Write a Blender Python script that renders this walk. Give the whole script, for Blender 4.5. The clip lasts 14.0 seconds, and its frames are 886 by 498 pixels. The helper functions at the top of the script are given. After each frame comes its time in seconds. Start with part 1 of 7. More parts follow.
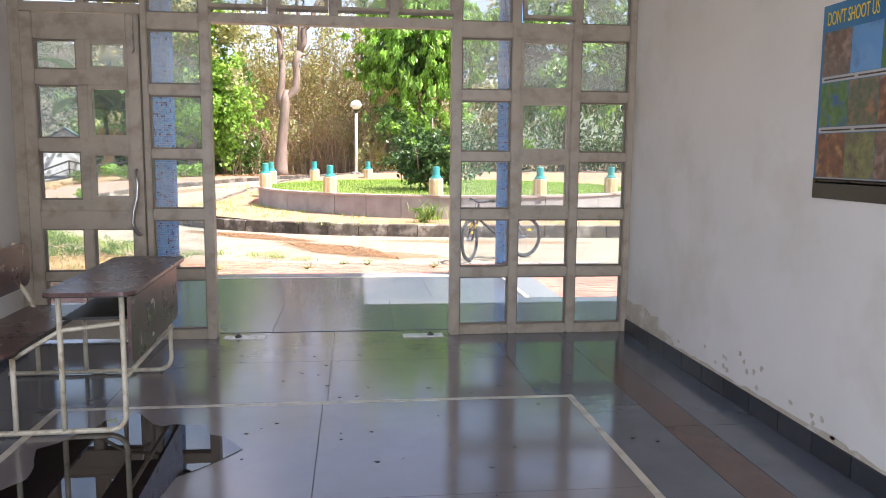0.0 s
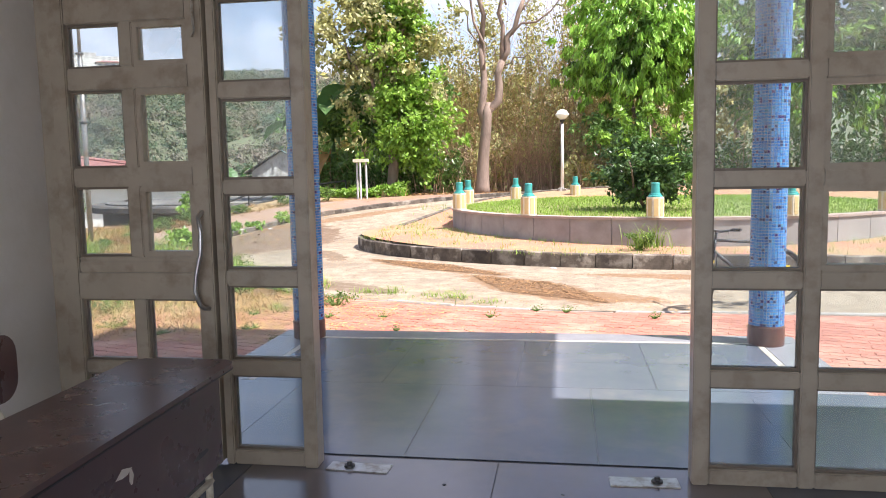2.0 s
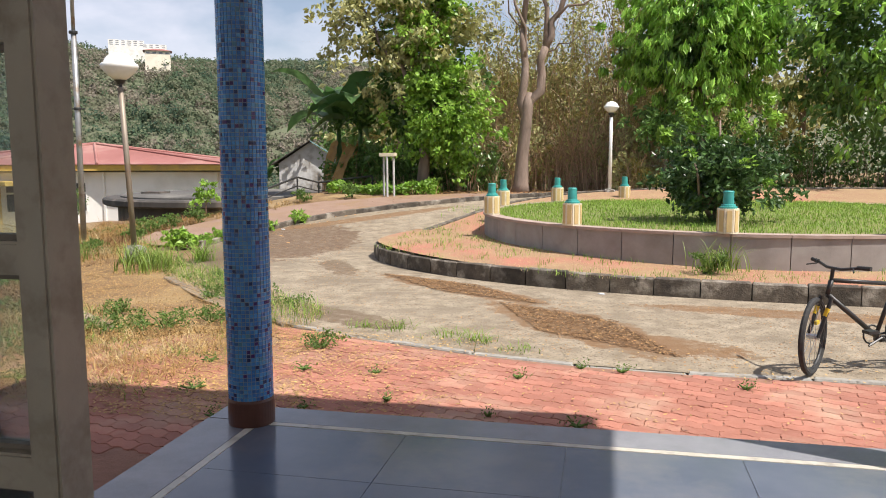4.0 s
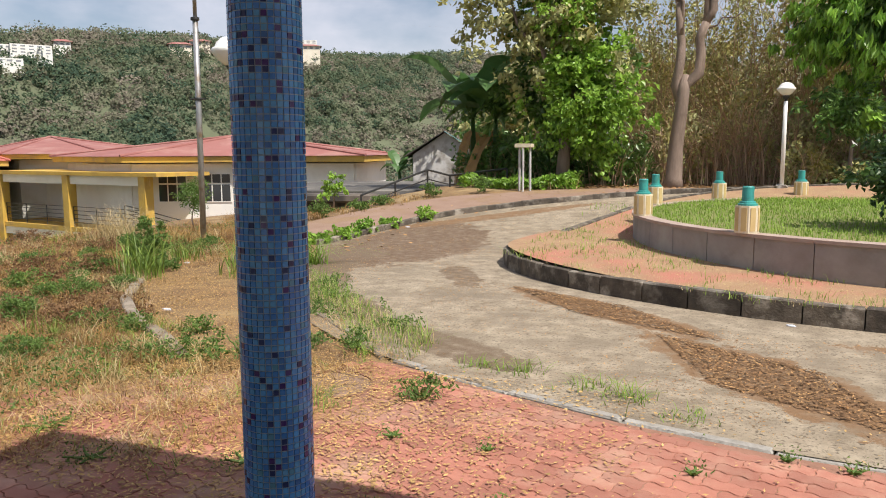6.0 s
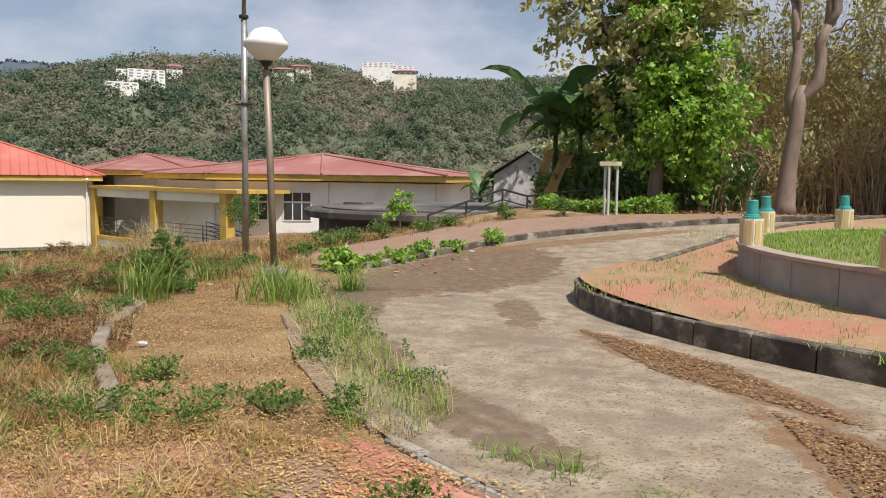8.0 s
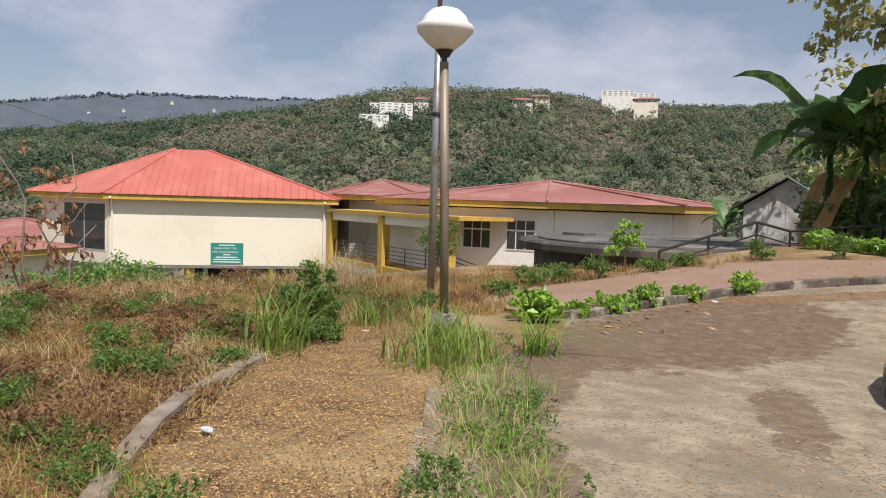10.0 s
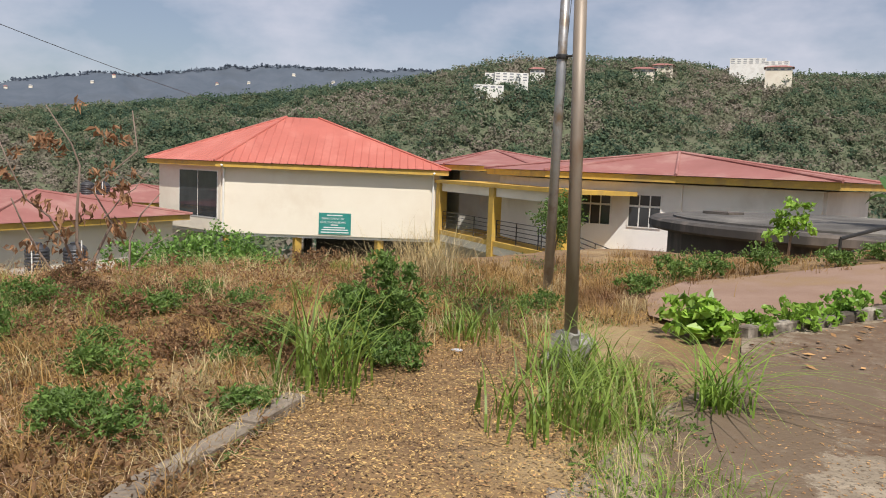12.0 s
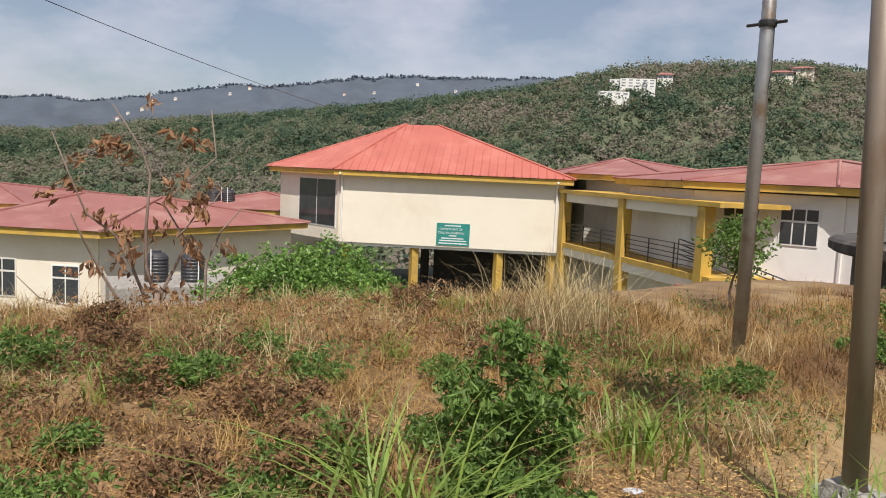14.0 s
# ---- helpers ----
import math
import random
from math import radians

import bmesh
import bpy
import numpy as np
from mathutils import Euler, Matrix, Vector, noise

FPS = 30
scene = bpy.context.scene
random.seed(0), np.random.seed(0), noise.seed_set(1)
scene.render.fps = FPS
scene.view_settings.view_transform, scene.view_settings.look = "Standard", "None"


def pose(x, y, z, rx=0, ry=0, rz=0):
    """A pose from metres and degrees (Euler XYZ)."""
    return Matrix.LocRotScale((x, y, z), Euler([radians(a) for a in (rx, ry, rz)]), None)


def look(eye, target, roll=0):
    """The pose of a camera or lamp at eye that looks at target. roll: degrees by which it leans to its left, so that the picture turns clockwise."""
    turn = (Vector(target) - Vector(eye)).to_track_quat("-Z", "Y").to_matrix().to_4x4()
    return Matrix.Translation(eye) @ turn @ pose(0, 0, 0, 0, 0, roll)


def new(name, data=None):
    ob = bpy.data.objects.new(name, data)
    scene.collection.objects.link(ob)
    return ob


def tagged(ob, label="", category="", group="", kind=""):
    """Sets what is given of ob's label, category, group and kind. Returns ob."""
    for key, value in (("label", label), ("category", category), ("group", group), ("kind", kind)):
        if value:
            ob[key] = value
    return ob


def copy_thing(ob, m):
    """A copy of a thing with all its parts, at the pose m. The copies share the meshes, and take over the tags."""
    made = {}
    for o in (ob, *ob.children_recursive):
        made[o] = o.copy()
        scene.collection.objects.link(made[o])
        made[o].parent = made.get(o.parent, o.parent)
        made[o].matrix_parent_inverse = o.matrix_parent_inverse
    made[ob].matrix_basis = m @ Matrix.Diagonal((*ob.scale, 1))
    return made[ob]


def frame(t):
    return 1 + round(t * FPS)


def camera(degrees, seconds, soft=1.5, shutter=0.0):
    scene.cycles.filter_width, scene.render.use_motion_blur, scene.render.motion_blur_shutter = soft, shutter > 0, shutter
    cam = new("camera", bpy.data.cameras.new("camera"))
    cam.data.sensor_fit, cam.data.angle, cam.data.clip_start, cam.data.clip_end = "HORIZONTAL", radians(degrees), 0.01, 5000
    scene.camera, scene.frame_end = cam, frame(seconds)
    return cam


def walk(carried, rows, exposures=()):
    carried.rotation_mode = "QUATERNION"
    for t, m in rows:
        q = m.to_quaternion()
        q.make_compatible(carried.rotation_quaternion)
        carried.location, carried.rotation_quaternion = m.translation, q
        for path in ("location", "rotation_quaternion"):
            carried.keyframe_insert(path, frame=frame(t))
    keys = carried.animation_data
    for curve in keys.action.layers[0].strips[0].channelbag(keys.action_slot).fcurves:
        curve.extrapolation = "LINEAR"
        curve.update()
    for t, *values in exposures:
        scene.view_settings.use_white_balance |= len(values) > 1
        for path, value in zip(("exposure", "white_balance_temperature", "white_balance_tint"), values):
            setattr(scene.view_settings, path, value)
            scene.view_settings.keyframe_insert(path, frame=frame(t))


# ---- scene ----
cam = camera(60.0, 14.0, 1.0)
PATH = [
    (0, (0.157, 0.44, 1.433), (0.388, 2.412, 1.188), 0.5),
    (0.5, (0.305, 0.981, 1.413), (0.394, 2.966, 1.188), -0.5),
    (1, (0.304, 1.554, 1.413), (0.189, 3.541, 1.215), -0.6),
    (1.5, (0.335, 2.169, 1.457), (0.157, 4.152, 1.27), -0.9),
    (2, (0.335, 2.822, 1.491), (0.021, 4.786, 1.282), -1.1),
    (2.2, (0.223, 3.079, 1.499), (-0.083, 5.042, 1.272), -1.0),
    (4.3, (0.18, 5.345, 1.632), (-0.291, 7.275, 1.405), 0.1),
    (4.5, (0.138, 5.51, 1.642), (-0.377, 7.43, 1.418), 0.1),
    (5, (0.017, 5.985, 1.669), (-0.517, 7.897, 1.43), 0.2),
    (5.5, (-0.057, 6.462, 1.663), (-0.676, 8.347, 1.418), 0.1),
    (6, (-0.215, 6.91, 1.644), (-0.973, 8.744, 1.392), -0.3),
    (6.5, (-0.305, 7.322, 1.54), (-1.182, 9.099, 1.272), -0.8),
    (7, (-0.392, 7.767, 1.437), (-1.289, 9.542, 1.229), -0.6),
    (7.2, (-0.439, 7.947, 1.443), (-1.338, 9.725, 1.268), -0.3),
    (9.3, (-1.297, 10.838, 1.376), (-2.527, 12.396, 1.129), 1.9),
    (9.5, (-1.512, 11.042, 1.358), (-2.793, 12.56, 1.127), 1.9),
    (10, (-1.959, 11.578, 1.37), (-3.41, 12.95, 1.244), 1.7),
    (10.5, (-2.43, 12.027, 1.328), (-3.965, 13.301, 1.185), 2.5),
    (11, (-2.941, 12.508, 1.328), (-4.471, 13.784, 1.147), 2.7),
    (11.5, (-3.423, 12.971, 1.347), (-5.003, 14.181, 1.151), 2.5),
    (12, (-4.006, 13.328, 1.325), (-5.633, 14.473, 1.116), 2.4),
    (12.5, (-4.527, 13.713, 1.301), (-6.171, 14.833, 1.094), 2.3),
    (13, (-5.074, 13.983, 1.3), (-6.814, 14.948, 1.103), 2.8),
    (13.5, (-5.687, 14.279, 1.316), (-7.445, 15.215, 1.133), 2.6),
    (14, (-6.227, 14.57, 1.354), (-8.012, 15.449, 1.153), 2.6),
]
EXPOSURE = [(0.0, 1.76, 6250, 18), (1.0, 1.58, 6250, 18), (1.5, 1.48, 6250, 18), (2.2, 1.2, 6300, 17), (4.3, 0.42, 6500, 11), (5.0, 0.36, 6550, 11), (6.5, 0.26, 6550, 11), (9.5, 0.04, 6450, 12), (14.0, 0.03, 6500, 12)]
walk(cam, [(t, look(eye, target, roll)) for t, eye, target, roll in PATH], EXPOSURE)

# ---- light ----
SUN_TO = Vector((0.93, -0.364, 0.0)).normalized()
SUN_UP = radians(58)
sun_dir = SUN_TO * math.cos(SUN_UP) + Vector((0, 0, math.sin(SUN_UP)))
sun = new("sun", bpy.data.lights.new("sun", "SUN"))
sun.data.energy, sun.data.angle, sun.data.color = 4.8, radians(0.7), (1.0, 0.95, 0.88)
sun.matrix_world = look((0, 0, 60), Vector((0, 0, 60)) - sun_dir)

# Two area lamps added to brighten the hall, set in assumed openings.
for nm, eye, aim, sx, sy, power in (("back_opening_light", (0.04, -4.05, 1.55), (0.04, 0, 1.45), 3.9, 2.8, 74), ("side_opening_light", (-2.45, -0.2, 1.75), (0, -0.2, 1.6), 7.2, 2.3, 7)):
    la = new(nm, bpy.data.lights.new(nm, "AREA"))
    la.data.shape, la.data.size, la.data.size_y, la.data.energy, la.data.color = "RECTANGLE", sx, sy, power, (0.86, 0.94, 1.0)
    la.matrix_world = look(eye, aim)

world = bpy.data.worlds.new("world")
scene.world = world
world.use_nodes = True
wn, wl = world.node_tree.nodes, world.node_tree.links
wn.clear()
sky = wn.new("ShaderNodeTexSky")
sky.sky_type, sky.sun_disc = "NISHITA", False
sky.sun_elevation, sky.sun_rotation = SUN_UP, math.atan2(SUN_TO.x, SUN_TO.y)
sky.air_density, sky.dust_density, sky.ozone_density = 1.0, 1.4, 1.3
coord = wn.new("ShaderNodeTexCoord")
squash = wn.new("ShaderNodeMapping")
squash.inputs["Scale"].default_value = (1.6, 1.6, 3.4)
cloud = wn.new("ShaderNodeTexNoise")
cloud.inputs["Scale"].default_value, cloud.inputs["Detail"].default_value = 1.9, 6.0
cloud.inputs["Roughness"].default_value = 0.55
ramp = wn.new("ShaderNodeValToRGB")
ramp.color_ramp.elements[0].position, ramp.color_ramp.elements[1].position = 0.46, 0.66
mixc = wn.new("ShaderNodeMix")
mixc.data_type = "RGBA"
mixc.inputs[7].default_value = (8.6, 8.5, 9.4, 1)
fac = wn.new("ShaderNodeMath")
fac.operation = "MULTIPLY_ADD"
fac.inputs[1].default_value, fac.inputs[2].default_value = 0.56, 0.16
back = wn.new("ShaderNodeBackground")
back.inputs["Strength"].default_value = 0.086
outw = wn.new("ShaderNodeOutputWorld")
wl.new(coord.outputs["Generated"], squash.inputs["Vector"])
wl.new(squash.outputs["Vector"], cloud.inputs["Vector"])
wl.new(cloud.outputs["Fac"], ramp.inputs["Fac"])
wl.new(ramp.outputs["Color"], fac.inputs[0])
wl.new(fac.outputs[0], mixc.inputs[0])
wl.new(sky.outputs["Color"], mixc.inputs[6])
wl.new(mixc.outputs[2], back.inputs["Color"])
wl.new(back.outputs["Background"], outw.inputs["Surface"])


# ---- materials ----
def mat(name, c1, c2=None, rough=0.7, metal=0.0, scale=4.0, detail=5.0, bump=0.0, bump_scale=60.0, c3=None, big=0.6,
        jitter=0.0, island=0.0, spec=0.5, coat=0.0, through_light=0.0, fine=None, stretch=None):
    """Two scales of noise between c1 and c2, stains of c3, relief, and a shift of value from piece to piece."""
    m = bpy.data.materials.new(name)
    m.use_nodes = True
    n, l = m.node_tree.nodes, m.node_tree.links
    b = n["Principled BSDF"]
    c2 = c2 or tuple(c * 0.8 for c in c1)
    tc = n.new("ShaderNodeNewGeometry")
    src = tc.outputs["Position"]
    if stretch:
        mp = n.new("ShaderNodeMapping")
        mp.inputs["Scale"].default_value = stretch
        l.new(src, mp.inputs["Vector"])
        src = mp.outputs["Vector"]

    def nz(s, d=detail):
        t = n.new("ShaderNodeTexNoise")
        t.inputs["Scale"].default_value, t.inputs["Detail"].default_value = s, d
        t.inputs["Roughness"].default_value = 0.62
        l.new(src, t.inputs["Vector"])
        return t.outputs["Fac"]

    def rampf(s, lo, hi):
        r = n.new("ShaderNodeMapRange")
        r.inputs["From Min"].default_value, r.inputs["From Max"].default_value = lo, hi
        l.new(s, r.inputs["Value"])
        return r.outputs["Result"]

    def mixrgb(f, a, c, blend="MIX"):
        x = n.new("ShaderNodeMix")
        x.data_type, x.blend_type = "RGBA", blend
        for sock, v in ((x.inputs[0], f), (x.inputs[6], a), (x.inputs[7], c)):
            if isinstance(v, bpy.types.NodeSocket):
                l.new(v, sock)
            elif isinstance(v, tuple):
                sock.default_value = (*v, 1)
            else:
                sock.default_value = v
        return x.outputs[2]

    col = mixrgb(rampf(nz(scale), 0.32, 0.68), c1, c2)
    if fine:
        col = mixrgb(rampf(nz(fine[0], 2), fine[2], fine[2] + 0.08), col, fine[1])
    if c3:
        col = mixrgb(rampf(nz(big, 7), 0.50, 0.66), col, c3)
    if jitter or island:
        if jitter:
            r = n.new("ShaderNodeObjectInfo").outputs["Random"]
        else:
            r = tc.outputs["Random Per Island"]
        mr = n.new("ShaderNodeMapRange")
        j = jitter or island
        mr.inputs["To Min"].default_value, mr.inputs["To Max"].default_value = 1 - j, 1 + j
        l.new(r, mr.inputs["Value"])
        hv = n.new("ShaderNodeHueSaturation")
        l.new(mr.outputs["Result"], hv.inputs["Value"])
        l.new(col, hv.inputs["Color"])
        col = hv.outputs["Color"]
    l.new(col, b.inputs["Base Color"])
    b.inputs["Metallic"].default_value = metal
    b.inputs["Specular IOR Level"].default_value = spec
    b.inputs["Coat Weight"].default_value = coat
    rr = n.new("ShaderNodeMapRange")
    rr.inputs["To Min"].default_value, rr.inputs["To Max"].default_value = rough * 0.85, min(1, rough * 1.15)
    l.new(nz(scale * 2.3), rr.inputs["Value"])
    l.new(rr.outputs["Result"], b.inputs["Roughness"])
    if bump:
        bp = n.new("ShaderNodeBump")
        bp.inputs["Strength"].default_value, bp.inputs["Distance"].default_value = bump, 0.02
        l.new(nz(bump_scale, 4), bp.inputs["Height"])
        l.new(bp.outputs["Normal"], b.inputs["Normal"])
    if through_light:
        tr = n.new("ShaderNodeBsdfTranslucent")
        l.new(col, tr.inputs["Color"])
        ms = n.new("ShaderNodeMixShader")
        ms.inputs[0].default_value = through_light
        l.new(b.outputs["BSDF"], ms.inputs[1])
        l.new(tr.outputs["BSDF"], ms.inputs[2])
        l.new(ms.outputs[0], n["Material Output"].inputs["Surface"])
    return m


def glass(name, haze, tint=(0.92, 0.97, 0.97), gloss=0.04):
    """A thin dusty pane: light passes, a film of dust scatters a little of it, and it mirrors at a slant."""
    m = bpy.data.materials.new(name)
    m.use_nodes = True
    n, l = m.node_tree.nodes, m.node_tree.links
    n.remove(n["Principled BSDF"])
    clear = n.new("ShaderNodeBsdfTransparent")
    clear.inputs["Color"].default_value = (*tint, 1)
    dust = n.new("ShaderNodeBsdfTranslucent")
    dust.inputs["Color"].default_value = (0.75, 0.8, 0.82, 1)
    gl = n.new("ShaderNodeBsdfGlossy")
    gl.inputs["Roughness"].default_value = gloss
    g = n.new("ShaderNodeNewGeometry")
    t = n.new("ShaderNodeTexNoise")
    t.inputs["Scale"].default_value, t.inputs["Detail"].default_value = 2.2, 6
    l.new(g.outputs["Position"], t.inputs["Vector"])
    mr = n.new("ShaderNodeMapRange")
    mr.inputs["From Min"].default_value, mr.inputs["From Max"].default_value = 0.3, 0.75
    mr.inputs["To Min"].default_value, mr.inputs["To Max"].default_value = haze * 0.5, haze * 1.6
    l.new(t.outputs["Fac"], mr.inputs["Value"])
    a, c = n.new("ShaderNodeMixShader"), n.new("ShaderNodeMixShader")
    l.new(mr.outputs["Result"], a.inputs[0])
    l.new(clear.outputs[0], a.inputs[1])
    l.new(dust.outputs[0], a.inputs[2])
    fr = n.new("ShaderNodeFresnel")
    fr.inputs["IOR"].default_value = 1.4
    l.new(fr.outputs[0], c.inputs[0])
    l.new(a.outputs[0], c.inputs[1])
    l.new(gl.outputs[0], c.inputs[2])
    l.new(c.outputs[0], n["Material Output"].inputs["Surface"])
    return m


M = dict(
    wall=mat("wall_paint", (0.78, 0.75, 0.70), (0.72, 0.69, 0.64), 0.75, scale=1.2, bump=0.08, bump_scale=30, c3=(0.66, 0.62, 0.55), big=0.9),
    ceiling=mat("ceiling_paint", (0.75, 0.74, 0.71), (0.7, 0.69, 0.66), 0.8, scale=1.5),
    frame=mat("frame_paint", (0.40, 0.345, 0.27), (0.34, 0.29, 0.225), 0.38, scale=5, bump=0.06, bump_scale=40, c3=(0.27, 0.22, 0.165), big=7),
    grime=mat("grimy_bead_paint", (0.21, 0.17, 0.13), (0.13, 0.10, 0.075), 0.5, scale=9, bump=0.1, bump_scale=50),
    plaster=mat("bare_plaster", (0.50, 0.43, 0.32), (0.58, 0.51, 0.41), 0.9, scale=14, bump=0.6, bump_scale=60, c3=(0.68, 0.64, 0.57), big=8),
    skirt=mat("black_skirting_tile", (0.018, 0.018, 0.02), (0.03, 0.03, 0.034), 0.4, scale=9, jitter=0.3),
    floor=mat("polished_floor", (0.14, 0.124, 0.128), (0.185, 0.167, 0.17), 0.13, scale=1.3, detail=8, c3=(0.165, 0.145, 0.135), big=2.2, fine=(260, (0.26, 0.23, 0.22), 0.66), bump=0.03, bump_scale=9, spec=1.0),
    floor_dark=mat("dark_granite", (0.07, 0.08, 0.105), (0.10, 0.112, 0.14), 0.13, scale=1.8, detail=8, fine=(240, (0.16, 0.17, 0.19), 0.68), bump=0.03, bump_scale=8, spec=0.8),
    floor_brown=mat("brown_floor_band", (0.085, 0.05, 0.043), (0.115, 0.07, 0.058), 0.16, scale=3, fine=(250, (0.17, 0.12, 0.10), 0.66)),
    porch_tile=mat("dusty_blue_grey_stone", (0.10, 0.115, 0.15), (0.135, 0.15, 0.185), 0.16, scale=1.8, detail=8, fine=(240, (0.19, 0.205, 0.235), 0.68), bump=0.02, bump_scale=8, spec=0.8, c3=(0.16, 0.165, 0.185), big=1.5),
    slab_edge=mat("grey_granite", (0.22, 0.22, 0.24), (0.28, 0.28, 0.30), 0.25, scale=5, fine=(220, (0.4, 0.4, 0.42), 0.62)),
    strip=mat("cream_floor_strip", (0.62, 0.58, 0.50), (0.5, 0.46, 0.38), 0.3, scale=9, c3=(0.32, 0.28, 0.23), big=5),
    joint=mat("floor_joint", (0.04, 0.036, 0.034), None, 0.6),
    steel=mat("worn_steel", (0.62, 0.61, 0.58), (0.42, 0.4, 0.36), 0.35, 0.85, scale=14, c3=(0.28, 0.22, 0.17), big=14),
    chrome=mat("brushed_steel", (0.6, 0.6, 0.6), (0.5, 0.5, 0.5), 0.3, 1.0, scale=20),
    water=mat("still_water", (0.012, 0.009, 0.008), (0.016, 0.011, 0.01), 0.012, scale=3, spec=0.8),
    laminate=mat("brown_laminate", (0.075, 0.035, 0.032), (0.095, 0.045, 0.04), 0.28, scale=3, c3=(0.12, 0.07, 0.06), big=4, fine=(90, (0.16, 0.1, 0.09), 0.70)),
    laminate_edge=mat("black_edge_band", (0.015, 0.013, 0.013), None, 0.4),
    cream_tube=mat("cream_painted_tube", (0.60, 0.56, 0.44), (0.52, 0.47, 0.36), 0.4, scale=9, c3=(0.36, 0.28, 0.18), big=18),
    mosaic=None,
    grout=mat("mosaic_grout", (0.40, 0.44, 0.48), (0.32, 0.36, 0.4), 0.85, scale=30),
    base_tile=mat("brown_base_tile", (0.085, 0.034, 0.022), (0.12, 0.05, 0.033), 0.3, scale=7, fine=(120, (0.2, 0.1, 0.07), 0.66)),
    soil=mat("dry_soil", (0.26, 0.16, 0.07), (0.13, 0.075, 0.038), 0.95, scale=2.6, detail=9, bump=0.7, bump_scale=24, c3=(0.36, 0.26, 0.13), big=0.45, fine=(42, (0.42, 0.30, 0.12), 0.60)),
    road=mat("weathered_concrete", (0.385, 0.32, 0.23), (0.20, 0.157, 0.105), 0.92, scale=4.2, detail=14, bump=0.7, bump_scale=30, c3=(0.205, 0.165, 0.115), big=1.1, fine=(34, (0.15, 0.118, 0.08), 0.57)),
    paver=mat("red_paver", (0.42, 0.18, 0.125), (0.35, 0.14, 0.095), 0.85, scale=7, detail=7, bump=0.35, bump_scale=90, c3=(0.46, 0.27, 0.19), big=1.3, jitter=0.16),
    paver_rest=mat("red_paver_rest", (0.42, 0.18, 0.125), (0.35, 0.14, 0.095), 0.85, scale=7, detail=7, bump=0.35, bump_scale=90, c3=(0.46, 0.27, 0.19), big=1.3, island=0.16),
    bed=mat("sand_bed", (0.33, 0.17, 0.115), (0.25, 0.13, 0.085), 0.95, scale=12, bump=0.4),
    upper_pave=mat("faded_red_pavement", (0.30, 0.20, 0.145), (0.24, 0.15, 0.105), 0.9, scale=1.6, detail=10, bump=0.35, c3=(0.27, 0.175, 0.09), big=0.8),
    kerb=mat("weathered_kerb", (0.13, 0.105, 0.078), (0.055, 0.045, 0.035), 0.94, scale=6, detail=10, bump=0.7, bump_scale=36, c3=(0.30, 0.265, 0.215), big=3.4, jitter=0.35),
    lime=mat("limewashed_kerb", (0.34, 0.29, 0.23), (0.17, 0.135, 0.095), 0.95, scale=4, detail=9, bump=0.6, bump_scale=35, c3=(0.16, 0.13, 0.10), big=2.4),
    rubble=mat("concrete_lump", (0.40, 0.38, 0.34), (0.24, 0.22, 0.19), 0.95, scale=6, detail=9, bump=0.7, bump_scale=30),
    stone=mat("grey_stone_cladding", (0.32, 0.29, 0.265), (0.23, 0.205, 0.185), 0.75, scale=2.4, detail=8, bump=0.15, c3=(0.33, 0.31, 0.28), big=1.3, jitter=0.14),
    coping=mat("reddish_coping", (0.42, 0.33, 0.28), (0.34, 0.25, 0.2), 0.8, scale=4, bump=0.2),
    cream_post=mat("cream_painted_concrete", (0.74, 0.67, 0.50), (0.66, 0.58, 0.41), 0.8, scale=6, bump=0.2, c3=(0.5, 0.43, 0.31), big=4),
    yellow_rib=mat("ochre_rib_paint", (0.60, 0.45, 0.20), (0.52, 0.38, 0.17), 0.8, scale=6),
    teal=mat("teal_paint", (0.03, 0.26, 0.23), (0.045, 0.33, 0.30), 0.5, scale=7, c3=(0.05, 0.2, 0.17), big=6),
    grass=mat("green_grass", (0.27, 0.40, 0.06), (0.18, 0.30, 0.045), 0.7, scale=1.2, island=0.35, through_light=0.35),
    grass_dry=mat("dry_grass", (0.45, 0.295, 0.105), (0.30, 0.175, 0.06), 0.8, scale=0.7, island=0.45, through_light=0.3, c3=(0.18, 0.09, 0.04), big=0.5),
    straw=mat("pale_straw", (0.62, 0.52, 0.30), (0.50, 0.38, 0.18), 0.8, scale=2, island=0.3, through_light=0.35),
    weed=mat("weed_green", (0.16, 0.26, 0.055), (0.11, 0.19, 0.04), 0.6, scale=1.5, island=0.4, through_light=0.38),
    blade=mat("broad_blade", (0.27, 0.36, 0.07), (0.17, 0.27, 0.045), 0.5, scale=2, island=0.35, through_light=0.4),
    leaf=mat("bright_leaf", (0.30, 0.47, 0.065), (0.19, 0.35, 0.045), 0.42, scale=0.8, island=0.4, through_light=0.38),
    leaf_pale=mat("pale_olive_leaf", (0.52, 0.50, 0.24), (0.36, 0.38, 0.14), 0.55, scale=0.7, island=0.4, through_light=0.4, c3=(0.38, 0.32, 0.09), big=0.7),
    leaf_mango=mat("mango_leaf", (0.36, 0.58, 0.10), (0.24, 0.45, 0.065), 0.38, scale=0.6, island=0.45, through_light=0.38),
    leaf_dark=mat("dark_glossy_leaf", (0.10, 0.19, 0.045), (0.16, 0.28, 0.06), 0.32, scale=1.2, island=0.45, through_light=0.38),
    hedge=mat("hedge_leaf", (0.19, 0.32, 0.06), (0.12, 0.23, 0.045), 0.45, scale=0.9, island=0.45, through_light=0.3),
    leaf_bush=mat("dark_bush_leaf", (0.055, 0.11, 0.032), (0.09, 0.165, 0.045), 0.3, scale=1.2, island=0.5, through_light=0.25),
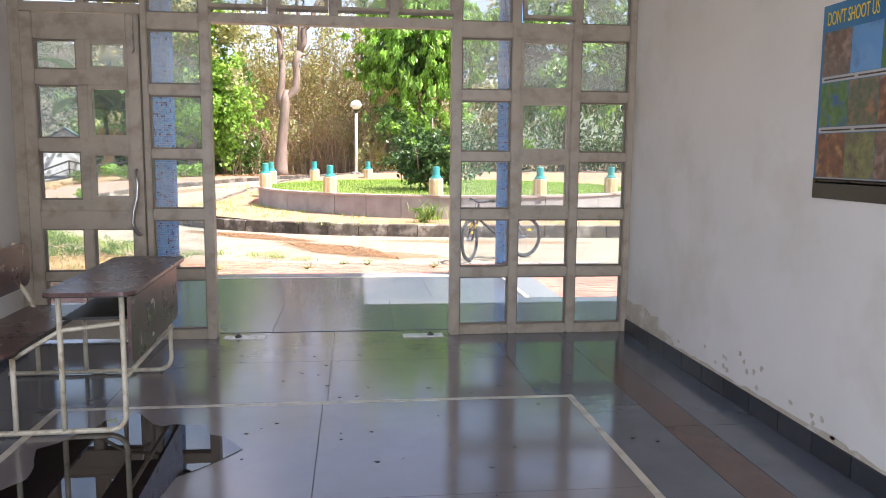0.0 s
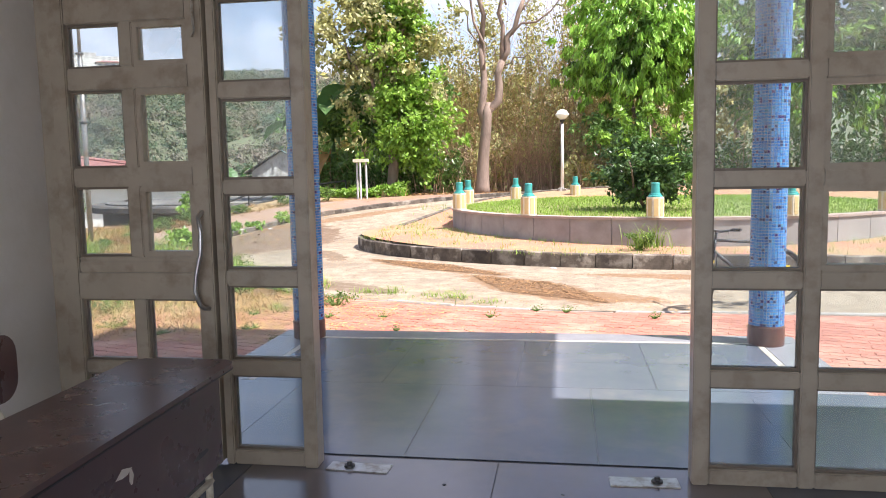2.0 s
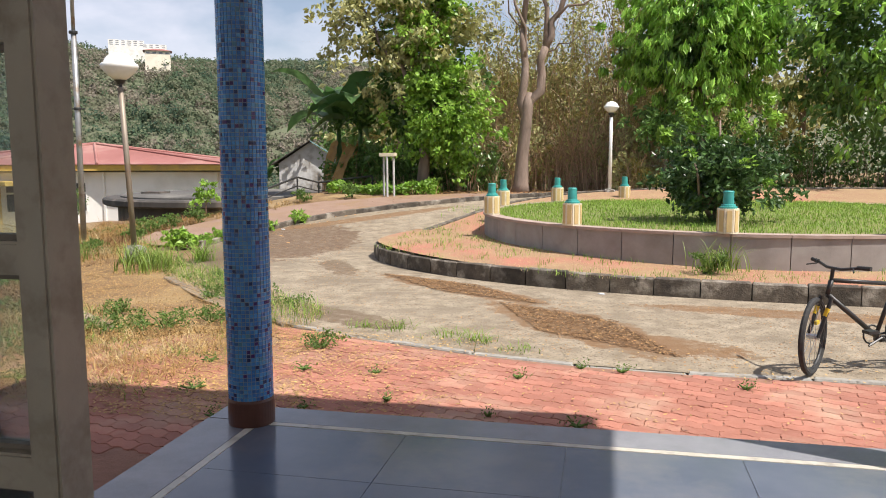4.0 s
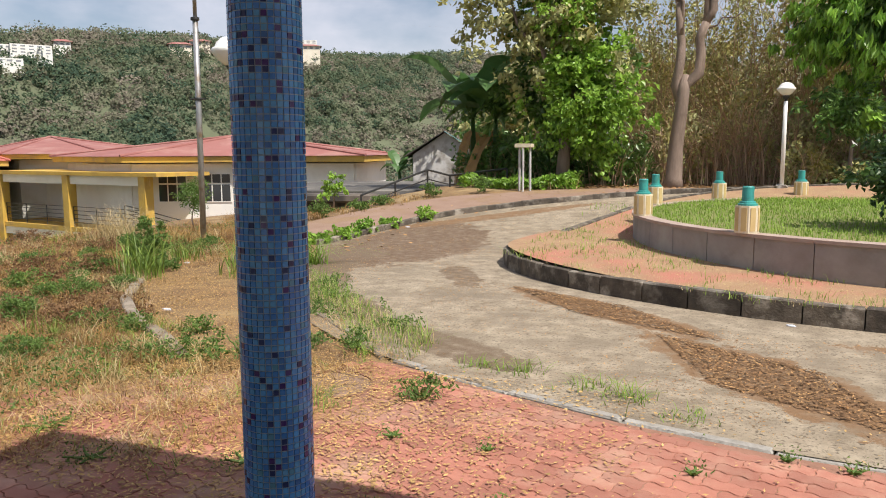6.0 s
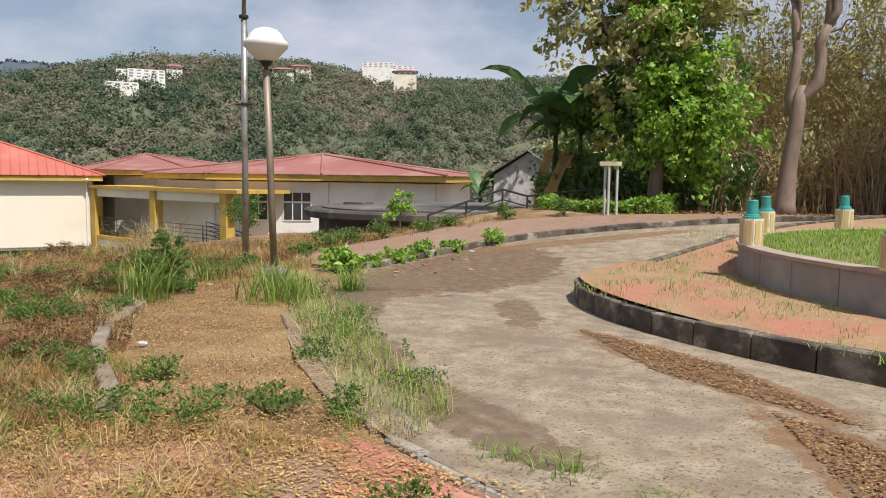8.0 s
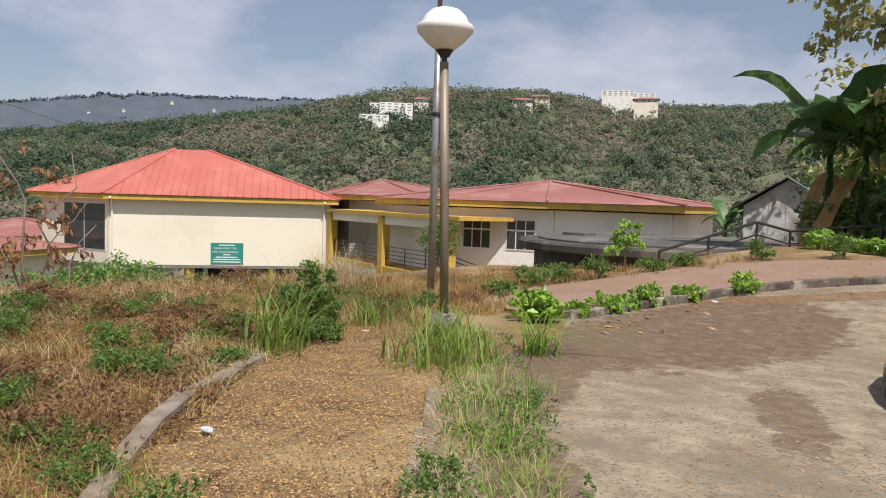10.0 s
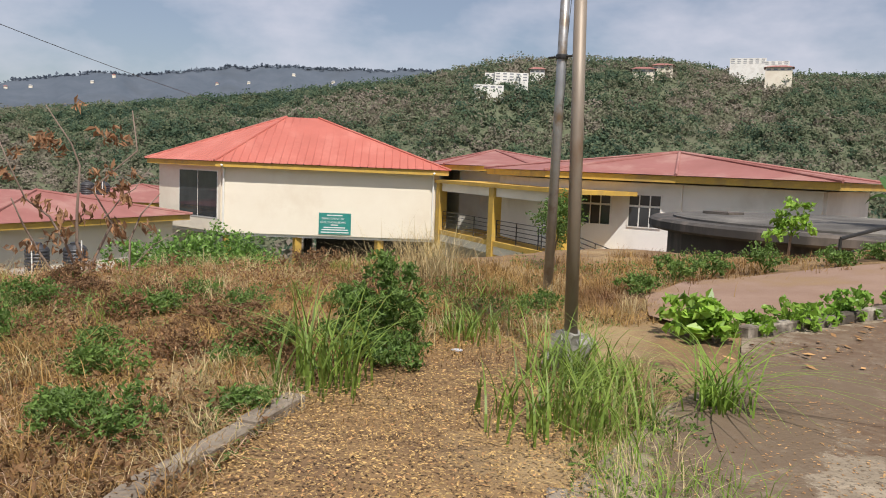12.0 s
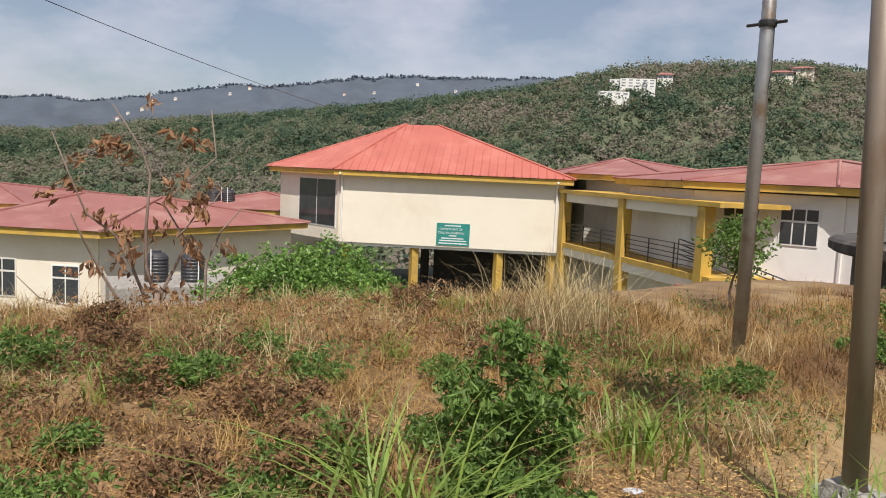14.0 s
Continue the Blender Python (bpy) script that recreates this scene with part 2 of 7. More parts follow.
    leaf_brown=mat("withered_leaf", (0.36, 0.20, 0.10), (0.25, 0.13, 0.065), 0.8, scale=1.5, island=0.4, through_light=0.25),
    scrub_brown=mat("dark_dead_scrub", (0.24, 0.135, 0.06), (0.15, 0.085, 0.042), 0.85, scale=1.5, island=0.4, through_light=0.2),
    banana=mat("banana_leaf", (0.10, 0.20, 0.06), (0.07, 0.15, 0.04), 0.45, scale=2, island=0.3, through_light=0.35),
    banana_dry=mat("dead_banana_leaf", (0.48, 0.30, 0.10), (0.32, 0.17, 0.07), 0.8, scale=3, island=0.3, through_light=0.38),
    bark=mat("grey_brown_bark", (0.29, 0.215, 0.17), (0.19, 0.14, 0.105), 0.9, scale=5, detail=8, bump=0.7, bump_scale=28, stretch=(1, 1, 0.3)),
    twig=mat("dry_twig", (0.58, 0.42, 0.28), (0.44, 0.29, 0.18), 0.9, scale=1.2, island=0.35),
    litter=mat("fallen_leaf", (0.42, 0.25, 0.10), (0.30, 0.15, 0.06), 0.85, scale=2, island=0.5),
    petal=mat("yellow_petal", (0.50, 0.33, 0.12), (0.38, 0.23, 0.085), 0.8, scale=2, island=0.4),
    hill=mat("hill_soil", (0.12, 0.135, 0.075), (0.095, 0.11, 0.06), 0.95, scale=0.06, c3=(0.095, 0.09, 0.055), big=0.012),
    pole=mat("galvanised_pole", (0.42, 0.42, 0.41), (0.33, 0.33, 0.32), 0.4, 0.6, scale=6, c3=(0.26, 0.19, 0.12), big=3),
    pole_brown=mat("dull_brown_pole", (0.30, 0.25, 0.195), (0.24, 0.19, 0.14), 0.5, 0.3, scale=6, c3=(0.2, 0.12, 0.07), big=3, stretch=(1, 1, 0.3)),
    opal=mat("opal_glass", (0.82, 0.81, 0.77), (0.76, 0.74, 0.68), 0.25, scale=5),
    black=mat("black_paint", (0.02, 0.02, 0.02), (0.035, 0.033, 0.03), 0.45, scale=8),
    rubber=mat("tyre_rubber", (0.022, 0.022, 0.022), (0.035, 0.034, 0.032), 0.8, scale=20),
    cream=mat("cream_building", (0.84, 0.77, 0.63), (0.80, 0.72, 0.58), 0.85, scale=0.5, detail=8, c3=(0.76, 0.67, 0.53), big=0.25),
    white=mat("white_building", (0.84, 0.82, 0.76), (0.78, 0.76, 0.70), 0.85, scale=0.6, detail=8, c3=(0.70, 0.67, 0.60), big=0.3),
    ochre=mat("ochre_trim", (0.62, 0.40, 0.075), (0.53, 0.33, 0.06), 0.7, scale=1.2, c3=(0.42, 0.27, 0.08), big=0.8),
    roof=mat("red_sheet_roof", (0.50, 0.15, 0.11), (0.43, 0.125, 0.09), 0.5, scale=0.5, detail=8, c3=(0.52, 0.18, 0.135), big=0.4),
    roof_old=mat("faded_red_roof", (0.33, 0.135, 0.115), (0.28, 0.11, 0.09), 0.7, scale=0.6, detail=8, c3=(0.38, 0.20, 0.165), big=0.4),
    # near-black colour that paints the shade in undercroft, doorway and openings
    dark=mat("recess_shade", (0.03, 0.028, 0.025), (0.045, 0.04, 0.035), 0.8, scale=2),
    window=mat("dark_window_glass", (0.035, 0.04, 0.045), (0.06, 0.065, 0.07), 0.05, scale=0.6, spec=0.8),
    window_far=mat("grey_far_window", (0.22, 0.23, 0.25), (0.30, 0.30, 0.31), 0.4, scale=0.4),
    sign=mat("green_sign", (0.02, 0.22, 0.19), (0.03, 0.26, 0.22), 0.5, scale=2),
    sign_text=mat("white_lettering", (0.8, 0.82, 0.8), None, 0.6),
    tank=mat("black_plastic_tank", (0.035, 0.035, 0.038), (0.055, 0.055, 0.058), 0.5, scale=2),
    stain=mat("blackened_concrete", (0.05, 0.045, 0.04), (0.085, 0.075, 0.065), 0.9, scale=0.9, detail=9, bump=0.3, c3=(0.17, 0.14, 0.115), big=0.9, stretch=(1, 1, 0.25)),
    slab_top=mat("mossy_slab", (0.13, 0.12, 0.105), (0.07, 0.065, 0.058), 0.95, scale=0.8, detail=9, bump=0.4, c3=(0.20, 0.185, 0.16), big=0.6),
    sheet=mat("old_grey_sheet", (0.60, 0.59, 0.57), (0.50, 0.49, 0.47), 0.6, scale=2, c3=(0.28, 0.25, 0.21), big=1.2),
    blue_sheet=mat("blue_green_sheet", (0.22, 0.42, 0.46), (0.3, 0.48, 0.5), 0.5, scale=2),
    paper=mat("litter_paper", (0.55, 0.58, 0.64), (0.42, 0.46, 0.52), 0.7, scale=14),
    island=mat("island_soil", (0.36, 0.24, 0.13), (0.30, 0.17, 0.10), 0.95, scale=1.6, detail=9, bump=0.5, c3=(0.42, 0.17, 0.115), big=0.55, fine=(30, (0.46, 0.36, 0.16), 0.60)),
    turf=mat("grassy_soil", (0.16, 0.20, 0.05), (0.24, 0.22, 0.08), 0.95, scale=1.4, detail=9, bump=0.5),
    clear=glass("dusty_pane", 0.07), frosted=glass("hazy_pane", 0.22), 
)


def mosaic_material():
    """Blue glass tesserae: one value from piece to piece through a ramp of blues, with some violet and dark ones."""
    m = bpy.data.materials.new("blue_mosaic")
    m.use_nodes = True
    n, l = m.node_tree.nodes, m.node_tree.links
    b = n["Principled BSDF"]
    g = n.new("ShaderNodeNewGeometry")
    r = n.new("ShaderNodeValToRGB")
    r.color_ramp.interpolation = "CONSTANT"
    stops = [(0.0, (0.05, 0.19, 0.50)), (0.14, (0.075, 0.26, 0.58)), (0.3, (0.06, 0.21, 0.52)), (0.46, (0.08, 0.28, 0.58)),
             (0.6, (0.09, 0.33, 0.66)), (0.72, (0.11, 0.34, 0.60)), (0.82, (0.045, 0.14, 0.36)), (0.88, (0.018, 0.03, 0.11)), (0.925, (0.055, 0.02, 0.13)), (0.965, (0.09, 0.26, 0.38))]
    e = r.color_ramp.elements
    while len(e) < len(stops):
        e.new(0.5)
    for k, (p, c) in enumerate(stops):
        e[k].position, e[k].color = p, (*c, 1)
    l.new(g.outputs["Random Per Island"], r.inputs["Fac"])
    l.new(r.outputs["Color"], b.inputs["Base Color"])
    b.inputs["Roughness"].default_value = 0.22
    return m


M["mosaic"] = mosaic_material()


def forest_material(name, dry):
    """Tree by tree another hue, from dark evergreen to grey-brown leafless crowns, with whole stretches greener or drier."""
    m = bpy.data.materials.new(name)
    m.use_nodes = True
    n, l = m.node_tree.nodes, m.node_tree.links
    b = n["Principled BSDF"]
    g = n.new("ShaderNodeNewGeometry")
    cell = n.new("ShaderNodeTexVoronoi")
    cell.inputs["Scale"].default_value = 0.15
    l.new(g.outputs["Position"], cell.inputs["Vector"])
    sep = n.new("ShaderNodeSeparateColor")
    l.new(cell.outputs["Color"], sep.inputs["Color"])
    wide = n.new("ShaderNodeTexNoise")
    wide.inputs["Scale"].default_value, wide.inputs["Detail"].default_value = 0.011, 4
    l.new(g.outputs["Position"], wide.inputs["Vector"])
    a = n.new("ShaderNodeMath")
    a.operation = "MULTIPLY_ADD"
    a.inputs[1].default_value = 0.55
    l.new(sep.outputs[0], a.inputs[0])
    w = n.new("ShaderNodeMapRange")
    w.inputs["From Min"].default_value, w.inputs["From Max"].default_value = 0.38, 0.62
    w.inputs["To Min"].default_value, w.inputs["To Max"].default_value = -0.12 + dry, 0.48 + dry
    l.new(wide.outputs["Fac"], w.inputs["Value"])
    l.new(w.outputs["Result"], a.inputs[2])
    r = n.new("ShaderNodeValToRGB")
    # Darks lifted and greyed: distance haze is painted into the crown colours.
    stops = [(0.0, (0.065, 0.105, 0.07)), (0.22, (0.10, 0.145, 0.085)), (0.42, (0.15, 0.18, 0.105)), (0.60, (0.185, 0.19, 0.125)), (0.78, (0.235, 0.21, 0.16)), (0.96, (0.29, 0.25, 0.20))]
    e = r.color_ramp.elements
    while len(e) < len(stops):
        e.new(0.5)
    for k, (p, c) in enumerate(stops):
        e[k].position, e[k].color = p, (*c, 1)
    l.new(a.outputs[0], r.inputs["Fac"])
    h = n.new("ShaderNodeHueSaturation")
    v = n.new("ShaderNodeMapRange")
    v.inputs["To Min"].default_value, v.inputs["To Max"].default_value = 0.55, 1.4
    twigs = n.new("ShaderNodeTexNoise")
    twigs.inputs["Scale"].default_value, twigs.inputs["Detail"].default_value, twigs.inputs["Roughness"].default_value = 0.9, 5, 0.75
    l.new(g.outputs["Position"], twigs.inputs["Vector"])
    v.inputs["From Min"].default_value, v.inputs["From Max"].default_value = 0.3, 0.7
    l.new(twigs.outputs["Fac"], v.inputs["Value"])
    l.new(v.outputs["Result"], h.inputs["Value"])
    l.new(r.outputs["Color"], h.inputs["Color"])
    l.new(h.outputs["Color"], b.inputs["Base Color"])
    b.inputs["Roughness"].default_value = 0.95
    b.inputs["Specular IOR Level"].default_value = 0.1
    tr = n.new("ShaderNodeBsdfTranslucent")
    l.new(h.outputs["Color"], tr.inputs["Color"])
    ms = n.new("ShaderNodeMixShader")
    ms.inputs[0].default_value = 0.35
    l.new(b.outputs["BSDF"], ms.inputs[1])
    l.new(tr.outputs["BSDF"], ms.inputs[2])
    l.new(ms.outputs[0], n["Material Output"].inputs["Surface"])
    return m


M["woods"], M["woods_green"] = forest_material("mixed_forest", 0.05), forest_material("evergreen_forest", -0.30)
# Blue-grey stands in for air haze, painted into the far ridge's colour.
M["far_ridge"] = mat("haze_painted_woods", (0.17, 0.20, 0.24), (0.135, 0.165, 0.205), 0.95, scale=0.03, detail=8, c3=(0.13, 0.15, 0.175), big=0.006, spec=0.1, through_light=0.4)


def stains(material, spots):
    """Lays ragged stains over a material: (x, y, half length, half width, turn, colour, how ragged)."""
    n, l = material.node_tree.nodes, material.node_tree.links
    b = n["Principled BSDF"]
    col = b.inputs["Base Color"].links[0].from_socket
    g = n.new("ShaderNodeNewGeometry")
    t = n.new("ShaderNodeTexNoise")
    t.inputs["Scale"].default_value, t.inputs["Detail"].default_value, t.inputs["Roughness"].default_value = 2.6, 12, 0.78
    l.new(g.outputs["Position"], t.inputs["Vector"])
    t2 = n.new("ShaderNodeTexNoise")
    t2.inputs["Scale"].default_value, t2.inputs["Detail"].default_value, t2.inputs["Roughness"].default_value = 7.0, 8, 0.7
    l.new(g.outputs["Position"], t2.inputs["Vector"])
    worn = n.new("ShaderNodeMapRange")
    worn.inputs["From Min"].default_value, worn.inputs["From Max"].default_value = 0.36, 0.56
    worn.inputs["To Min"].default_value, worn.inputs["To Max"].default_value = 0.5, 1.0
    l.new(t2.outputs["Fac"], worn.inputs["Value"])
    for x, y, a, c, turn, colour, ragged in spots:
        mp = n.new("ShaderNodeMapping")
        mp.vector_type = "TEXTURE"
        mp.inputs["Location"].default_value = (x, y, 0)
        mp.inputs["Rotation"].default_value = (0, 0, radians(turn))
        mp.inputs["Scale"].default_value = (a, c, 1000)
        l.new(g.outputs["Position"], mp.inputs["Vector"])
        ln = n.new("ShaderNodeVectorMath")
        ln.operation = "LENGTH"
        l.new(mp.outputs["Vector"], ln.inputs[0])
        ad = n.new("ShaderNodeMath")
        ad.operation = "MULTIPLY_ADD"
        ad.inputs[1].default_value = ragged
        l.new(t.outputs["Fac"], ad.inputs[0])
        l.new(ln.outputs["Value"], ad.inputs[2])
        mr = n.new("ShaderNodeMapRange")
        k = 0.5 * ragged
        mr.inputs["From Min"].default_value, mr.inputs["From Max"].default_value = 0.93 + k, 0.84 + k
        l.new(ad.outputs[0], mr.inputs["Value"])
        mx = n.new("ShaderNodeMix")
        mx.data_type = "RGBA"
        thin = n.new("ShaderNodeMath")
        thin.operation = "MULTIPLY"
        l.new(mr.outputs["Result"], thin.inputs[0])
        l.new(worn.outputs["Result"], thin.inputs[1])
        l.new(thin.outputs[0], mx.inputs[0])
        l.new(col, mx.inputs[6])
        mx.inputs[7].default_value = (*colour, 1)
        col = mx.outputs[2]
    l.new(col, b.inputs["Base Color"])


BROWN, SILT, DAMP = (0.20, 0.115, 0.055), (0.15, 0.105, 0.065), (0.135, 0.085, 0.05)
stains(M["road"], [(-0.1, 13.5, 1.9, 0.55, -50, BROWN, 1.6), (-1.9, 15.75, 2.0, 0.36, -38, BROWN, 1.5), (0.6, 12.85, 1.1, 0.42, -18, BROWN, 1.5), (2.6, 14.6, 2.2, 0.3, -8, BROWN, 1.8),
                   (-6.7, 20.6, 1.7, 3.2, 4, DAMP, 1.3), (-6.3, 16.9, 0.45, 2.2, 28, SILT, 1.6), (-3.0, 13.6, 1.3, 0.33, -30, SILT, 1.7), (-4.7, 14.9, 1.4, 0.35, -45, SILT, 2.2), (-6.9, 18.3, 0.6, 1.8, 12, SILT, 1.5), (-5.9, 24.2, 3.2, 0.3, 40, BROWN, 1.5), (-4.3, 17.5, 1.2, 0.3, -60, SILT, 2.4)])


# ---- builders ----
def mesh_of(name, verts, faces, material, smooth=False):
    me = bpy.data.meshes.new(name)
    me.from_pydata(verts if isinstance(verts, list) else verts.tolist(), [], faces if isinstance(faces, list) else faces.tolist())
    if material:
        me.materials.append(material)
    if smooth:
        me.shade_smooth()
    return me


def thing(name, label, category, at=(0, 0, 0), turn=0.0, group="", kind=""):
    ob = new(name)
    ob.matrix_world = pose(*at, 0, 0, turn)
    return tagged(ob, label, category, group, kind)


def part(name, bm, material, parent, label="", smooth=False):
    """Links a bmesh, or (verts, faces), as one mesh object under parent."""
    if isinstance(bm, bmesh.types.BMesh):
        me = bpy.data.meshes.new(name)
        bm.to_mesh(me)
        bm.free()
        me.materials.append(material)
        if smooth:
            me.shade_smooth()
    else:
        me = mesh_of(name, bm[0], bm[1], material, smooth)
    ob = new(name, me)
    ob.parent = parent
    return tagged(ob, label)


def solo(name, bm, material, label, category, kind="", group="", smooth=False):
    ob = part(name, bm, material, None, label, smooth)
    return tagged(ob, label, category, group, kind)


def box(x0, x1, y0, y1, z0, z1, bevel=0.0, bm=None):
    own = bm is None
    bm = bm or bmesh.new()
    vs = [bm.verts.new(p) for p in ((x0, y0, z0), (x1, y0, z0), (x1, y1, z0), (x0, y1, z0), (x0, y0, z1), (x1, y0, z1), (x1, y1, z1), (x0, y1, z1))]
    fs = [bm.faces.new([vs[i] for i in f]) for f in ((3, 2, 1, 0), (4, 5, 6, 7), (0, 1, 5, 4), (1, 2, 6, 5), (2, 3, 7, 6), (3, 0, 4, 7))]
    if bevel:
        es = list({e for f in fs for e in f.edges})
        bmesh.ops.bevel(bm, geom=es, offset=bevel, segments=2, affect="EDGES")
    return bm


def boxes(rows, bevel=0.0):
    bm = bmesh.new()
    for r in rows:
        box(*r, bevel=bevel, bm=bm)
    return bm


def tube(points, radii, n=8, caps=True):
    """A round bar along points; radii is one number or one a point."""
    pts = [Vector(p) for p in points]
    if not isinstance(radii, (list, tuple)):
        radii = [radii] * len(pts)
    verts, faces = [], []
    side = None
    for i, p in enumerate(pts):
        d = (pts[min(i + 1, len(pts) - 1)] - pts[max(i - 1, 0)]).normalized()
        if side is None:
            side = d.orthogonal().normalized()
        side = (side - d * side.dot(d)).normalized()
        up = d.cross(side)
        for k in range(n):
            a = 2 * math.pi * k / n
            verts.append(tuple(p + (side * math.cos(a) + up * math.sin(a)) * radii[i]))
    for i in range(len(pts) - 1):
        for k in range(n):
            faces.append((i * n + k, i * n + (k + 1) % n, (i + 1) * n + (k + 1) % n, (i + 1) * n + k))
    if caps:
        faces.append(tuple(range(n))[::-1])
        faces.append(tuple((len(pts) - 1) * n + k for k in range(n)))
    return verts, faces


def join(pieces):
    verts, faces = [], []
    for v, f in pieces:
        o = len(verts)
        verts += list(v)
        faces += [tuple(i + o for i in q) for q in f]
    return verts, faces


def lathe(profile, n=24):
    """Turned round z: (radius, height) from the bottom up."""
    verts, faces = [], []
    for r, z in profile:
        verts += [(r * math.cos(2 * math.pi * k / n), r * math.sin(2 * math.pi * k / n), z) for k in range(n)]
    for i in range(len(profile) - 1):
        for k in range(n):
            faces.append((i * n + k, i * n + (k + 1) % n, (i + 1) * n + (k + 1) % n, (i + 1) * n + k))
    faces.append(tuple(range(n))[::-1])
    faces.append(tuple((len(profile) - 1) * n + k for k in range(n)))
    return verts, faces


def prism(outline, z0, z1, top=True, bottom=True):
    n = len(outline)
    verts = [(x, y, z0) for x, y in outline] + [(x, y, z1) for x, y in outline]
    faces = [(i, (i + 1) % n, n + (i + 1) % n, n + i) for i in range(n)]
    if top:
        faces.append(tuple(range(n, 2 * n)))
    if bottom:
        faces.append(tuple(range(n))[::-1])
    return verts, faces


RNG = np.random.default_rng(7)


def leaves(centres, length, width, droop=0.3, up=0.5, spread=0.35, dirs=None):
    """One folded leaf of two halves at every centre; dirs pulls the tips that way."""
    c = np.asarray(centres, float)
    n = len(c)
    d = RNG.normal(size=(n, 3))
    if dirs is not None:
        d = d * 0.6 + np.asarray(dirs)
    d[:, 2] -= droop
    d /= np.linalg.norm(d, axis=1, keepdims=True) + 1e-9
    r = RNG.normal(size=(n, 3))
    r[:, 2] += 0.2
    s = np.cross(d, r)
    s /= np.linalg.norm(s, axis=1, keepdims=True) + 1e-9
    nrm = np.cross(s, d)
    k = (length * (1 + spread * RNG.uniform(-1, 1, n)))[:, None]
    w = k * (width / length)
    base, tip = c - d * k * 0.5, c + d * k * 0.5 - nrm * k * 0.08
    mid = c + nrm * w * up * 0.3
    v = np.stack([base, mid - s * w * 0.5, tip, mid + s * w * 0.5], axis=1).reshape(-1, 3)
    i = np.arange(n)[:, None] * 4
    f = np.concatenate([i + np.array([[0, 1, 2]]), i + np.array([[0, 2, 3]])], axis=1).reshape(-1, 3)
    return v.tolist(), f.tolist()


def ball(n, radii, shell=0.5):
    """n points in an ellipsoid, the most of them towards its skin."""
    d = RNG.normal(size=(n, 3))
    d /= np.linalg.norm(d, axis=1, keepdims=True)
    r = RNG.uniform(shell, 1, n)[:, None]
    return d * r * np.asarray(radii)


def blades(points, height, width, lean=0.5, segs=3, spread=0.4):
    """Bent grass blades that rise from points."""
    p = np.asarray(points, float)
    n = len(p)
    a = RNG.uniform(0, 2 * np.pi, n)
    h = height * (1 + spread * RNG.uniform(-1, 1, n))
    le = lean * RNG.uniform(0.3, 1.4, n)
    out = np.stack([np.cos(a), np.sin(a), np.zeros(n)], 1)
    side = np.stack([-np.sin(a), np.cos(a), np.zeros(n)], 1) * (width * 0.5)
    rows = []
    for k in range(segs + 1):
        t = k / segs
        c = p + out * (h * le * t * t)[:, None] + np.array([0, 0, 1]) * (h * (t - 0.35 * le * t * t * t))[:, None]
        w = side * (1 - t) ** 0.7
        rows += [c - w, c + w] if k < segs else [c]
    m = len(rows)
    v = np.stack(rows, 1).reshape(-1, 3)
    i = np.arange(n)[:, None] * m
    fs = []
    for k in range(segs - 1):
        fs.append(i + np.array([[2 * k, 2 * k + 1, 2 * k + 3, 2 * k + 2]]))
    quads = np.stack(fs, 1).reshape(-1, 4).tolist() if fs else []
    tri = (i + np.array([[2 * segs - 2, 2 * segs - 1, 2 * segs]])).tolist()
    return v.tolist(), quads + tri


def limb(a, b, wob=0.1, n=5):
    a, b = Vector(a), Vector(b)
    L = (b - a).length
    return [a.lerp(b, k / n) + (Vector(RNG.normal(size=3)) * wob * L * 0.25 if 0 < k < n else Vector()) for k in range(n + 1)]


def smooth01(t):
    t = max(0.0, min(1.0, t))
    return t * t * (3 - 2 * t)


def lie(x, y):
    """Height of the land."""
    z = -0.20 + 0.80 * smooth01((y - 20.5) / 8.5) * smooth01((x + 13) / 4)
    edge = -14.4 - max(0.0, y - 21) * 0.22
    if y > 25:
        edge += 4.4 * smooth01((y - 25) / 4)
    if x < edge:
        z -= 7.6 * smooth01((edge - x) / 11)
    if x < -70:
        z -= 26 * smooth01((-70 - x) / 70)
    if y > 62:
        z -= 20 * smooth01((y - 62) / 60) * smooth01((-x - 8) / 20)
    return z


# ---- the hall ----
XL, XR, YF, YB, HC = -2.30, 2.38, 6.46, -4.0, 3.15
INSET_L, INSET_R, INSET_Y = -1.47, 1.42, 4.81

hall_floor = thing("floor", "dark polished stone floor with brown and black fields", "floor", kind="structure")
part("floor_slab", box(XL - 0.2, XR + 0.2, YB - 0.2, YF + 0.14, -0.20, -0.004), M["joint"], hall_floor)


def slabs(x0, x1, y0, y1, nx, ny, material, name="floor_tile"):
    """Stone slabs with thin dark joints."""
    g = 0.002
    for i in range(nx):
        for j in range(ny):
            xa, xb = x0 + (x1 - x0) * i / nx, x0 + (x1 - x0) * (i + 1) / nx
            ya, yb = y0 + (y1 - y0) * j / ny, y0 + (y1 - y0) * (j + 1) / ny
            part(name, box(xa + g, xb - g, ya + g, yb - g, -0.02, 0.0), material, hall_floor)


slabs(INSET_L, INSET_R, YB, INSET_Y - 0.04, 2, 7, M["floor"])
slabs(XL, INSET_L - 0.04, YB, INSET_Y, 1, 6, M["floor_dark"])
slabs(INSET_R + 0.04, 1.80, YB, INSET_Y, 1, 6, M["floor_dark"])
slabs(1.80, 2.02, YB, 5.6, 1, 7, M["floor_brown"])
slabs(2.02, XR, YB, 5.6, 1, 7, M["floor_dark"])
slabs(XL, -1.25, INSET_Y, YF + 0.12, 1, 2, M["floor_dark"])
slabs(-1.25, 1.25, INSET_Y, YF + 0.12, 2, 2, M["floor"])
slabs(1.25, 1.80, INSET_Y, YF + 0.12, 1, 2, M["floor_dark"])
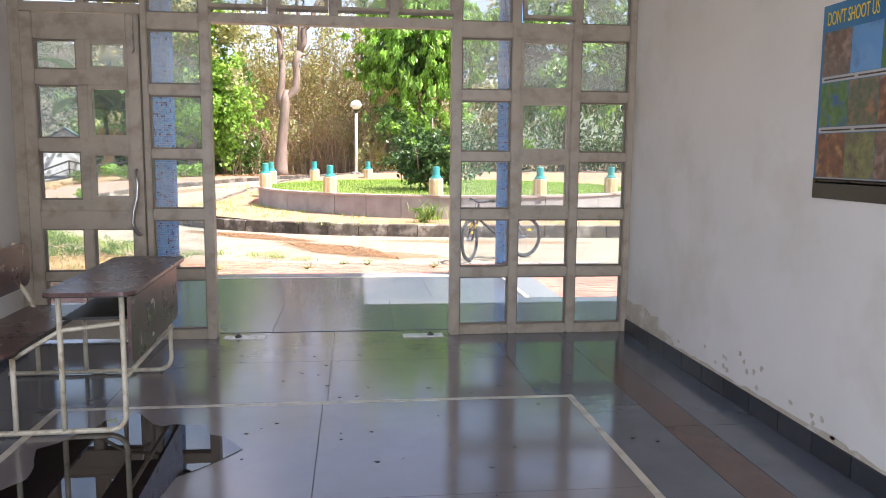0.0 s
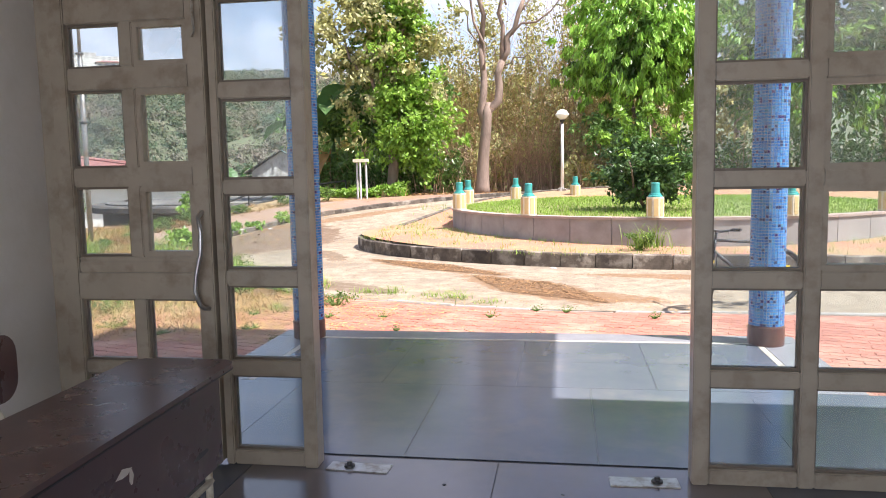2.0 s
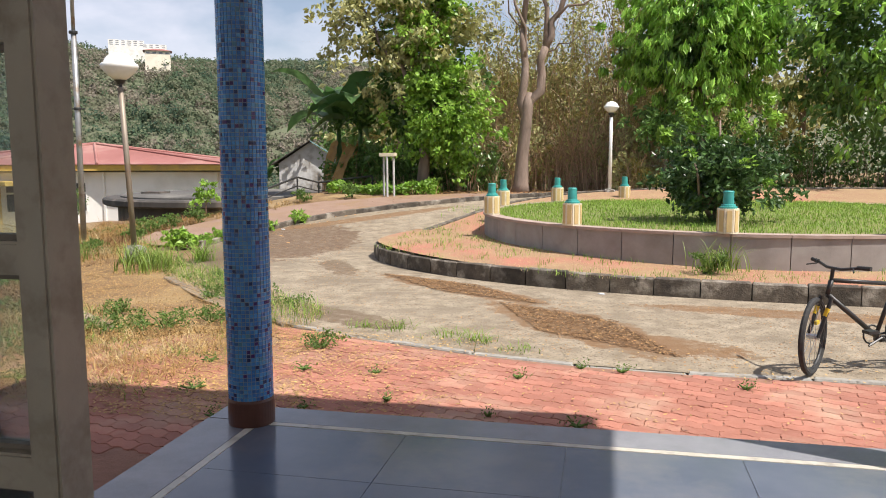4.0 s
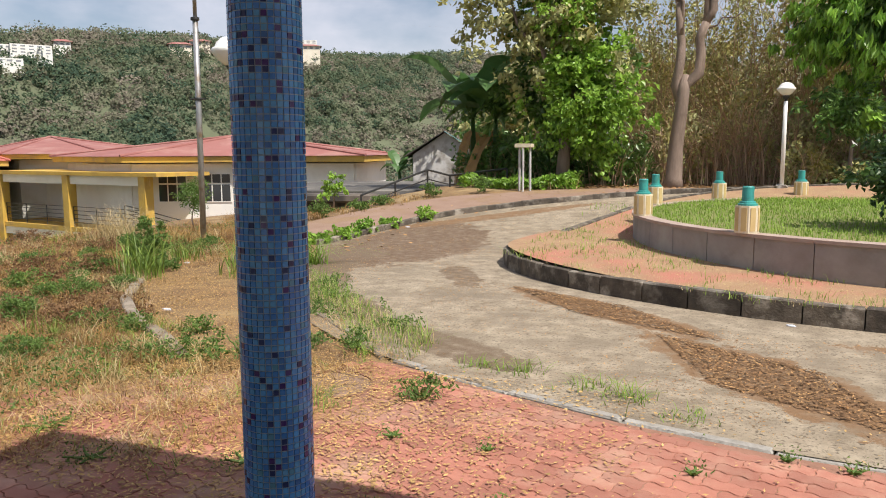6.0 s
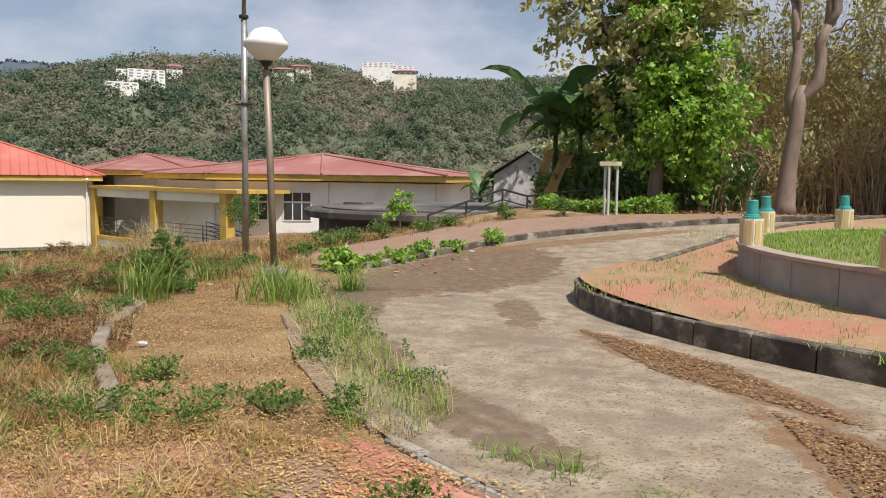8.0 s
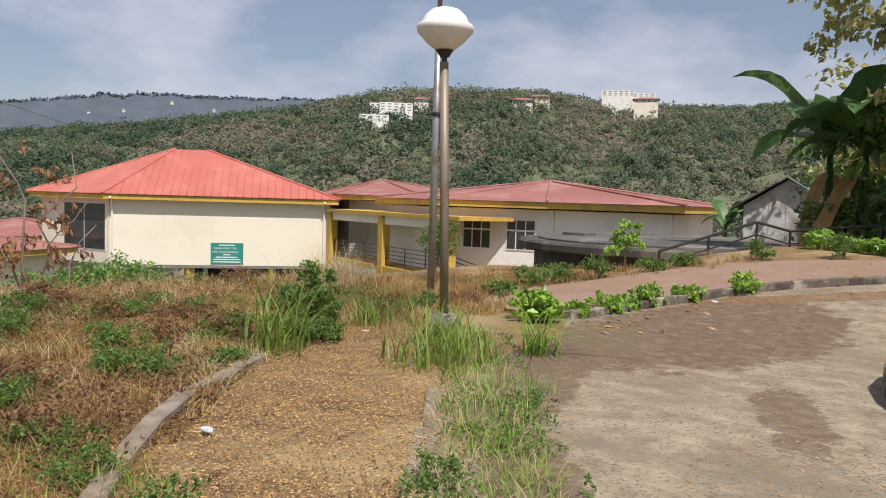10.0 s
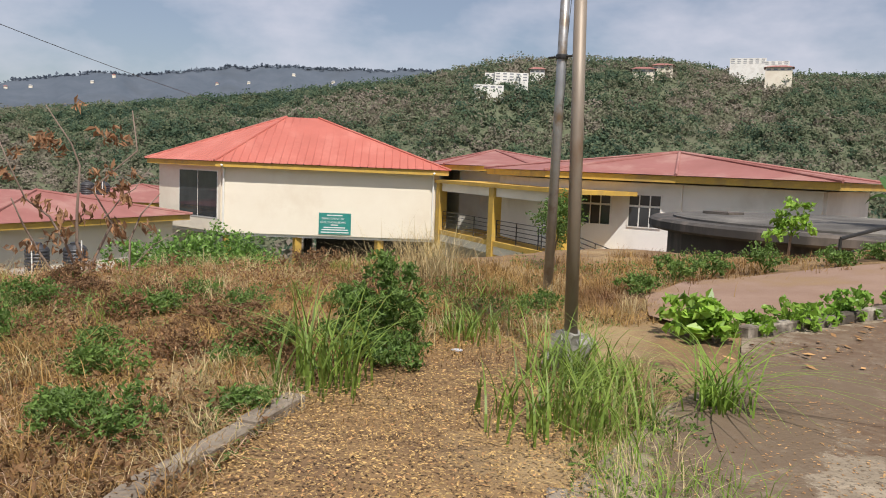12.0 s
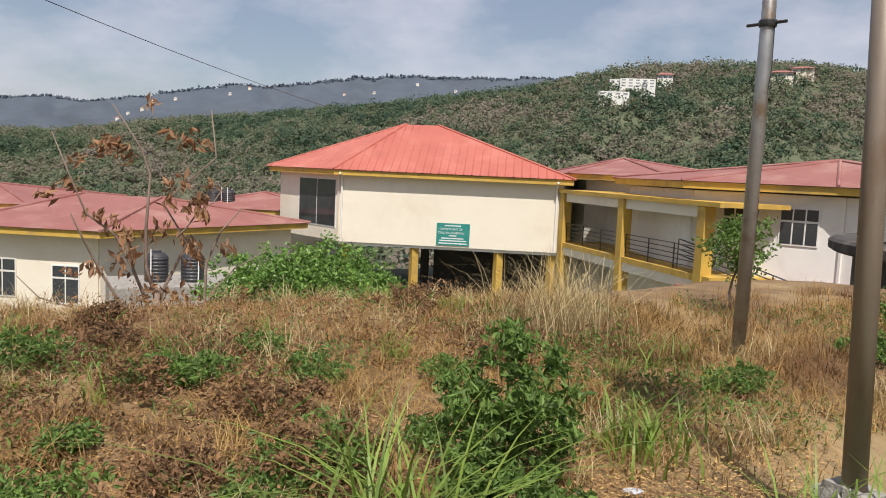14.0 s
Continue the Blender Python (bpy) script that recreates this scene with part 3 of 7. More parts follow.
slabs(1.80, XR, 5.6, YF + 0.12, 1, 1, M["floor_dark"])
for r in ((INSET_L - 0.04, INSET_R + 0.04, INSET_Y - 0.04, INSET_Y - 0.002), (INSET_L - 0.04, INSET_L, YB, INSET_Y - 0.042), (INSET_R, INSET_R + 0.04, YB, INSET_Y - 0.042)):
    part("inlay_strip", box(*r, -0.02, 0.0015), M["strip"], hall_floor, "cream inlaid floor strip")


def wall(name, label, rows, material=None):
    return solo(name, boxes(rows), material or M["wall"], label, "wall", "structure")


wall("wall_east", "off-white plastered wall, stained and peeling near the floor", [(XR, XR + 0.22, YB - 0.2, YF + 0.14, 0.0, HC)])
# Wide openings in the west and back walls are assumed, to let light in.
wall("wall_west", "off-white plastered wall, unseen wide opening behind the desks added for light", [(XL - 0.22, XL, 3.6, YF + 0.14, 0.0, HC), (XL - 0.22, XL, YB - 0.2, 3.6, 0.0, 0.5), (XL - 0.22, XL, YB - 0.2, 3.6, 3.0, HC)])
wall("wall_back", "off-white plastered wall, unseen wide opening added for light", [(XL, XR, YB - 0.2, YB, 3.0, HC), (XL, XL + 0.3, YB - 0.2, YB, 0.0, 3.0), (XR - 0.3, XR, YB - 0.2, YB, 0.0, 3.0)])
wall("wall_front_upper", "off-white wall above the glazed screen", [(XL, XR, YF + 0.0, YF + 0.14, 2.93, HC)])
wall("wall_front_east", "cream outer wall beside the entrance", [(XR + 0.22, 9.0, YF + 0.0, YF + 0.2, -0.2, HC)], M["cream"])
wall("wall_front_west", "cream outer wall beside the entrance", [(-9.0, XL - 0.22, YF + 0.0, YF + 0.2, -0.2, HC)], M["cream"])
solo("ceiling", boxes([(-9.0, 9.0, 5.9, 6.87, HC, HC + 0.52), (XL - 0.5, 9.0, YB - 0.2, 5.9, HC, HC + 0.25)]), M["ceiling"], "white flat slab over hall and eaves", "ceiling", "structure")
solo("canopy", boxes([(-2.27, 2.27, 6.872, 9.6, 3.45, 3.65)]), M["ceiling"], "white concrete porch canopy on round columns", "canopy", "structure")

# patch of bare plaster where the paint has come off, and flakes along the skirting
patch = bmesh.new()
pts = [(6.40, 0.10), (6.40, 0.27), (6.25, 0.26), (6.05, 0.29), (5.88, 0.24), (5.76, 0.26), (5.70, 0.18), (5.52, 0.17), (5.44, 0.11)]
patch.faces.new([patch.verts.new((XR - 0.003, y, z)) for y, z in pts])
part("bare_plaster", patch, M["plaster"], bpy.data.objects["wall_east"], "patch of bare damp plaster")
for k in range(26):
    y, z = RNG.uniform(2.6, 5.4), 0.13 + abs(RNG.normal()) * 0.09
    if k > 18:
        y, z = RNG.uniform(4.2, 4.9), RNG.uniform(0.15, 0.32)
    b = bmesh.new()
    n = 7
    b.faces.new([b.verts.new((XR - 0.003 - 0.0001 * k, y + 0.022 * RNG.uniform(0.4, 1.3) * math.cos(6.283 * q / n), z + 0.018 * RNG.uniform(0.4, 1.3) * math.sin(6.283 * q / n))) for q in range(n)])
    part("paint_flake", b, M["plaster"], bpy.data.objects["wall_east"])
edge = [(YB, 0.115)]
y = YB
while y < YF - 0.05:
    y += RNG.uniform(0.03, 0.16)
    edge.append((min(y, YF - 0.02), 0.112 + RNG.uniform(0.002, 0.03)))
b = bmesh.new()
lo = [b.verts.new((XR - 0.0045, q, 0.10)) for q, _ in edge]
hi = [b.verts.new((XR - 0.0045, q, z)) for q, z in edge]
for i in range(len(edge) - 1):
    b.faces.new((lo[i], lo[i + 1], hi[i + 1], hi[i]))
part("mortar_line", b, M["plaster"], bpy.data.objects["wall_east"], "rough mortar line above the skirting")

for nm, x0, x1 in (("baseboard_east", XR - 0.016, XR - 0.001), ("baseboard_west", XL + 0.001, XL + 0.016)):
    base = thing(nm, "black polished skirting tiles along the wall", "skirting", kind="structure")
    y = YB
    me = None
    while y < YF - 0.05:
        L = min(0.30, YF - 0.01 - y)
        o = part("skirting_tile", box(x0, x1, y + 0.0015, y + L - 0.0015, 0.001, 0.105, 0.002), M["skirt"], base)
        y += 0.30

# ---- electric socket on the west wall ----
sw = thing("wall_socket", "small black electric socket on the plastered wall", "socket", (XL, 5.9, 1.54))
part("socket_plate", box(0.001, 0.022, -0.05, 0.05, -0.05, 0.05, 0.005), M["black"], sw)
part("plug", box(0.0225, 0.06, -0.022, 0.03, -0.03, 0.02, 0.006), M["black"], sw, "black plug")
part("cable_end", tube([(0.05, 0.02, -0.03), (0.045, 0.03, -0.07), (0.012, 0.032, -0.10)], 0.005, 6), M["wall"], sw, "pale cable end")

# ---- glazed entrance screen ----
D0, D1 = YF - 0.05, YF + 0.045
ZBARS = [(0.0, 0.075), (0.465, 0.545), (0.925, 1.005), (1.385, 1.455), (1.850, 1.930), (2.325, 2.445), (2.86, 2.93)]
screen = thing("window_1", "cream-painted timber grid screen with small dusty panes", "glazed screen", kind="structure")


def bar(rows, name, parent, bevel=0.006, label=""):
    return part(name, boxes(rows, bevel), M["frame"], parent, label)


for xa, xb in ((-0.965, -0.895), (0.915, 0.99)):
    bar([(xa, xb, D0 - 0.01, D1 + 0.002, 0.0, 2.93)], "jamb", screen)
for xa, xb in ((-2.30, -2.215), (-1.385, -1.34), (1.385, 1.455), (1.865, 1.935), (2.325, 2.38)):
    bar([(xa, xb, D0, D1, 0.0, 2.93)], "mullion", screen)
for za, zb in ZBARS:
    for xa, xb in ((0.99, 1.385), (1.455, 1.865), (1.935, 2.325), (-1.34, -0.965)):
        bar([(xa, xb, D0 + 0.004, D1 - 0.004, za, zb)], "rail", screen)
bar([(-0.895, 0.915, D0 - 0.008, D1 + 0.008, 2.385, 2.455)], "transom", screen)
bar([(-2.215, -1.385, D0 - 0.004, D1 + 0.004, 2.43, 2.50)], "transom", screen)
bar([(-0.895, 0.915, D0 + 0.004, D1 - 0.004, 2.86, 2.93), (-2.215, -1.385, D0 + 0.004, D1 - 0.004, 2.86, 2.93)], "head_rail", screen)
TOPS = [-0.885 + 1.8 * k / 4 for k in range(5)]
for k in (1, 2, 3):
    bar([(TOPS[k] - 0.035, TOPS[k] + 0.035, D0 + 0.004, D1 - 0.004, 2.455, 2.86)], "mullion", screen)
bar([(-1.835, -1.765, D0 + 0.004, D1 - 0.004, 2.50, 2.86)], "mullion", screen)


def pane(x0, x1, z0, z1, parent, casement=False, material=None, y=YF, tilt=0.0):
    """One pane, in a small frame of its own where it opens."""
    if casement:
        w = 0.028
        hold = part("casement", boxes([(x0, x1, y - 0.035, y + 0.02, z0, z0 + w), (x0, x1, y - 0.035, y + 0.02, z1 - w, z1), (x0, x0 + w, y - 0.035, y + 0.02, z0 + w, z1 - w), (x1 - w, x1, y - 0.035, y + 0.02, z0 + w, z1 - w)], 0.003), M["frame"], parent)
        g = part("pane", box(x0 + w, x1 - w, y - 0.008, y - 0.004, z0 + w, z1 - w), material or M["clear"], hold)
        if tilt:
            h = pose(0, y, z1, tilt) @ pose(0, -y, -z1)
            hold.matrix_world = h
    else:
        b = 0.012
        bead = part("glazing_bead", boxes([(x0, x1, y - 0.02, y + 0.012, z0, z0 + b), (x0, x1, y - 0.02, y + 0.012, z1 - b, z1), (x0, x0 + b, y - 0.02, y + 0.012, z0 + b, z1 - b), (x1 - b, x1, y - 0.02, y + 0.012, z0 + b, z1 - b)]), M["grime"], parent)
        g = part("pane", box(x0 + b, x1 - b, y - 0.004, y, z0 + b, z1 - b), material or M["clear"], bead)
    g.visible_shadow = False
    return g


for j in range(6):
    z0, z1 = ZBARS[j][1], ZBARS[j + 1][0]
    for i, (xa, xb) in enumerate(((0.99, 1.385), (1.455, 1.865), (1.935, 2.325))):
        hazy = M["frosted"] if j >= 4 else M["clear"]
        pane(xa, xb, z0, z1, screen, i == 1 and j in (2, 3, 4, 5), hazy, tilt=(-14 if (i == 1 and j == 5) else 0))
    pane(-1.34, -0.965, z0, z1, screen, False, M["frosted"] if j >= 4 else M["clear"])
for k in range(4):
    a, b2 = TOPS[k] + (0.035 if k else 0.0), TOPS[k + 1] - (0.035 if k < 3 else 0.0)
    pane(a, b2, 2.455, 2.86, screen, True, M["frosted"], tilt=-16)
    part("stay", tube([(a + 0.17, D0 - 0.005, 2.47), (a + 0.20, D0 - 0.02, 2.55), (a + 0.13, D0 - 0.03, 2.58)], 0.006, 6), M["black"], screen, "black iron window stay")
part("stay", tube([(1.63, D0 - 0.005, 2.46), (1.66, D0 - 0.02, 2.52), (1.67, D0 - 0.03, 2.57)], 0.006, 6), M["black"], screen, "black iron window stay")
pane(-2.215, -1.835, 2.50, 2.86, screen, True, M["frosted"], tilt=-12)
pane(-1.765, -1.385, 2.50, 2.86, screen, True, M["frosted"], tilt=-12)

# ---- the closed door leaf ----
leaf = thing("door_1", "cream-painted timber door leaf with small panes, closed", "door", kind="structure")
LX0, LX1, LM = -2.210, -1.392, -1.80
for r in ((LX0, LX0 + 0.085, 0.02, 2.42), (LX1 - 0.085, LX1, 0.02, 2.42)):
    bar([(r[0], r[1], D0 - 0.03, YF - 0.004, r[2], r[3])], "stile", leaf)
for za, zb in ((0.02, 0.20), (0.47, 0.535), (0.86, 0.995), (1.055, 1.075), (1.43, 1.525), (1.91, 2.02), (2.235, 2.42)):
    bar([(LX0 + 0.085, LX1 - 0.085, D0 - (0.034 if zb in (0.995,) else 0.022), YF - 0.008, za, zb)], "door_rail", leaf)
bar([(LX0 + 0.085, LX1 - 0.085, D0 - 0.022, YF - 0.008, 0.995, 1.055)], "door_rail", leaf)
bar([(LM - 0.035, LM + 0.035, D0 - 0.02, YF - 0.01, 0.20, 0.47), (LM - 0.035, LM + 0.035, D0 - 0.02, YF - 0.01, 0.535, 0.86)], "muntin", leaf)
bar([(LM - 0.035, LM + 0.035, D0 - 0.02, YF - 0.01, a, b2) for a, b2 in ((1.075, 1.43), (1.525, 1.91), (2.02, 2.235))], "muntin", leaf)
for za, zb in ((0.20, 0.47), (0.535, 0.86), (1.075, 1.43), (1.525, 1.91), (2.02, 2.235)):
    pane(LX0 + 0.085, LM - 0.035, za, zb, leaf, False, M["frosted"] if za > 1.5 else M["clear"], YF - 0.03)
    pane(LM + 0.035, LX1 - 0.085, za, zb, leaf, za > 1.0, M["frosted"] if za > 1.9 else M["clear"], YF - 0.03)
part("door_handle", tube([(LX1 - 0.045, D0 - 0.03, 1.30), (LX1 - 0.045, D0 - 0.075, 1.275), (LX1 - 0.030, D0 - 0.085, 1.20), (LX1 - 0.036, D0 - 0.085, 1.10), (LX1 - 0.065, D0 - 0.085, 0.99), (LX1 - 0.075, D0 - 0.085, 0.91), (LX1 - 0.055, D0 - 0.08, 0.84), (LX1 - 0.04, D0 - 0.06, 0.82), (LX1 - 0.03, D0 - 0.03, 0.815)], 0.011, 8), M["chrome"], leaf, "curved steel pull handle", smooth=True)
part("bolt", join([tube([(LX1 - 0.035, D0 - 0.045, 2.20), (LX1 - 0.035, D0 - 0.045, 2.40)], 0.007, 6), tube([(LX1 - 0.035, D0 - 0.05, 2.22), (LX1 - 0.02, D0 - 0.065, 2.17), (LX1 - 0.035, D0 - 0.065, 2.14)], 0.006, 6)]), M["steel"], leaf, "worn steel tower bolt")

# ---- floor plates with spring stops ----
for cx, cy, tn, kx in ((-0.69, 6.43, -3, -0.05), (0.70, 6.40, 2, 0.06)):
    pl = thing("floor_plate", "worn steel floor-spring plate set in the floor", "floor plate", (cx, cy, 0.0), tn, "floor plates at the doorway")
    part("plate", box(-0.16, 0.16, -0.055, 0.055, 0.0, 0.006, 0.002), M["steel"], pl)
    part("pivot", (lambda v: ([(x + kx, y, z) for x, y, z in v[0]], v[1]))(lathe([(0.028, 0.006), (0.026, 0.016), (0.014, 0.018), (0.012, 0.032)], 12)), M["black"], pl, "dark pivot stub")

# ---- puddle ----
n, out = 40, []
for k in range(n):
    a = 2 * math.pi * k / n
    r = 1 + 0.16 * math.sin(3 * a + 1) + 0.10 * math.sin(7 * a) + 0.05 * RNG.normal()
    out.append((-0.95 + 0.42 * r * math.cos(a) + 0.10 * math.sin(a), 3.98 + 0.62 * r * math.sin(a)))
solo("puddle", prism(out, 0.0005, 0.0035, bottom=False), M["water"], "still dark puddle on the stone floor", "puddle")
n = 0
bits = []
for k in range(60):
    x, y = RNG.uniform(-0.9, 1.7), RNG.uniform(3.2, 6.3)
    r = RNG.uniform(0.004, 0.013)
    bits.append(prism([(x + r * RNG.uniform(0.5, 1.4) * math.cos(q), y + r * RNG.uniform(0.4, 1.2) * math.sin(q)) for q in np.linspace(0, 6.28, 7)[:-1]], 0.0005, 0.003))
solo("floor_crumbs", join(bits), M["black"], "dark crumbs of dirt scattered on the floor", "dirt", "stuff")

# ---- school desk with bench ----
desk = thing("school_desk", "brown laminate school desk on cream steel tubes with joined bench", "desk", (-1.32, 4.95, 0.0), 1.5)


def rounded(x0, x1, y0, y1, r, n=5):
    pts = []
    for cx, cy, a0 in ((x1 - r, y1 - r, 0), (x0 + r, y1 - r, 90), (x0 + r, y0 + r, 180), (x1 - r, y0 + r, 270)):
        pts += [(cx + r * math.cos(radians(a0 + 90 * k / n)), cy + r * math.sin(radians(a0 + 90 * k / n))) for k in range(n + 1)]
    return pts


top = part("desktop", prism(rounded(-0.05, 0.39, -0.68, 0.68, 0.07), 0.734, 0.752), M["laminate"], desk)
part("edge_band", prism(rounded(-0.052, 0.392, -0.682, 0.682, 0.072), 0.728, 0.7335), M["laminate_edge"], top, "black edge band")
part("front_panel", box(0.325, 0.343, -0.56, 0.60, 0.36, 0.728, 0.002), M["laminate"], desk)
part("shelf", box(0.0, 0.325, -0.52, 0.52, 0.585, 0.60, 0.002), M["laminate_edge"], desk)
for k, (y, z, w, h) in enumerate(((-0.10, 0.60, 0.09, 0.03), (-0.06, 0.575, 0.03, 0.07), (-0.38, 0.45, 0.012, 0.10), (-0.1, 0.41, 0.06, 0.03), (0.42, 0.46, 0.16, 0.022))):
    q = bmesh.new()
    q.faces.new([q.verts.new((0.3446, y + w * 0.5 * math.cos(a) * RNG.uniform(0.6, 1.2), z + h * 0.5 * math.sin(a) * RNG.uniform(0.6, 1.2))) for a in np.linspace(0, 6.28, 8)[:-1]])
    part("scuff", q, M["wall"] if k != 4 else M["laminate_edge"], desk, "pale scuff in the laminate")
part("bench_seat", prism(rounded(-0.58, -0.20, -0.68, 0.62, 0.06), 0.432, 0.450), M["laminate"], desk)
part("edge_band", prism(rounded(-0.582, -0.198, -0.682, 0.622, 0.062), 0.426, 0.4315), M["laminate_edge"], desk, "black edge band")
bp_ = prism(rounded(-0.66, 0.72, 0.57, 0.85, 0.09), -0.615, -0.597)
back = part("backrest", ([(c, a, b2) for a, b2, c in bp_[0]], bp_[1]), M["laminate"], desk)
for yy in (-0.56, 0.56):
    part("leg", tube([(0.0, yy, 0.728), (0.0, yy, 0.02)], 0.0145, 8), M["cream_tube"], desk, smooth=True)
    part("leg", tube([(-0.70, yy, 0.018)] + [(0.22, yy, 0.018)] + [(0.30 + 0.08 * math.sin(a) - 0.08 + 0.0, yy, 0.098 - 0.08 * math.cos(a)) for a in np.linspace(0.15, 1.57, 6)] + [(0.30, yy, 0.728)], 0.0145, 8), M["cream_tube"], desk, smooth=True)
    part("leg", tube([(-0.23, yy, 0.425), (-0.23, yy, 0.02)], 0.0145, 8), M["cream_tube"], desk, smooth=True)
    part("leg", tube([(-0.52, yy, 0.02), (-0.52, yy, 0.43), (-0.56, yy, 0.52), (-0.61, yy, 0.60), (-0.628, yy, 0.86)], 0.0145, 8), M["cream_tube"], desk, smooth=True)
    part("stretcher", tube([(-0.23, yy, 0.40), (0.0, yy, 0.54), (0.30, yy, 0.575)], 0.012, 8), M["cream_tube"], desk, smooth=True)
    for fx in (-0.5, 0.1):
        fv, ff = lathe([(0.012, 0.0), (0.012, 0.006)], 8)
        part("foot", ([(a + fx, b2 + yy, c) for a, b2, c in fv], ff), M["black"], desk)
part("stretcher", tube([(0.31, -0.56, 0.30), (0.31, 0.56, 0.30)], 0.012, 8), M["cream_tube"], desk, smooth=True)

# ---- poster ----
poster = thing("poster", "glossy blue wildlife poster with yellow heading on the wall", "poster", (XR, 3.53, 1.68))
gl = dict(rough=0.25)
P_BLUE = mat("poster_blue", (0.03, 0.17, 0.34), (0.025, 0.13, 0.28), scale=3, **gl)
P_DARK = mat("poster_dark", (0.045, 0.04, 0.035), None, scale=3, **gl)
P_PALE = mat("poster_pale", (0.45, 0.44, 0.42), None, scale=3, **gl)
P_YEL = mat("poster_yellow", (0.80, 0.62, 0.04), None, scale=3, **gl)
PICS = [mat("poster_picture", a, b2, scale=s, detail=6, c3=c, big=s * 0.5, **gl) for a, b2, c, s in (
    ((0.10, 0.07, 0.05), (0.22, 0.14, 0.10), (0.3, 0.2, 0.16), 30), ((0.10, 0.28, 0.55), (0.14, 0.33, 0.6), (0.05, 0.12, 0.3), 9),
    ((0.05, 0.13, 0.04), (0.12, 0.22, 0.07), (0.03, 0.10, 0.3), 26), ((0.08, 0.10, 0.05), (0.18, 0.16, 0.10), (0.3, 0.16, 0.08), 30),
    ((0.10, 0.05, 0.035), (0.26, 0.11, 0.05), (0.4, 0.24, 0.1), 22), ((0.12, 0.13, 0.05), (0.26, 0.25, 0.10), (0.1, 0.08, 0.06), 40))]
part("sheet", box(-0.004, -0.001, -0.44, 0.42, -0.44, 0.46), P_BLUE, poster)
part("foot_band", box(-0.0052, -0.0042, -0.44, 0.42, -0.44, -0.345), P_DARK, poster)
for r in range(3):
    z1 = 0.335 - r * 0.235
    part("strip", box(-0.0052, -0.0042, -0.42, 0.40, z1 - 0.232, z1 - 0.205), P_PALE, poster)
    for c in range(4):
        y1 = 0.40 - c * 0.207
        part("picture", box(-0.0052, -0.0042, y1 - 0.203, y1, z1 - 0.203, z1), PICS[(r * 2 + c) % 6], poster)
    for c in range(3):
        part("caption", box(-0.0062, -0.0054, 0.16 - c * 0.207, 0.38 - c * 0.207 - 0.04 * (c % 2), z1 - 0.223, z1 - 0.216), P_DARK, poster)


def lettering(text, size, m, material, parent, name="lettering", label=""):
    cu = bpy.data.curves.new(name, "FONT")
    cu.body, cu.size, cu.extrude = text, size, 0.0004
    cu.align_x = "LEFT"
    tmp = bpy.data.objects.new(name, cu)
    scene.collection.objects.link(tmp)
    dg = bpy.context.evaluated_depsgraph_get()
    me = bpy.data.meshes.new_from_object(tmp.evaluated_get(dg))
    bpy.data.objects.remove(tmp)
    me.materials.clear()
    me.materials.append(material)
    me.transform(m)
    o = new(name, me)
    o.parent = parent
    return tagged(o, label)


EAST = Matrix(((0, 0, -1, 0), (-1, 0, 0, 0), (0, 1, 0, 0), (0, 0, 0, 1)))
lettering("DON'T SHOOT US", 0.088, Matrix.Translation((-0.0062, 0.385, 0.365)) @ EAST @ Matrix.Diagonal((0.50, 1, 1, 1)), P_YEL, poster, "heading", "yellow printed heading")


# ---- land ----
def span(knots):
    """Grid lines between knots (value, step)."""
    out = []
    for (a, s), (b, _) in zip(knots, knots[1:]):
        k = max(1, int(round((b - a) / s)))
        out += [a + (b - a) * i / k for i in range(k)]
    return out + [knots[-1][0]]


RIDGE = [(-180, 2), (-60, 3), (-20, 5), (0, 6.2), (15, 6.7), (22, 7.1), (26, 6.7), (30, 6.9), (36, 7.3), (40, 7.8), (46, 7.9), (50, 7.7), (55, 6.8), (60, 5.8), (67, 4.8), (72, 4.1), (80, 3.1), (91, 1.5), (110, 0.8), (181, 1)]
BLUE = [(48, 5.5), (52, 6.7), (56, 7.1), (60, 6.9), (64, 6.8), (67, 6.8), (70, 6.5), (73, 6.1), (77, 5.4), (79, 5.5), (82, 4.9), (84, 4.5), (87, 3.9), (89, 3.6), (91, 3.8), (95, 3.3), (105, 3.0), (115, 2.6)]


def ridge(az):
    for (a, e), (b, g) in zip(RIDGE, RIDGE[1:]):
        if a <= az < b:
            return e + (g - e) * (az - a) / (b - a)
    return 2.0


def far_land(x, y):
    """Near lie, then a valley and the long wooded ridge across it."""
    r = math.hypot(x + 5, y - 13)
    z = lie(x, y)
    if r > 95:
        az = math.degrees(math.atan2(-x - 5, y - 13))
        crest = 560.0 + 60 * math.sin(az * 0.09)
        top = crest * math.tan(radians(ridge(az))) + 1.4 - 4.0
        k = smooth01((r - 150) / (crest - 150))
        bump = noise.noise(Vector((x * 0.012, y * 0.012, 0.3))) * 14 + noise.noise(Vector((x * 0.04, y * 0.04, 4.0))) * 5
        spur = 9 * math.sin(az * 0.55 + r * 0.01)
        far = -30 + (top + 30) * k ** 1.25 + (bump + spur) * k * (1 - k) * 2.2
        if r > crest:
            far = top - (r - crest) * 0.25
        w = smooth01((r - 95) / 70)
        z = z * (1 - w) + far * w
    return z


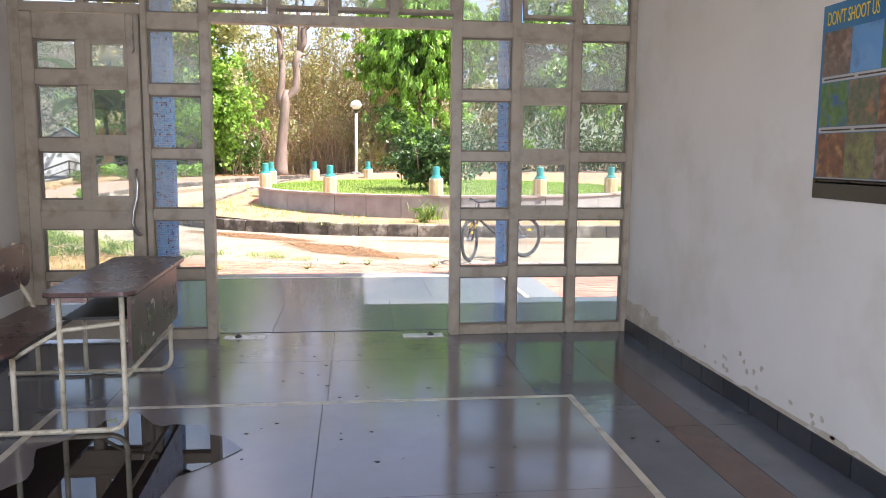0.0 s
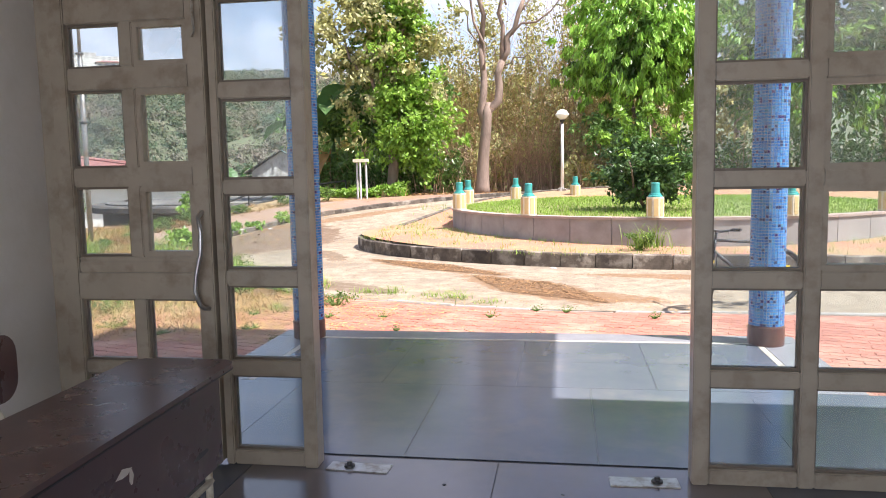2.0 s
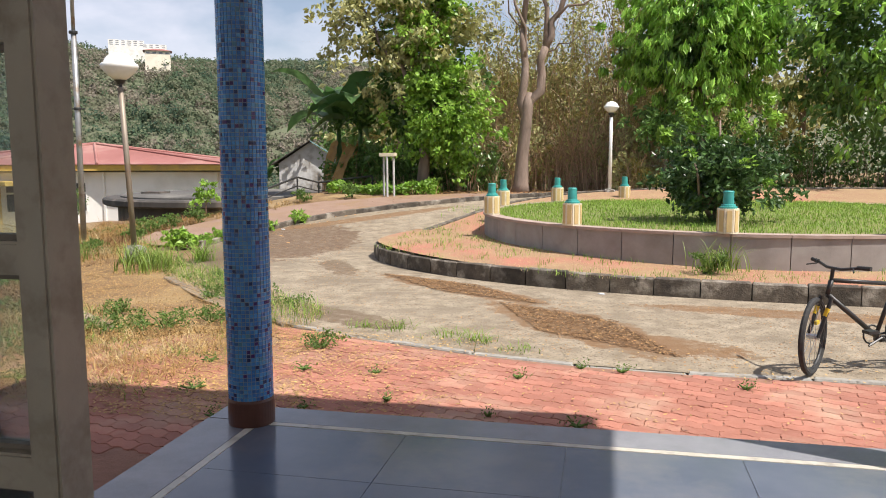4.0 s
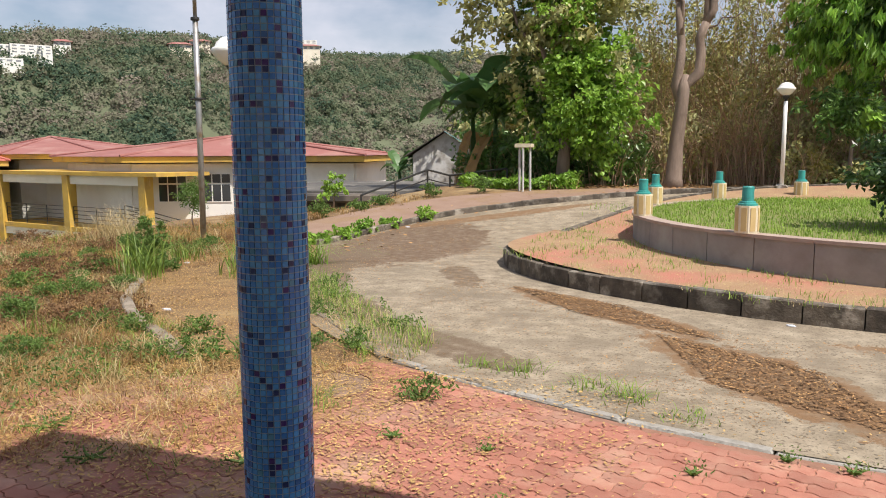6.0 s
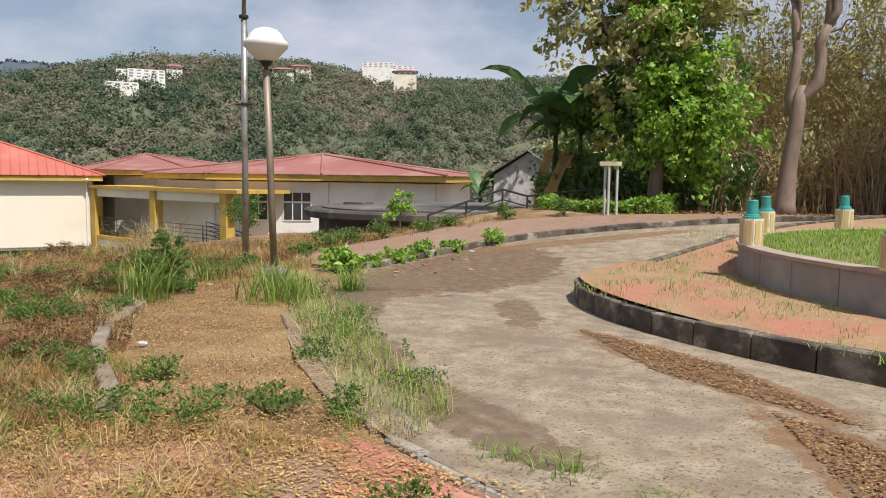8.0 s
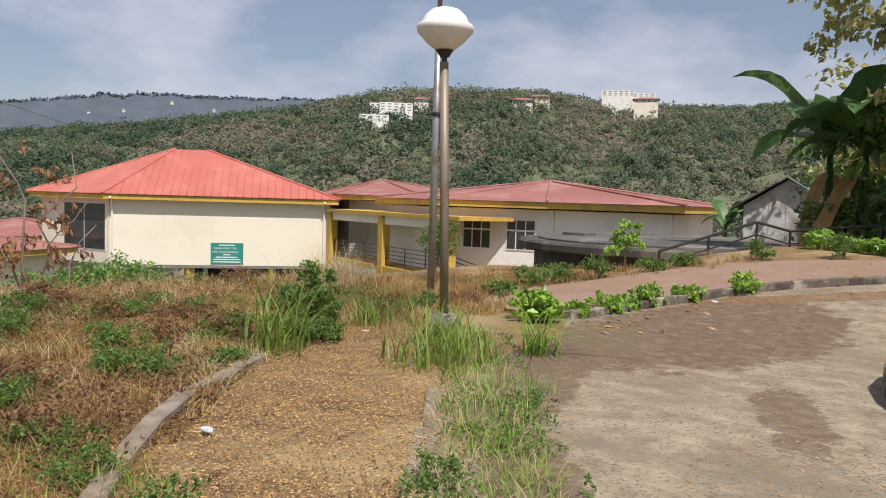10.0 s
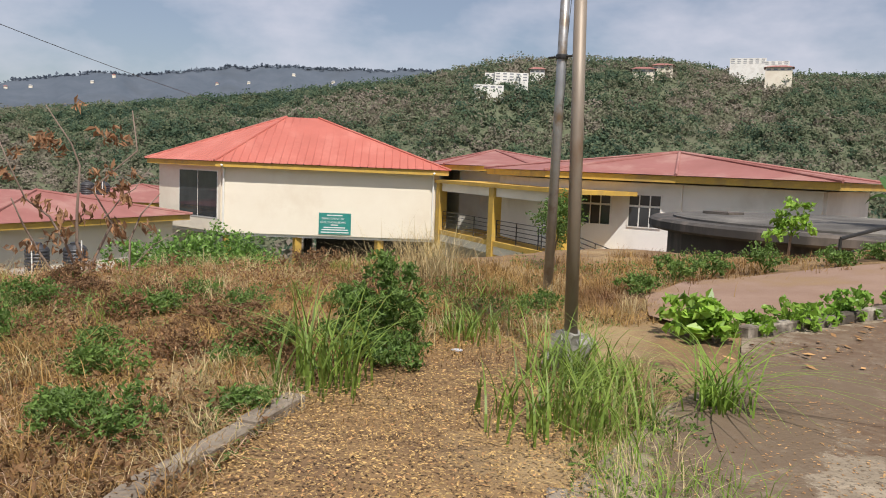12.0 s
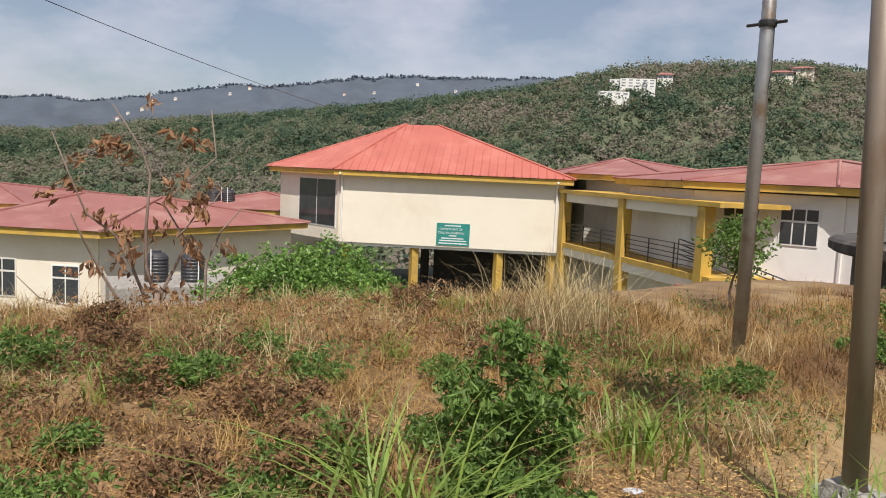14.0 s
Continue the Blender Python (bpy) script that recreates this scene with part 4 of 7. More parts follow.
xs = span([(-1500, 150), (-700, 22), (-80, 8), (-30, 1.2), (-18, 0.5), (8, 1.0), (20, 8), (60, 40), (400, 200), (1500, 200)])
ys = span([(-900, 150), (-60, 12), (0, 2), (10, 0.5), (30, 1.2), (60, 10), (100, 20), (700, 150), (1500, 150)])
verts, faces = [], []
for j, y in enumerate(ys):
    for i, x in enumerate(xs):
        z = far_land(x, y)
        if -18 < x < -4 and 10 < y < 30:
            z += 0.05 * noise.noise(Vector((x * 0.9, y * 0.9, 0))) + 0.02 * noise.noise(Vector((x * 3.1, y * 3.1, 2)))
        if -9.2 < x < 9.2 and y < 10.5:
            z = -0.26
        verts.append((x, y, z - 0.03))
W = len(xs)
for j in range(len(ys) - 1):
    for i in range(W - 1):
        faces.append((j * W + i, j * W + i + 1, (j + 1) * W + i + 1, (j + 1) * W + i))
ground = solo("ground", (verts, faces), M["soil"], "dry bare soil sloping to a wooded valley", "ground", "structure", smooth=True)
# the far ridge, haze blue by its painted colour, with the notched line of its trees
bv, bf = [], []
azs = [48 + 67 * k / 900 for k in range(901)]
for az in azs:
    el = next(e + (g - e) * (az - a) / (b - a) for (a, e), (b, g) in zip(BLUE, BLUE[1:]) if a <= az <= b)
    jag = 0.2 * noise.noise(Vector((az * 0.9, 0, 3)))
    for k in range(9):
        r = 950 + 50 * k
        zz = -10 + (1350 * math.tan(radians(el + jag * (k / 8) ** 5)) + 10) * (k / 8) ** 1.1 + 14 * noise.noise(Vector((az * 0.7, k * 0.8, 9))) * (k < 8)
        bv.append((-5 - r * math.sin(radians(az)), 13 + r * math.cos(radians(az)), zz))
for i in range(900):
    bf += [(i * 9 + k, i * 9 + k + 1, i * 9 + k + 10, i * 9 + k + 9) for k in range(8)]
solo("backdrop", (bv, bf), M["far_ridge"], "wooded ridge in the far distance, blue haze painted in", "ridge", "structure", smooth=True)
pick = RNG.integers(0, 900, 2600)
tier = np.full(2600, 8)
at = np.array(bv)[pick * 9 + tier] + RNG.normal(size=(2600, 3)) * np.array([4, 4, 1.2])
solo("ridge_woods", leaves(at, 6.0, 4.5, 0.0), M["far_ridge"], "tree crowns along the far ridge, blue haze painted in", "woods", "stuff")
for k, (az, tier) in enumerate(((86.9, 5), (86.2, 6), (85.3, 6), (84.6, 7), (83.2, 7), (79.5, 7), (78.2, 7), (66.2, 7), (69.3, 7), (71.5, 7), (63.4, 7))):
    hx, hy, hz = bv[int((az - 48) / 67 * 900) * 9 + tier]
    home = thing("ridge_house", "pale house among trees on the far ridge", "building", (hx, hy, hz - 1.0), az, "far houses on the ridge")
    hw = 5 + (k * 5) % 5
    part("wall", box(-hw / 2, hw / 2, -4, 4, -6, 3.2), M["cream"], home)
    part("roof", ([(-hw / 2 - 0.6, -4.6, 3.21), (hw / 2 + 0.6, -4.6, 3.21), (hw / 2 + 0.6, 4.6, 3.21), (-hw / 2 - 0.6, 4.6, 3.21), (-hw / 4, 0, 4.8), (hw / 4, 0, 4.8)], [(0, 1, 5, 4), (1, 2, 5), (2, 3, 4, 5), (3, 0, 4), (3, 2, 1, 0)]), M["roof_old"] if k % 3 == 0 else M["sheet"], home)
ground.data.materials.append(M["hill"])
for p in ground.data.polygons:
    if p.center.x < -24 or p.center.y > 70 or p.center.length > 70:
        p.material_index = 1


def sheet(name, outline, lift, material, label, category, step=0.8):
    """A paved sheet that follows the land inside an outline."""
    x0, x1 = min(p[0] for p in outline), max(p[0] for p in outline)
    y0, y1 = min(p[1] for p in outline), max(p[1] for p in outline)
    bm = bmesh.new()
    bm.faces.new([bm.verts.new((x, y, 0)) for x, y in outline])
    for k in range(1, int((x1 - x0) / step)):
        bmesh.ops.bisect_plane(bm, geom=bm.verts[:] + bm.edges[:] + bm.faces[:], plane_co=(x0 + k * step, 0, 0), plane_no=(1, 0, 0))
    for k in range(1, int((y1 - y0) / step)):
        bmesh.ops.bisect_plane(bm, geom=bm.verts[:] + bm.edges[:] + bm.faces[:], plane_co=(0, y0 + k * step, 0), plane_no=(0, 1, 0))
    for v in bm.verts:
        v.co.z = lie(v.co.x, v.co.y) + lift
    bmesh.ops.recalc_face_normals(bm, faces=bm.faces)
    if sum(f.normal.z for f in bm.faces) < 0:
        bmesh.ops.reverse_faces(bm, faces=bm.faces)
    return solo(name, bm, material, label, category, "structure", smooth=True)


FRONT = [(16, 11.9), (4, 11.72), (1.9, 11.80), (0.9, 11.79), (0.0, 11.87), (-1.04, 12.10), (-2.0, 12.42), (-3.15, 12.90), (-4.1, 13.45), (-4.9, 14.1), (-5.75, 14.95)]
UPPER = [(-8.35, 20.0), (-8.30, 21.3), (-8.05, 22.3), (-7.5, 23.7), (-6.1, 25.1), (-3.9, 26.6), (-1.2, 28.1), (3, 29.6), (9, 30.5), (18, 30.5)]
road = sheet("road", FRONT + [(-6.6, 16.0), (-7.2, 17.4), (-7.55, 18.8)] + UPPER, 0.004, M["road"], "worn pale concrete drive with brown dirt stains", "road")


pavement = sheet("pavement", [(-8.6, 19.9), (-8.52, 21.3), (-8.25, 22.4), (-7.7, 23.9), (-6.25, 25.35), (-4.0, 26.9), (-1.3, 28.4), (-1.9, 29.3), (-4.8, 28.2), (-8.0, 26.4), (-10.0, 24.2), (-10.9, 22.4), (-10.4, 21.0), (-9.5, 20.0)], 0.012, M["upper_pave"], "raised faded red pavement along the drive", "pavement")


# ---- porch slab ----
porch = thing("porch_floor", "dark polished stone porch floor with cream inlaid line", "floor", kind="structure")
part("porch_base", boxes([(-2.25, 2.25, 7.95, 9.66, -0.30, -0.005), (-8.5, 8.5, YF + 0.15, 7.95, -0.30, -0.005)]), M["slab_edge"], porch, "grey stone step face")
for i in range(4):
    for j in range(2):
        xa, ya = -1.88 + 0.94 * i, 7.952 + 0.69 * j
        part("floor_tile", box(xa + 0.002, xa + 0.938, ya, ya + 0.686, -0.02, 0.0), M["porch_tile"], porch)
for i in range(17):
    xa = -8.5 + i
    part("floor_tile", box(xa + 0.002, xa + 0.998, YF + 0.15, 7.948, -0.02, 0.0), M["porch_tile"], porch)
for r in ((-1.93, 1.93, 9.335, 9.385), (-1.93, -1.882, 7.952, 9.333), (1.882, 1.93, 7.952, 9.333)):
    part("inlay_strip", box(*r, -0.02, 0.0015), M["strip"], porch, "cream inlaid strip")
for r in ((-2.25, 2.25, 9.388, 9.665), (-2.255, -1.933, 7.952, 9.386), (1.933, 2.255, 7.952, 9.386)):
    part("border_slab", box(*r, -0.05, 0.0, 0.004), M["slab_edge"], porch, "grey stone border")


# ---- mosaic columns ----
def column(x, y):
    ob = thing("mosaic_column", "round porch column clad in small blue mosaic tiles", "column", (x, y, 0.0), 0, "porch columns", "structure")
    R, H0, size = 0.137, 0.165, 0.0245
    part("core", lathe([(R - 0.003, 0.0), (R - 0.003, 3.45)], 40), M["grout"], ob, smooth=False)
    part("base_band", lathe([(R + 0.004, 0.0), (R + 0.006, 0.01), (R + 0.006, 0.15), (R + 0.001, H0)], 40), M["base_tile"], ob, "brown stone tile band")
    n = int(2 * math.pi * R / size)
    rows = int((3.45 - H0) / size)
    v, f = [], []
    g = 0.085
    for j in range(rows):
        z0, z1 = H0 + (j + g) * size, H0 + (j + 1 - g) * size
        for i in range(n):
            a0, a1 = 2 * math.pi * (i + g) / n, 2 * math.pi * (i + 1 - g) / n
            r = R + 0.0006 * ((i * 7 + j * 13) % 5) / 5
            o = len(v)
            for a in (a0, a1):
                for z in (z0, z1):
                    v.append((r * math.cos(a), r * math.sin(a), z))
            for a in (a0, a1):
                for z in (z0, z1):
                    v.append(((R - 0.004) * math.cos(a), (R - 0.004) * math.sin(a), z))
            f += [(o, o + 2, o + 3, o + 1), (o, o + 4, o + 6, o + 2), (o + 1, o + 3, o + 7, o + 5), (o, o + 1, o + 5, o + 4), (o + 2, o + 6, o + 7, o + 3)]
    t = part("mosaic", (v, f), M["mosaic"], ob, "small blue glass mosaic tiles")
    tagged(t, kind="stuff")
    return ob


col = column(-1.95, 9.38)
copy_thing(col, pose(1.97, 9.38, 0.0, 0, 0, 40))


# ---- kerbs ----
def kerb_line(name, pts, w, h0, h1, block, material, label, closed=False, stone="kerb_stone"):
    """Kerb stones set end to end along a line; h0, h1 below and above the road."""
    ob = thing(name, label, "kerb", kind="structure")
    P = [Vector((x, y, 0)) for x, y in pts]
    if closed:
        P.append(P[0])
    L = [0.0]
    for a, b in zip(P, P[1:]):
        L.append(L[-1] + (b - a).length)

    def at(s):
        for i in range(len(P) - 1):
            if s <= L[i + 1] or i == len(P) - 2:
                return P[i].lerp(P[i + 1], (s - L[i]) / (L[i + 1] - L[i]))
    s = 0.0
    while s < L[-1] - 0.05:
        e = min(s + block * RNG.uniform(0.94, 1.06), L[-1])
        a, b = at(s + 0.006), at(e - 0.006)
        d = (b - a).normalized()
        nrm = Vector((-d.y, d.x, 0)) * w * 0.5
        za, zb = lie(a.x, a.y), lie(b.x, b.y)
        j = RNG.uniform(-0.012, 0.012)
        c = 0.015
        v = [(*(a - nrm).xy, za - h0), (*(b - nrm).xy, zb - h0), (*(b + nrm).xy, zb - h0), (*(a + nrm).xy, za - h0),
             (*(a - nrm * 0.93).xy, za + h1 + j - c), (*(b - nrm * 0.93).xy, zb + h1 + j - c), (*(b + nrm * 0.93).xy, zb + h1 + j - c), (*(a + nrm * 0.93).xy, za + h1 + j - c),
             (*(a - nrm * 0.7 + d * c).xy, za + h1 + j), (*(b - nrm * 0.7 - d * c).xy, zb + h1 + j), (*(b + nrm * 0.7 - d * c).xy, zb + h1 + j), (*(a + nrm * 0.7 + d * c).xy, za + h1 + j)]
        f = [(3, 2, 1, 0), (8, 9, 10, 11)]
        for q in range(4):
            r = (q + 1) % 4
            f += [(q, r, 4 + r, 4 + q), (4 + q, 4 + r, 8 + r, 8 + q)]
        part(stone, (v, f), material, ob)
        s = e
    return ob


def smooth_line(pts, n=5, closed=False):
    """A rounded line through pts."""
    P = [Vector((x, y)) for x, y in pts]
    N = len(P)
    out = []
    for i in range(N if closed else N - 1):
        p0, p1 = P[i - 1] if (closed or i) else P[0], P[i]
        p2, p3 = P[(i + 1) % N], P[(i + 2) % N] if (closed or i + 2 < N) else P[-1]
        for k in range(n):
            t = k / n
            q = 0.5 * ((2 * p1) + (p2 - p0) * t + (2 * p0 - 5 * p1 + 4 * p2 - p3) * t * t + (3 * p1 - p0 - 3 * p2 + p3) * t ** 3)
            out.append((q.x, q.y))
    return out if closed else out + [tuple(P[-1])]


ISLAND = smooth_line([(12, 15.25), (7, 15.2), (2.84, 15.42), (0.55, 15.75), (-0.96, 16.22), (-2.4, 17.02), (-3.4, 17.9), (-4.05, 19.0), (-4.1, 20.3), (-3.75, 21.8), (-3.3, 23.3), (-2.6, 24.9), (-1.4, 26.3), (0.6, 27.6), (4, 28.4), (12, 28.5)], 4)
kerb_line("kerb_1", ISLAND, 0.16, 0.06, 0.25, 0.62, M["kerb"], "weathered dark concrete kerb round the island")
kerb_line("kerb_2", FRONT[:8], 0.10, 0.06, 0.008, 1.0, M["rubble"], "low flush concrete kerb between paving and drive")
kerb_line("kerb_3", UPPER[:8], 0.14, 0.06, 0.12, 0.9, M["kerb"], "low concrete kerb of the raised pavement")
kerb_line("kerb_4", [(-5.05, 12.3), (-5.75, 12.85), (-6.5, 13.3), (-7.44, 14.02), (-8.0, 14.75), (-8.45, 15.35)], 0.15, 0.06, 0.05, 0.8, M["lime"], "broken limewashed kerb along the path")
kerb_line("kerb_5", [(-3.3, 13.0), (-3.9, 13.55), (-4.69, 14.25), (-5.78, 15.1), (-6.6, 15.9)], 0.12, 0.06, 0.02, 0.6, M["lime"], "broken limewashed kerb along the path")

# island fill
def island_top(x, y):
    return lie(x, y) + 0.215 if y > 21.5 else max(0.02, lie(x, y) + 0.215) + 0.09 * smooth01((y - 15.5) / 3.0)


def fill(name, outline, hfun, material, label, category, step=0.6):
    o = sheet(name, outline, 0.0, material, label, category, step)
    for v in o.data.vertices:
        v.co.z = hfun(v.co.x, v.co.y)
    return o


fill("island_ground", ISLAND, island_top, M["island"], "dry soil strip inside the kerb", "ground")

# ---- round garden ----
GC, GR, GZ = Vector((2.75, 21.75, 0.0)), 5.05, 0.56
garden = thing("garden_wall", "low curved garden wall clad in grey stone with coping", "wall", (GC.x, GC.y, 0.0), kind="structure")
NP = 40


def arc_block(a0, a1, r0, r1, z0, z1, k=2):
    v, f = [], []
    for i in range(k + 1):
        a = a0 + (a1 - a0) * i / k
        for r, z in ((r0, z0), (r1, z0), (r1, z1), (r0, z1)):
            v.append((r * math.cos(a), r * math.sin(a), z))
    for i in range(k):
        for q in range(4):
            r = (q + 1) % 4
            f.append((i * 4 + q, i * 4 + r, i * 4 + 4 + r, i * 4 + 4 + q))
    f += [(3, 2, 1, 0), (k * 4, k * 4 + 1, k * 4 + 2, k * 4 + 3)]
    return v, f


for i in range(NP):
    a0, a1 = 2 * math.pi * i / NP, 2 * math.pi * (i + 1) / NP
    part("cladding_panel", arc_block(a0 + 0.0012, a1 - 0.0012, GR - 0.05, GR + 0.07, -0.1, GZ - 0.045, 3), M["stone"], garden)
    part("coping_stone", arc_block(a0 + 0.0008, a1 - 0.0008, GR - 0.14, GR + 0.10, GZ - 0.044, GZ, 3), M["coping"], garden)
part("wall_core", arc_block(0, 2 * math.pi, GR - 0.12, GR - 0.052, -0.1, GZ - 0.05, 80), M["stone"], garden)
lawn = solo("garden_ground", ([(GC.x, GC.y, GZ + 0.10)] + [(GC.x + (GR - 0.13) * math.cos(6.2832 * k / 60), GC.y + (GR - 0.13) * math.sin(6.2832 * k / 60), GZ - 0.02) for k in range(60)], [(0, 1 + k, 1 + (k + 1) % 60) for k in range(60)]), M["turf"], "soil of the raised round garden", "ground", "structure")


def bollard(x, y, z):
    ob = thing("bollard", "cream fluted concrete bollard with teal cap", "bollard", (x, y, z), 0, "bollards round the garden")
    n = 8
    v, f = prism([(0.155 * math.cos(2 * math.pi * (k + 0.5) / n), 0.155 * math.sin(2 * math.pi * (k + 0.5) / n)) for k in range(n)], 0.0, 0.36)
    part("post", (v, f), M["cream_post"], ob)
    for k in range(n):
        a = 2 * math.pi * (k + 1.0) / n
        r = 0.155 * math.cos(math.pi / n)
        q = [(r * math.cos(a) - s * 0.035 * math.sin(a), r * math.sin(a) + s * 0.035 * math.cos(a)) for s in (-1, 1)]
        o = [(x0 + 0.008 * math.cos(a), y0 + 0.008 * math.sin(a)) for x0, y0 in q]
        part("rib", prism([q[0], o[0], o[1], q[1]], 0.03, 0.335), M["yellow_rib"], ob, "ochre rib")
    part("collar", lathe([(0.125, 0.36), (0.125, 0.385), (0.105, 0.39), (0.10, 0.415), (0.082, 0.42)], 20), M["teal"], ob, "teal collar", smooth=False)
    part("cap", lathe([(0.078, 0.42), (0.074, 0.56), (0.076, 0.60), (0.066, 0.612)], 20), M["teal"], ob, "teal pipe cap")
    return ob


first = bollard(GC.x + GR * math.cos(radians(-99.6)), GC.y + GR * math.sin(radians(-99.6)), GZ)
for k, az in enumerate((-20.4, -46.8, -73.2, -128.0, -161.0, -193.0, -221.0, -245.4, -271.0)):
    a = radians(az)
    copy_thing(first, pose(GC.x + GR * math.cos(a), GC.y + GR * math.sin(a), GZ, 0, 0, 10 * k))


# ---- street lamps ----
def lamp(x, y, z, height, radius, label, lean=0.0, material=None, stump=0.3, size=1.0):
    ob = thing("garden_lamp", label, "street lamp", (x, y, z))
    if stump:
        pb = box(-0.14, 0.14, -0.12, 0.12, -0.05, stump, 0.03)
        bmesh.ops.subdivide_edges(pb, edges=pb.edges, cuts=3, use_grid_fill=True)
        for v in pb.verts:
            v.co += Vector((1, 1, 0.6)) * 0.06 * noise.noise(v.co * 9 + Vector((x, y, 0)))
        part("plinth", pb, M["rubble"], ob, "rough concrete plinth")
    part("pole", tube([(0, 0, stump - 0.01), (lean * 0.5, 0, height * 0.5), (lean, 0, height - 0.52)], [radius, radius * 0.97, radius * 0.94], 14), material or M["pole"], ob, smooth=True)
    h = height - 0.52
    nk = lambda prof: ([(a + lean, b, c + h) for a, b, c in lathe([(r * size, (q - 0.13) * size + 0.13) if q >= 0.13 else (r, q) for r, q in prof], 28)[0]], lathe(prof, 28)[1])
    part("neck", nk([(0.03, -0.02), (0.032, 0.05), (0.055, 0.055), (0.08, 0.10), (0.085, 0.13)]), M["black"], ob, "dark lamp holder")
    part("shade", nk([(0.08, 0.13), (0.16, 0.19), (0.25, 0.29), (0.262, 0.33), (0.245, 0.355), (0.215, 0.37), (0.19, 0.43), (0.13, 0.485), (0.05, 0.51), (0.01, 0.515)]), M["opal"], ob, "white opal bowl shade", smooth=True)
    return ob


lamp(-8.29, 17.61, -0.20, 3.66, 0.052, "brown garden lamp with white bowl shade on plinth", -0.12, M["pole_brown"], 0.28, 1.26)
lamp(0.26, 27.3, 0.56, 2.76, 0.05, "white garden lamp with opal bowl behind the garden", 0.0, M["opal"], 0.25, 0.82)

pole = thing("utility_pole", "thin galvanised pole with clamp rings and loose wire", "pole", (-11.19, 20.05, -0.22))
part("pole_shaft", tube([(0, 0, 0), (0.02, 0, 2.6), (0.03, 0, 4.6)], [0.062, 0.06, 0.056], 12), M["pole"], pole, smooth=True)
part("upper_shaft", tube([(0.03, 0, 4.6), (0.06, 0, 8.2)], [0.04, 0.036], 12), M["pole"], pole, smooth=True)
for z, r in ((2.95, 0.062), (4.58, 0.075)):
    part("clamp", ([(a + 0.025, b, c + z) for a, b, c in lathe([(r + 0.012, 0), (r + 0.016, 0.02), (r + 0.016, 0.05), (r + 0.008, 0.06)], 14)[0]], lathe([(1, 0), (1, 1), (1, 2), (1, 3)], 14)[1]), M["black"], pole, "dark clamp ring")
part("clamp_arm", tube([(-0.16, -0.05, 2.98), (0.2, 0.03, 2.98)], 0.014, 6), M["black"], pole, "short clamp arm")
part("wire", tube([(0.06, 0.03, 4.6), (0.10, 0.05, 3.9), (0.06, 0.04, 3.2), (0.09, 0.02, 2.6), (0.065, 0, 2.2)], 0.004, 5), M["black"], pole, "loose hanging wire")


# ---- buildings across the slope ----
def grown(poly, d):
    """The outline pushed outward by d."""
    n = len(poly)
    area = sum(poly[i][0] * poly[(i + 1) % n][1] - poly[(i + 1) % n][0] * poly[i][1] for i in range(n))
    s = 1 if area > 0 else -1
    out = []
    for i in range(n):
        p, a, b = Vector(poly[i]), Vector(poly[i - 1]), Vector(poly[(i + 1) % n])
        e, f = (p - a).normalized(), (b - p).normalized()
        m = Vector((e.y + f.y, -e.x - f.x)) * s
        m = m.normalized() * min(3.0, 1 / max(0.3, math.cos(0.5 * e.angle(f))))
        out.append((p.x + m.x * d, p.y + m.y * d))
    return out


def hip_roof(eave, z, ridge_pts, ztop):
    verts = [(x, y, z) for x, y in eave] + [(x, y, ztop) for x, y in ridge_pts]
    n = len(eave)
    near = [min(range(len(ridge_pts)), key=lambda k: (ridge_pts[k][0] - x) ** 2 + (ridge_pts[k][1] - y) ** 2) for x, y in eave]
    faces = []
    for i in range(n):
        j = (i + 1) % n
        if near[i] == near[j]:
            faces.append((i, j, n + near[i]))
        else:
            faces.append((i, j, n + near[j], n + near[i]))
    return verts, faces


def ribs(eave, z, ridge_pts, ztop, step=0.55):
    """Raised seams of the roof sheets, running up each slope."""
    out = []
    n = len(eave)
    cx = sum(p[0] for p in ridge_pts) / len(ridge_pts)
    cy = sum(p[1] for p in ridge_pts) / len(ridge_pts)
    for i in range(n):
        a, b = Vector((*eave[i], z)), Vector((*eave[(i + 1) % n], z))
        ra = Vector((*min(ridge_pts, key=lambda p: (p[0] - a.x) ** 2 + (p[1] - a.y) ** 2), ztop))
        rb = Vector((*min(ridge_pts, key=lambda p: (p[0] - b.x) ** 2 + (p[1] - b.y) ** 2), ztop))
        L = (b - a).length
        d = (b - a).normalized()
        up = (ra + rb) / 2 - (a + b) / 2
        up = up - d * up.dot(d)
        hgt = up.length
        up.normalize()
        k = step
        while k < L:
            p = a + d * k
            s0, s1 = (ra - a).dot(d), (rb - a).dot(d)
            lim = 1.0
            if k < s0:
                lim = k / s0
            elif k > s1:
                lim = (L - k) / max(0.01, L - s1)
            q = p + up * hgt * max(0.02, lim * 0.985)
            nrm = d.cross(up).normalized()
            if nrm.z < 0:
                nrm = -nrm
            w = d * 0.05
            o = nrm * 0.045
            v = [p - w, p + o, p + w, q - w, q + o, q + w]
            out.append(([tuple(t) for t in v], [(0, 1, 4, 3), (1, 2, 5, 4)]))
            k += step
    return join(out)


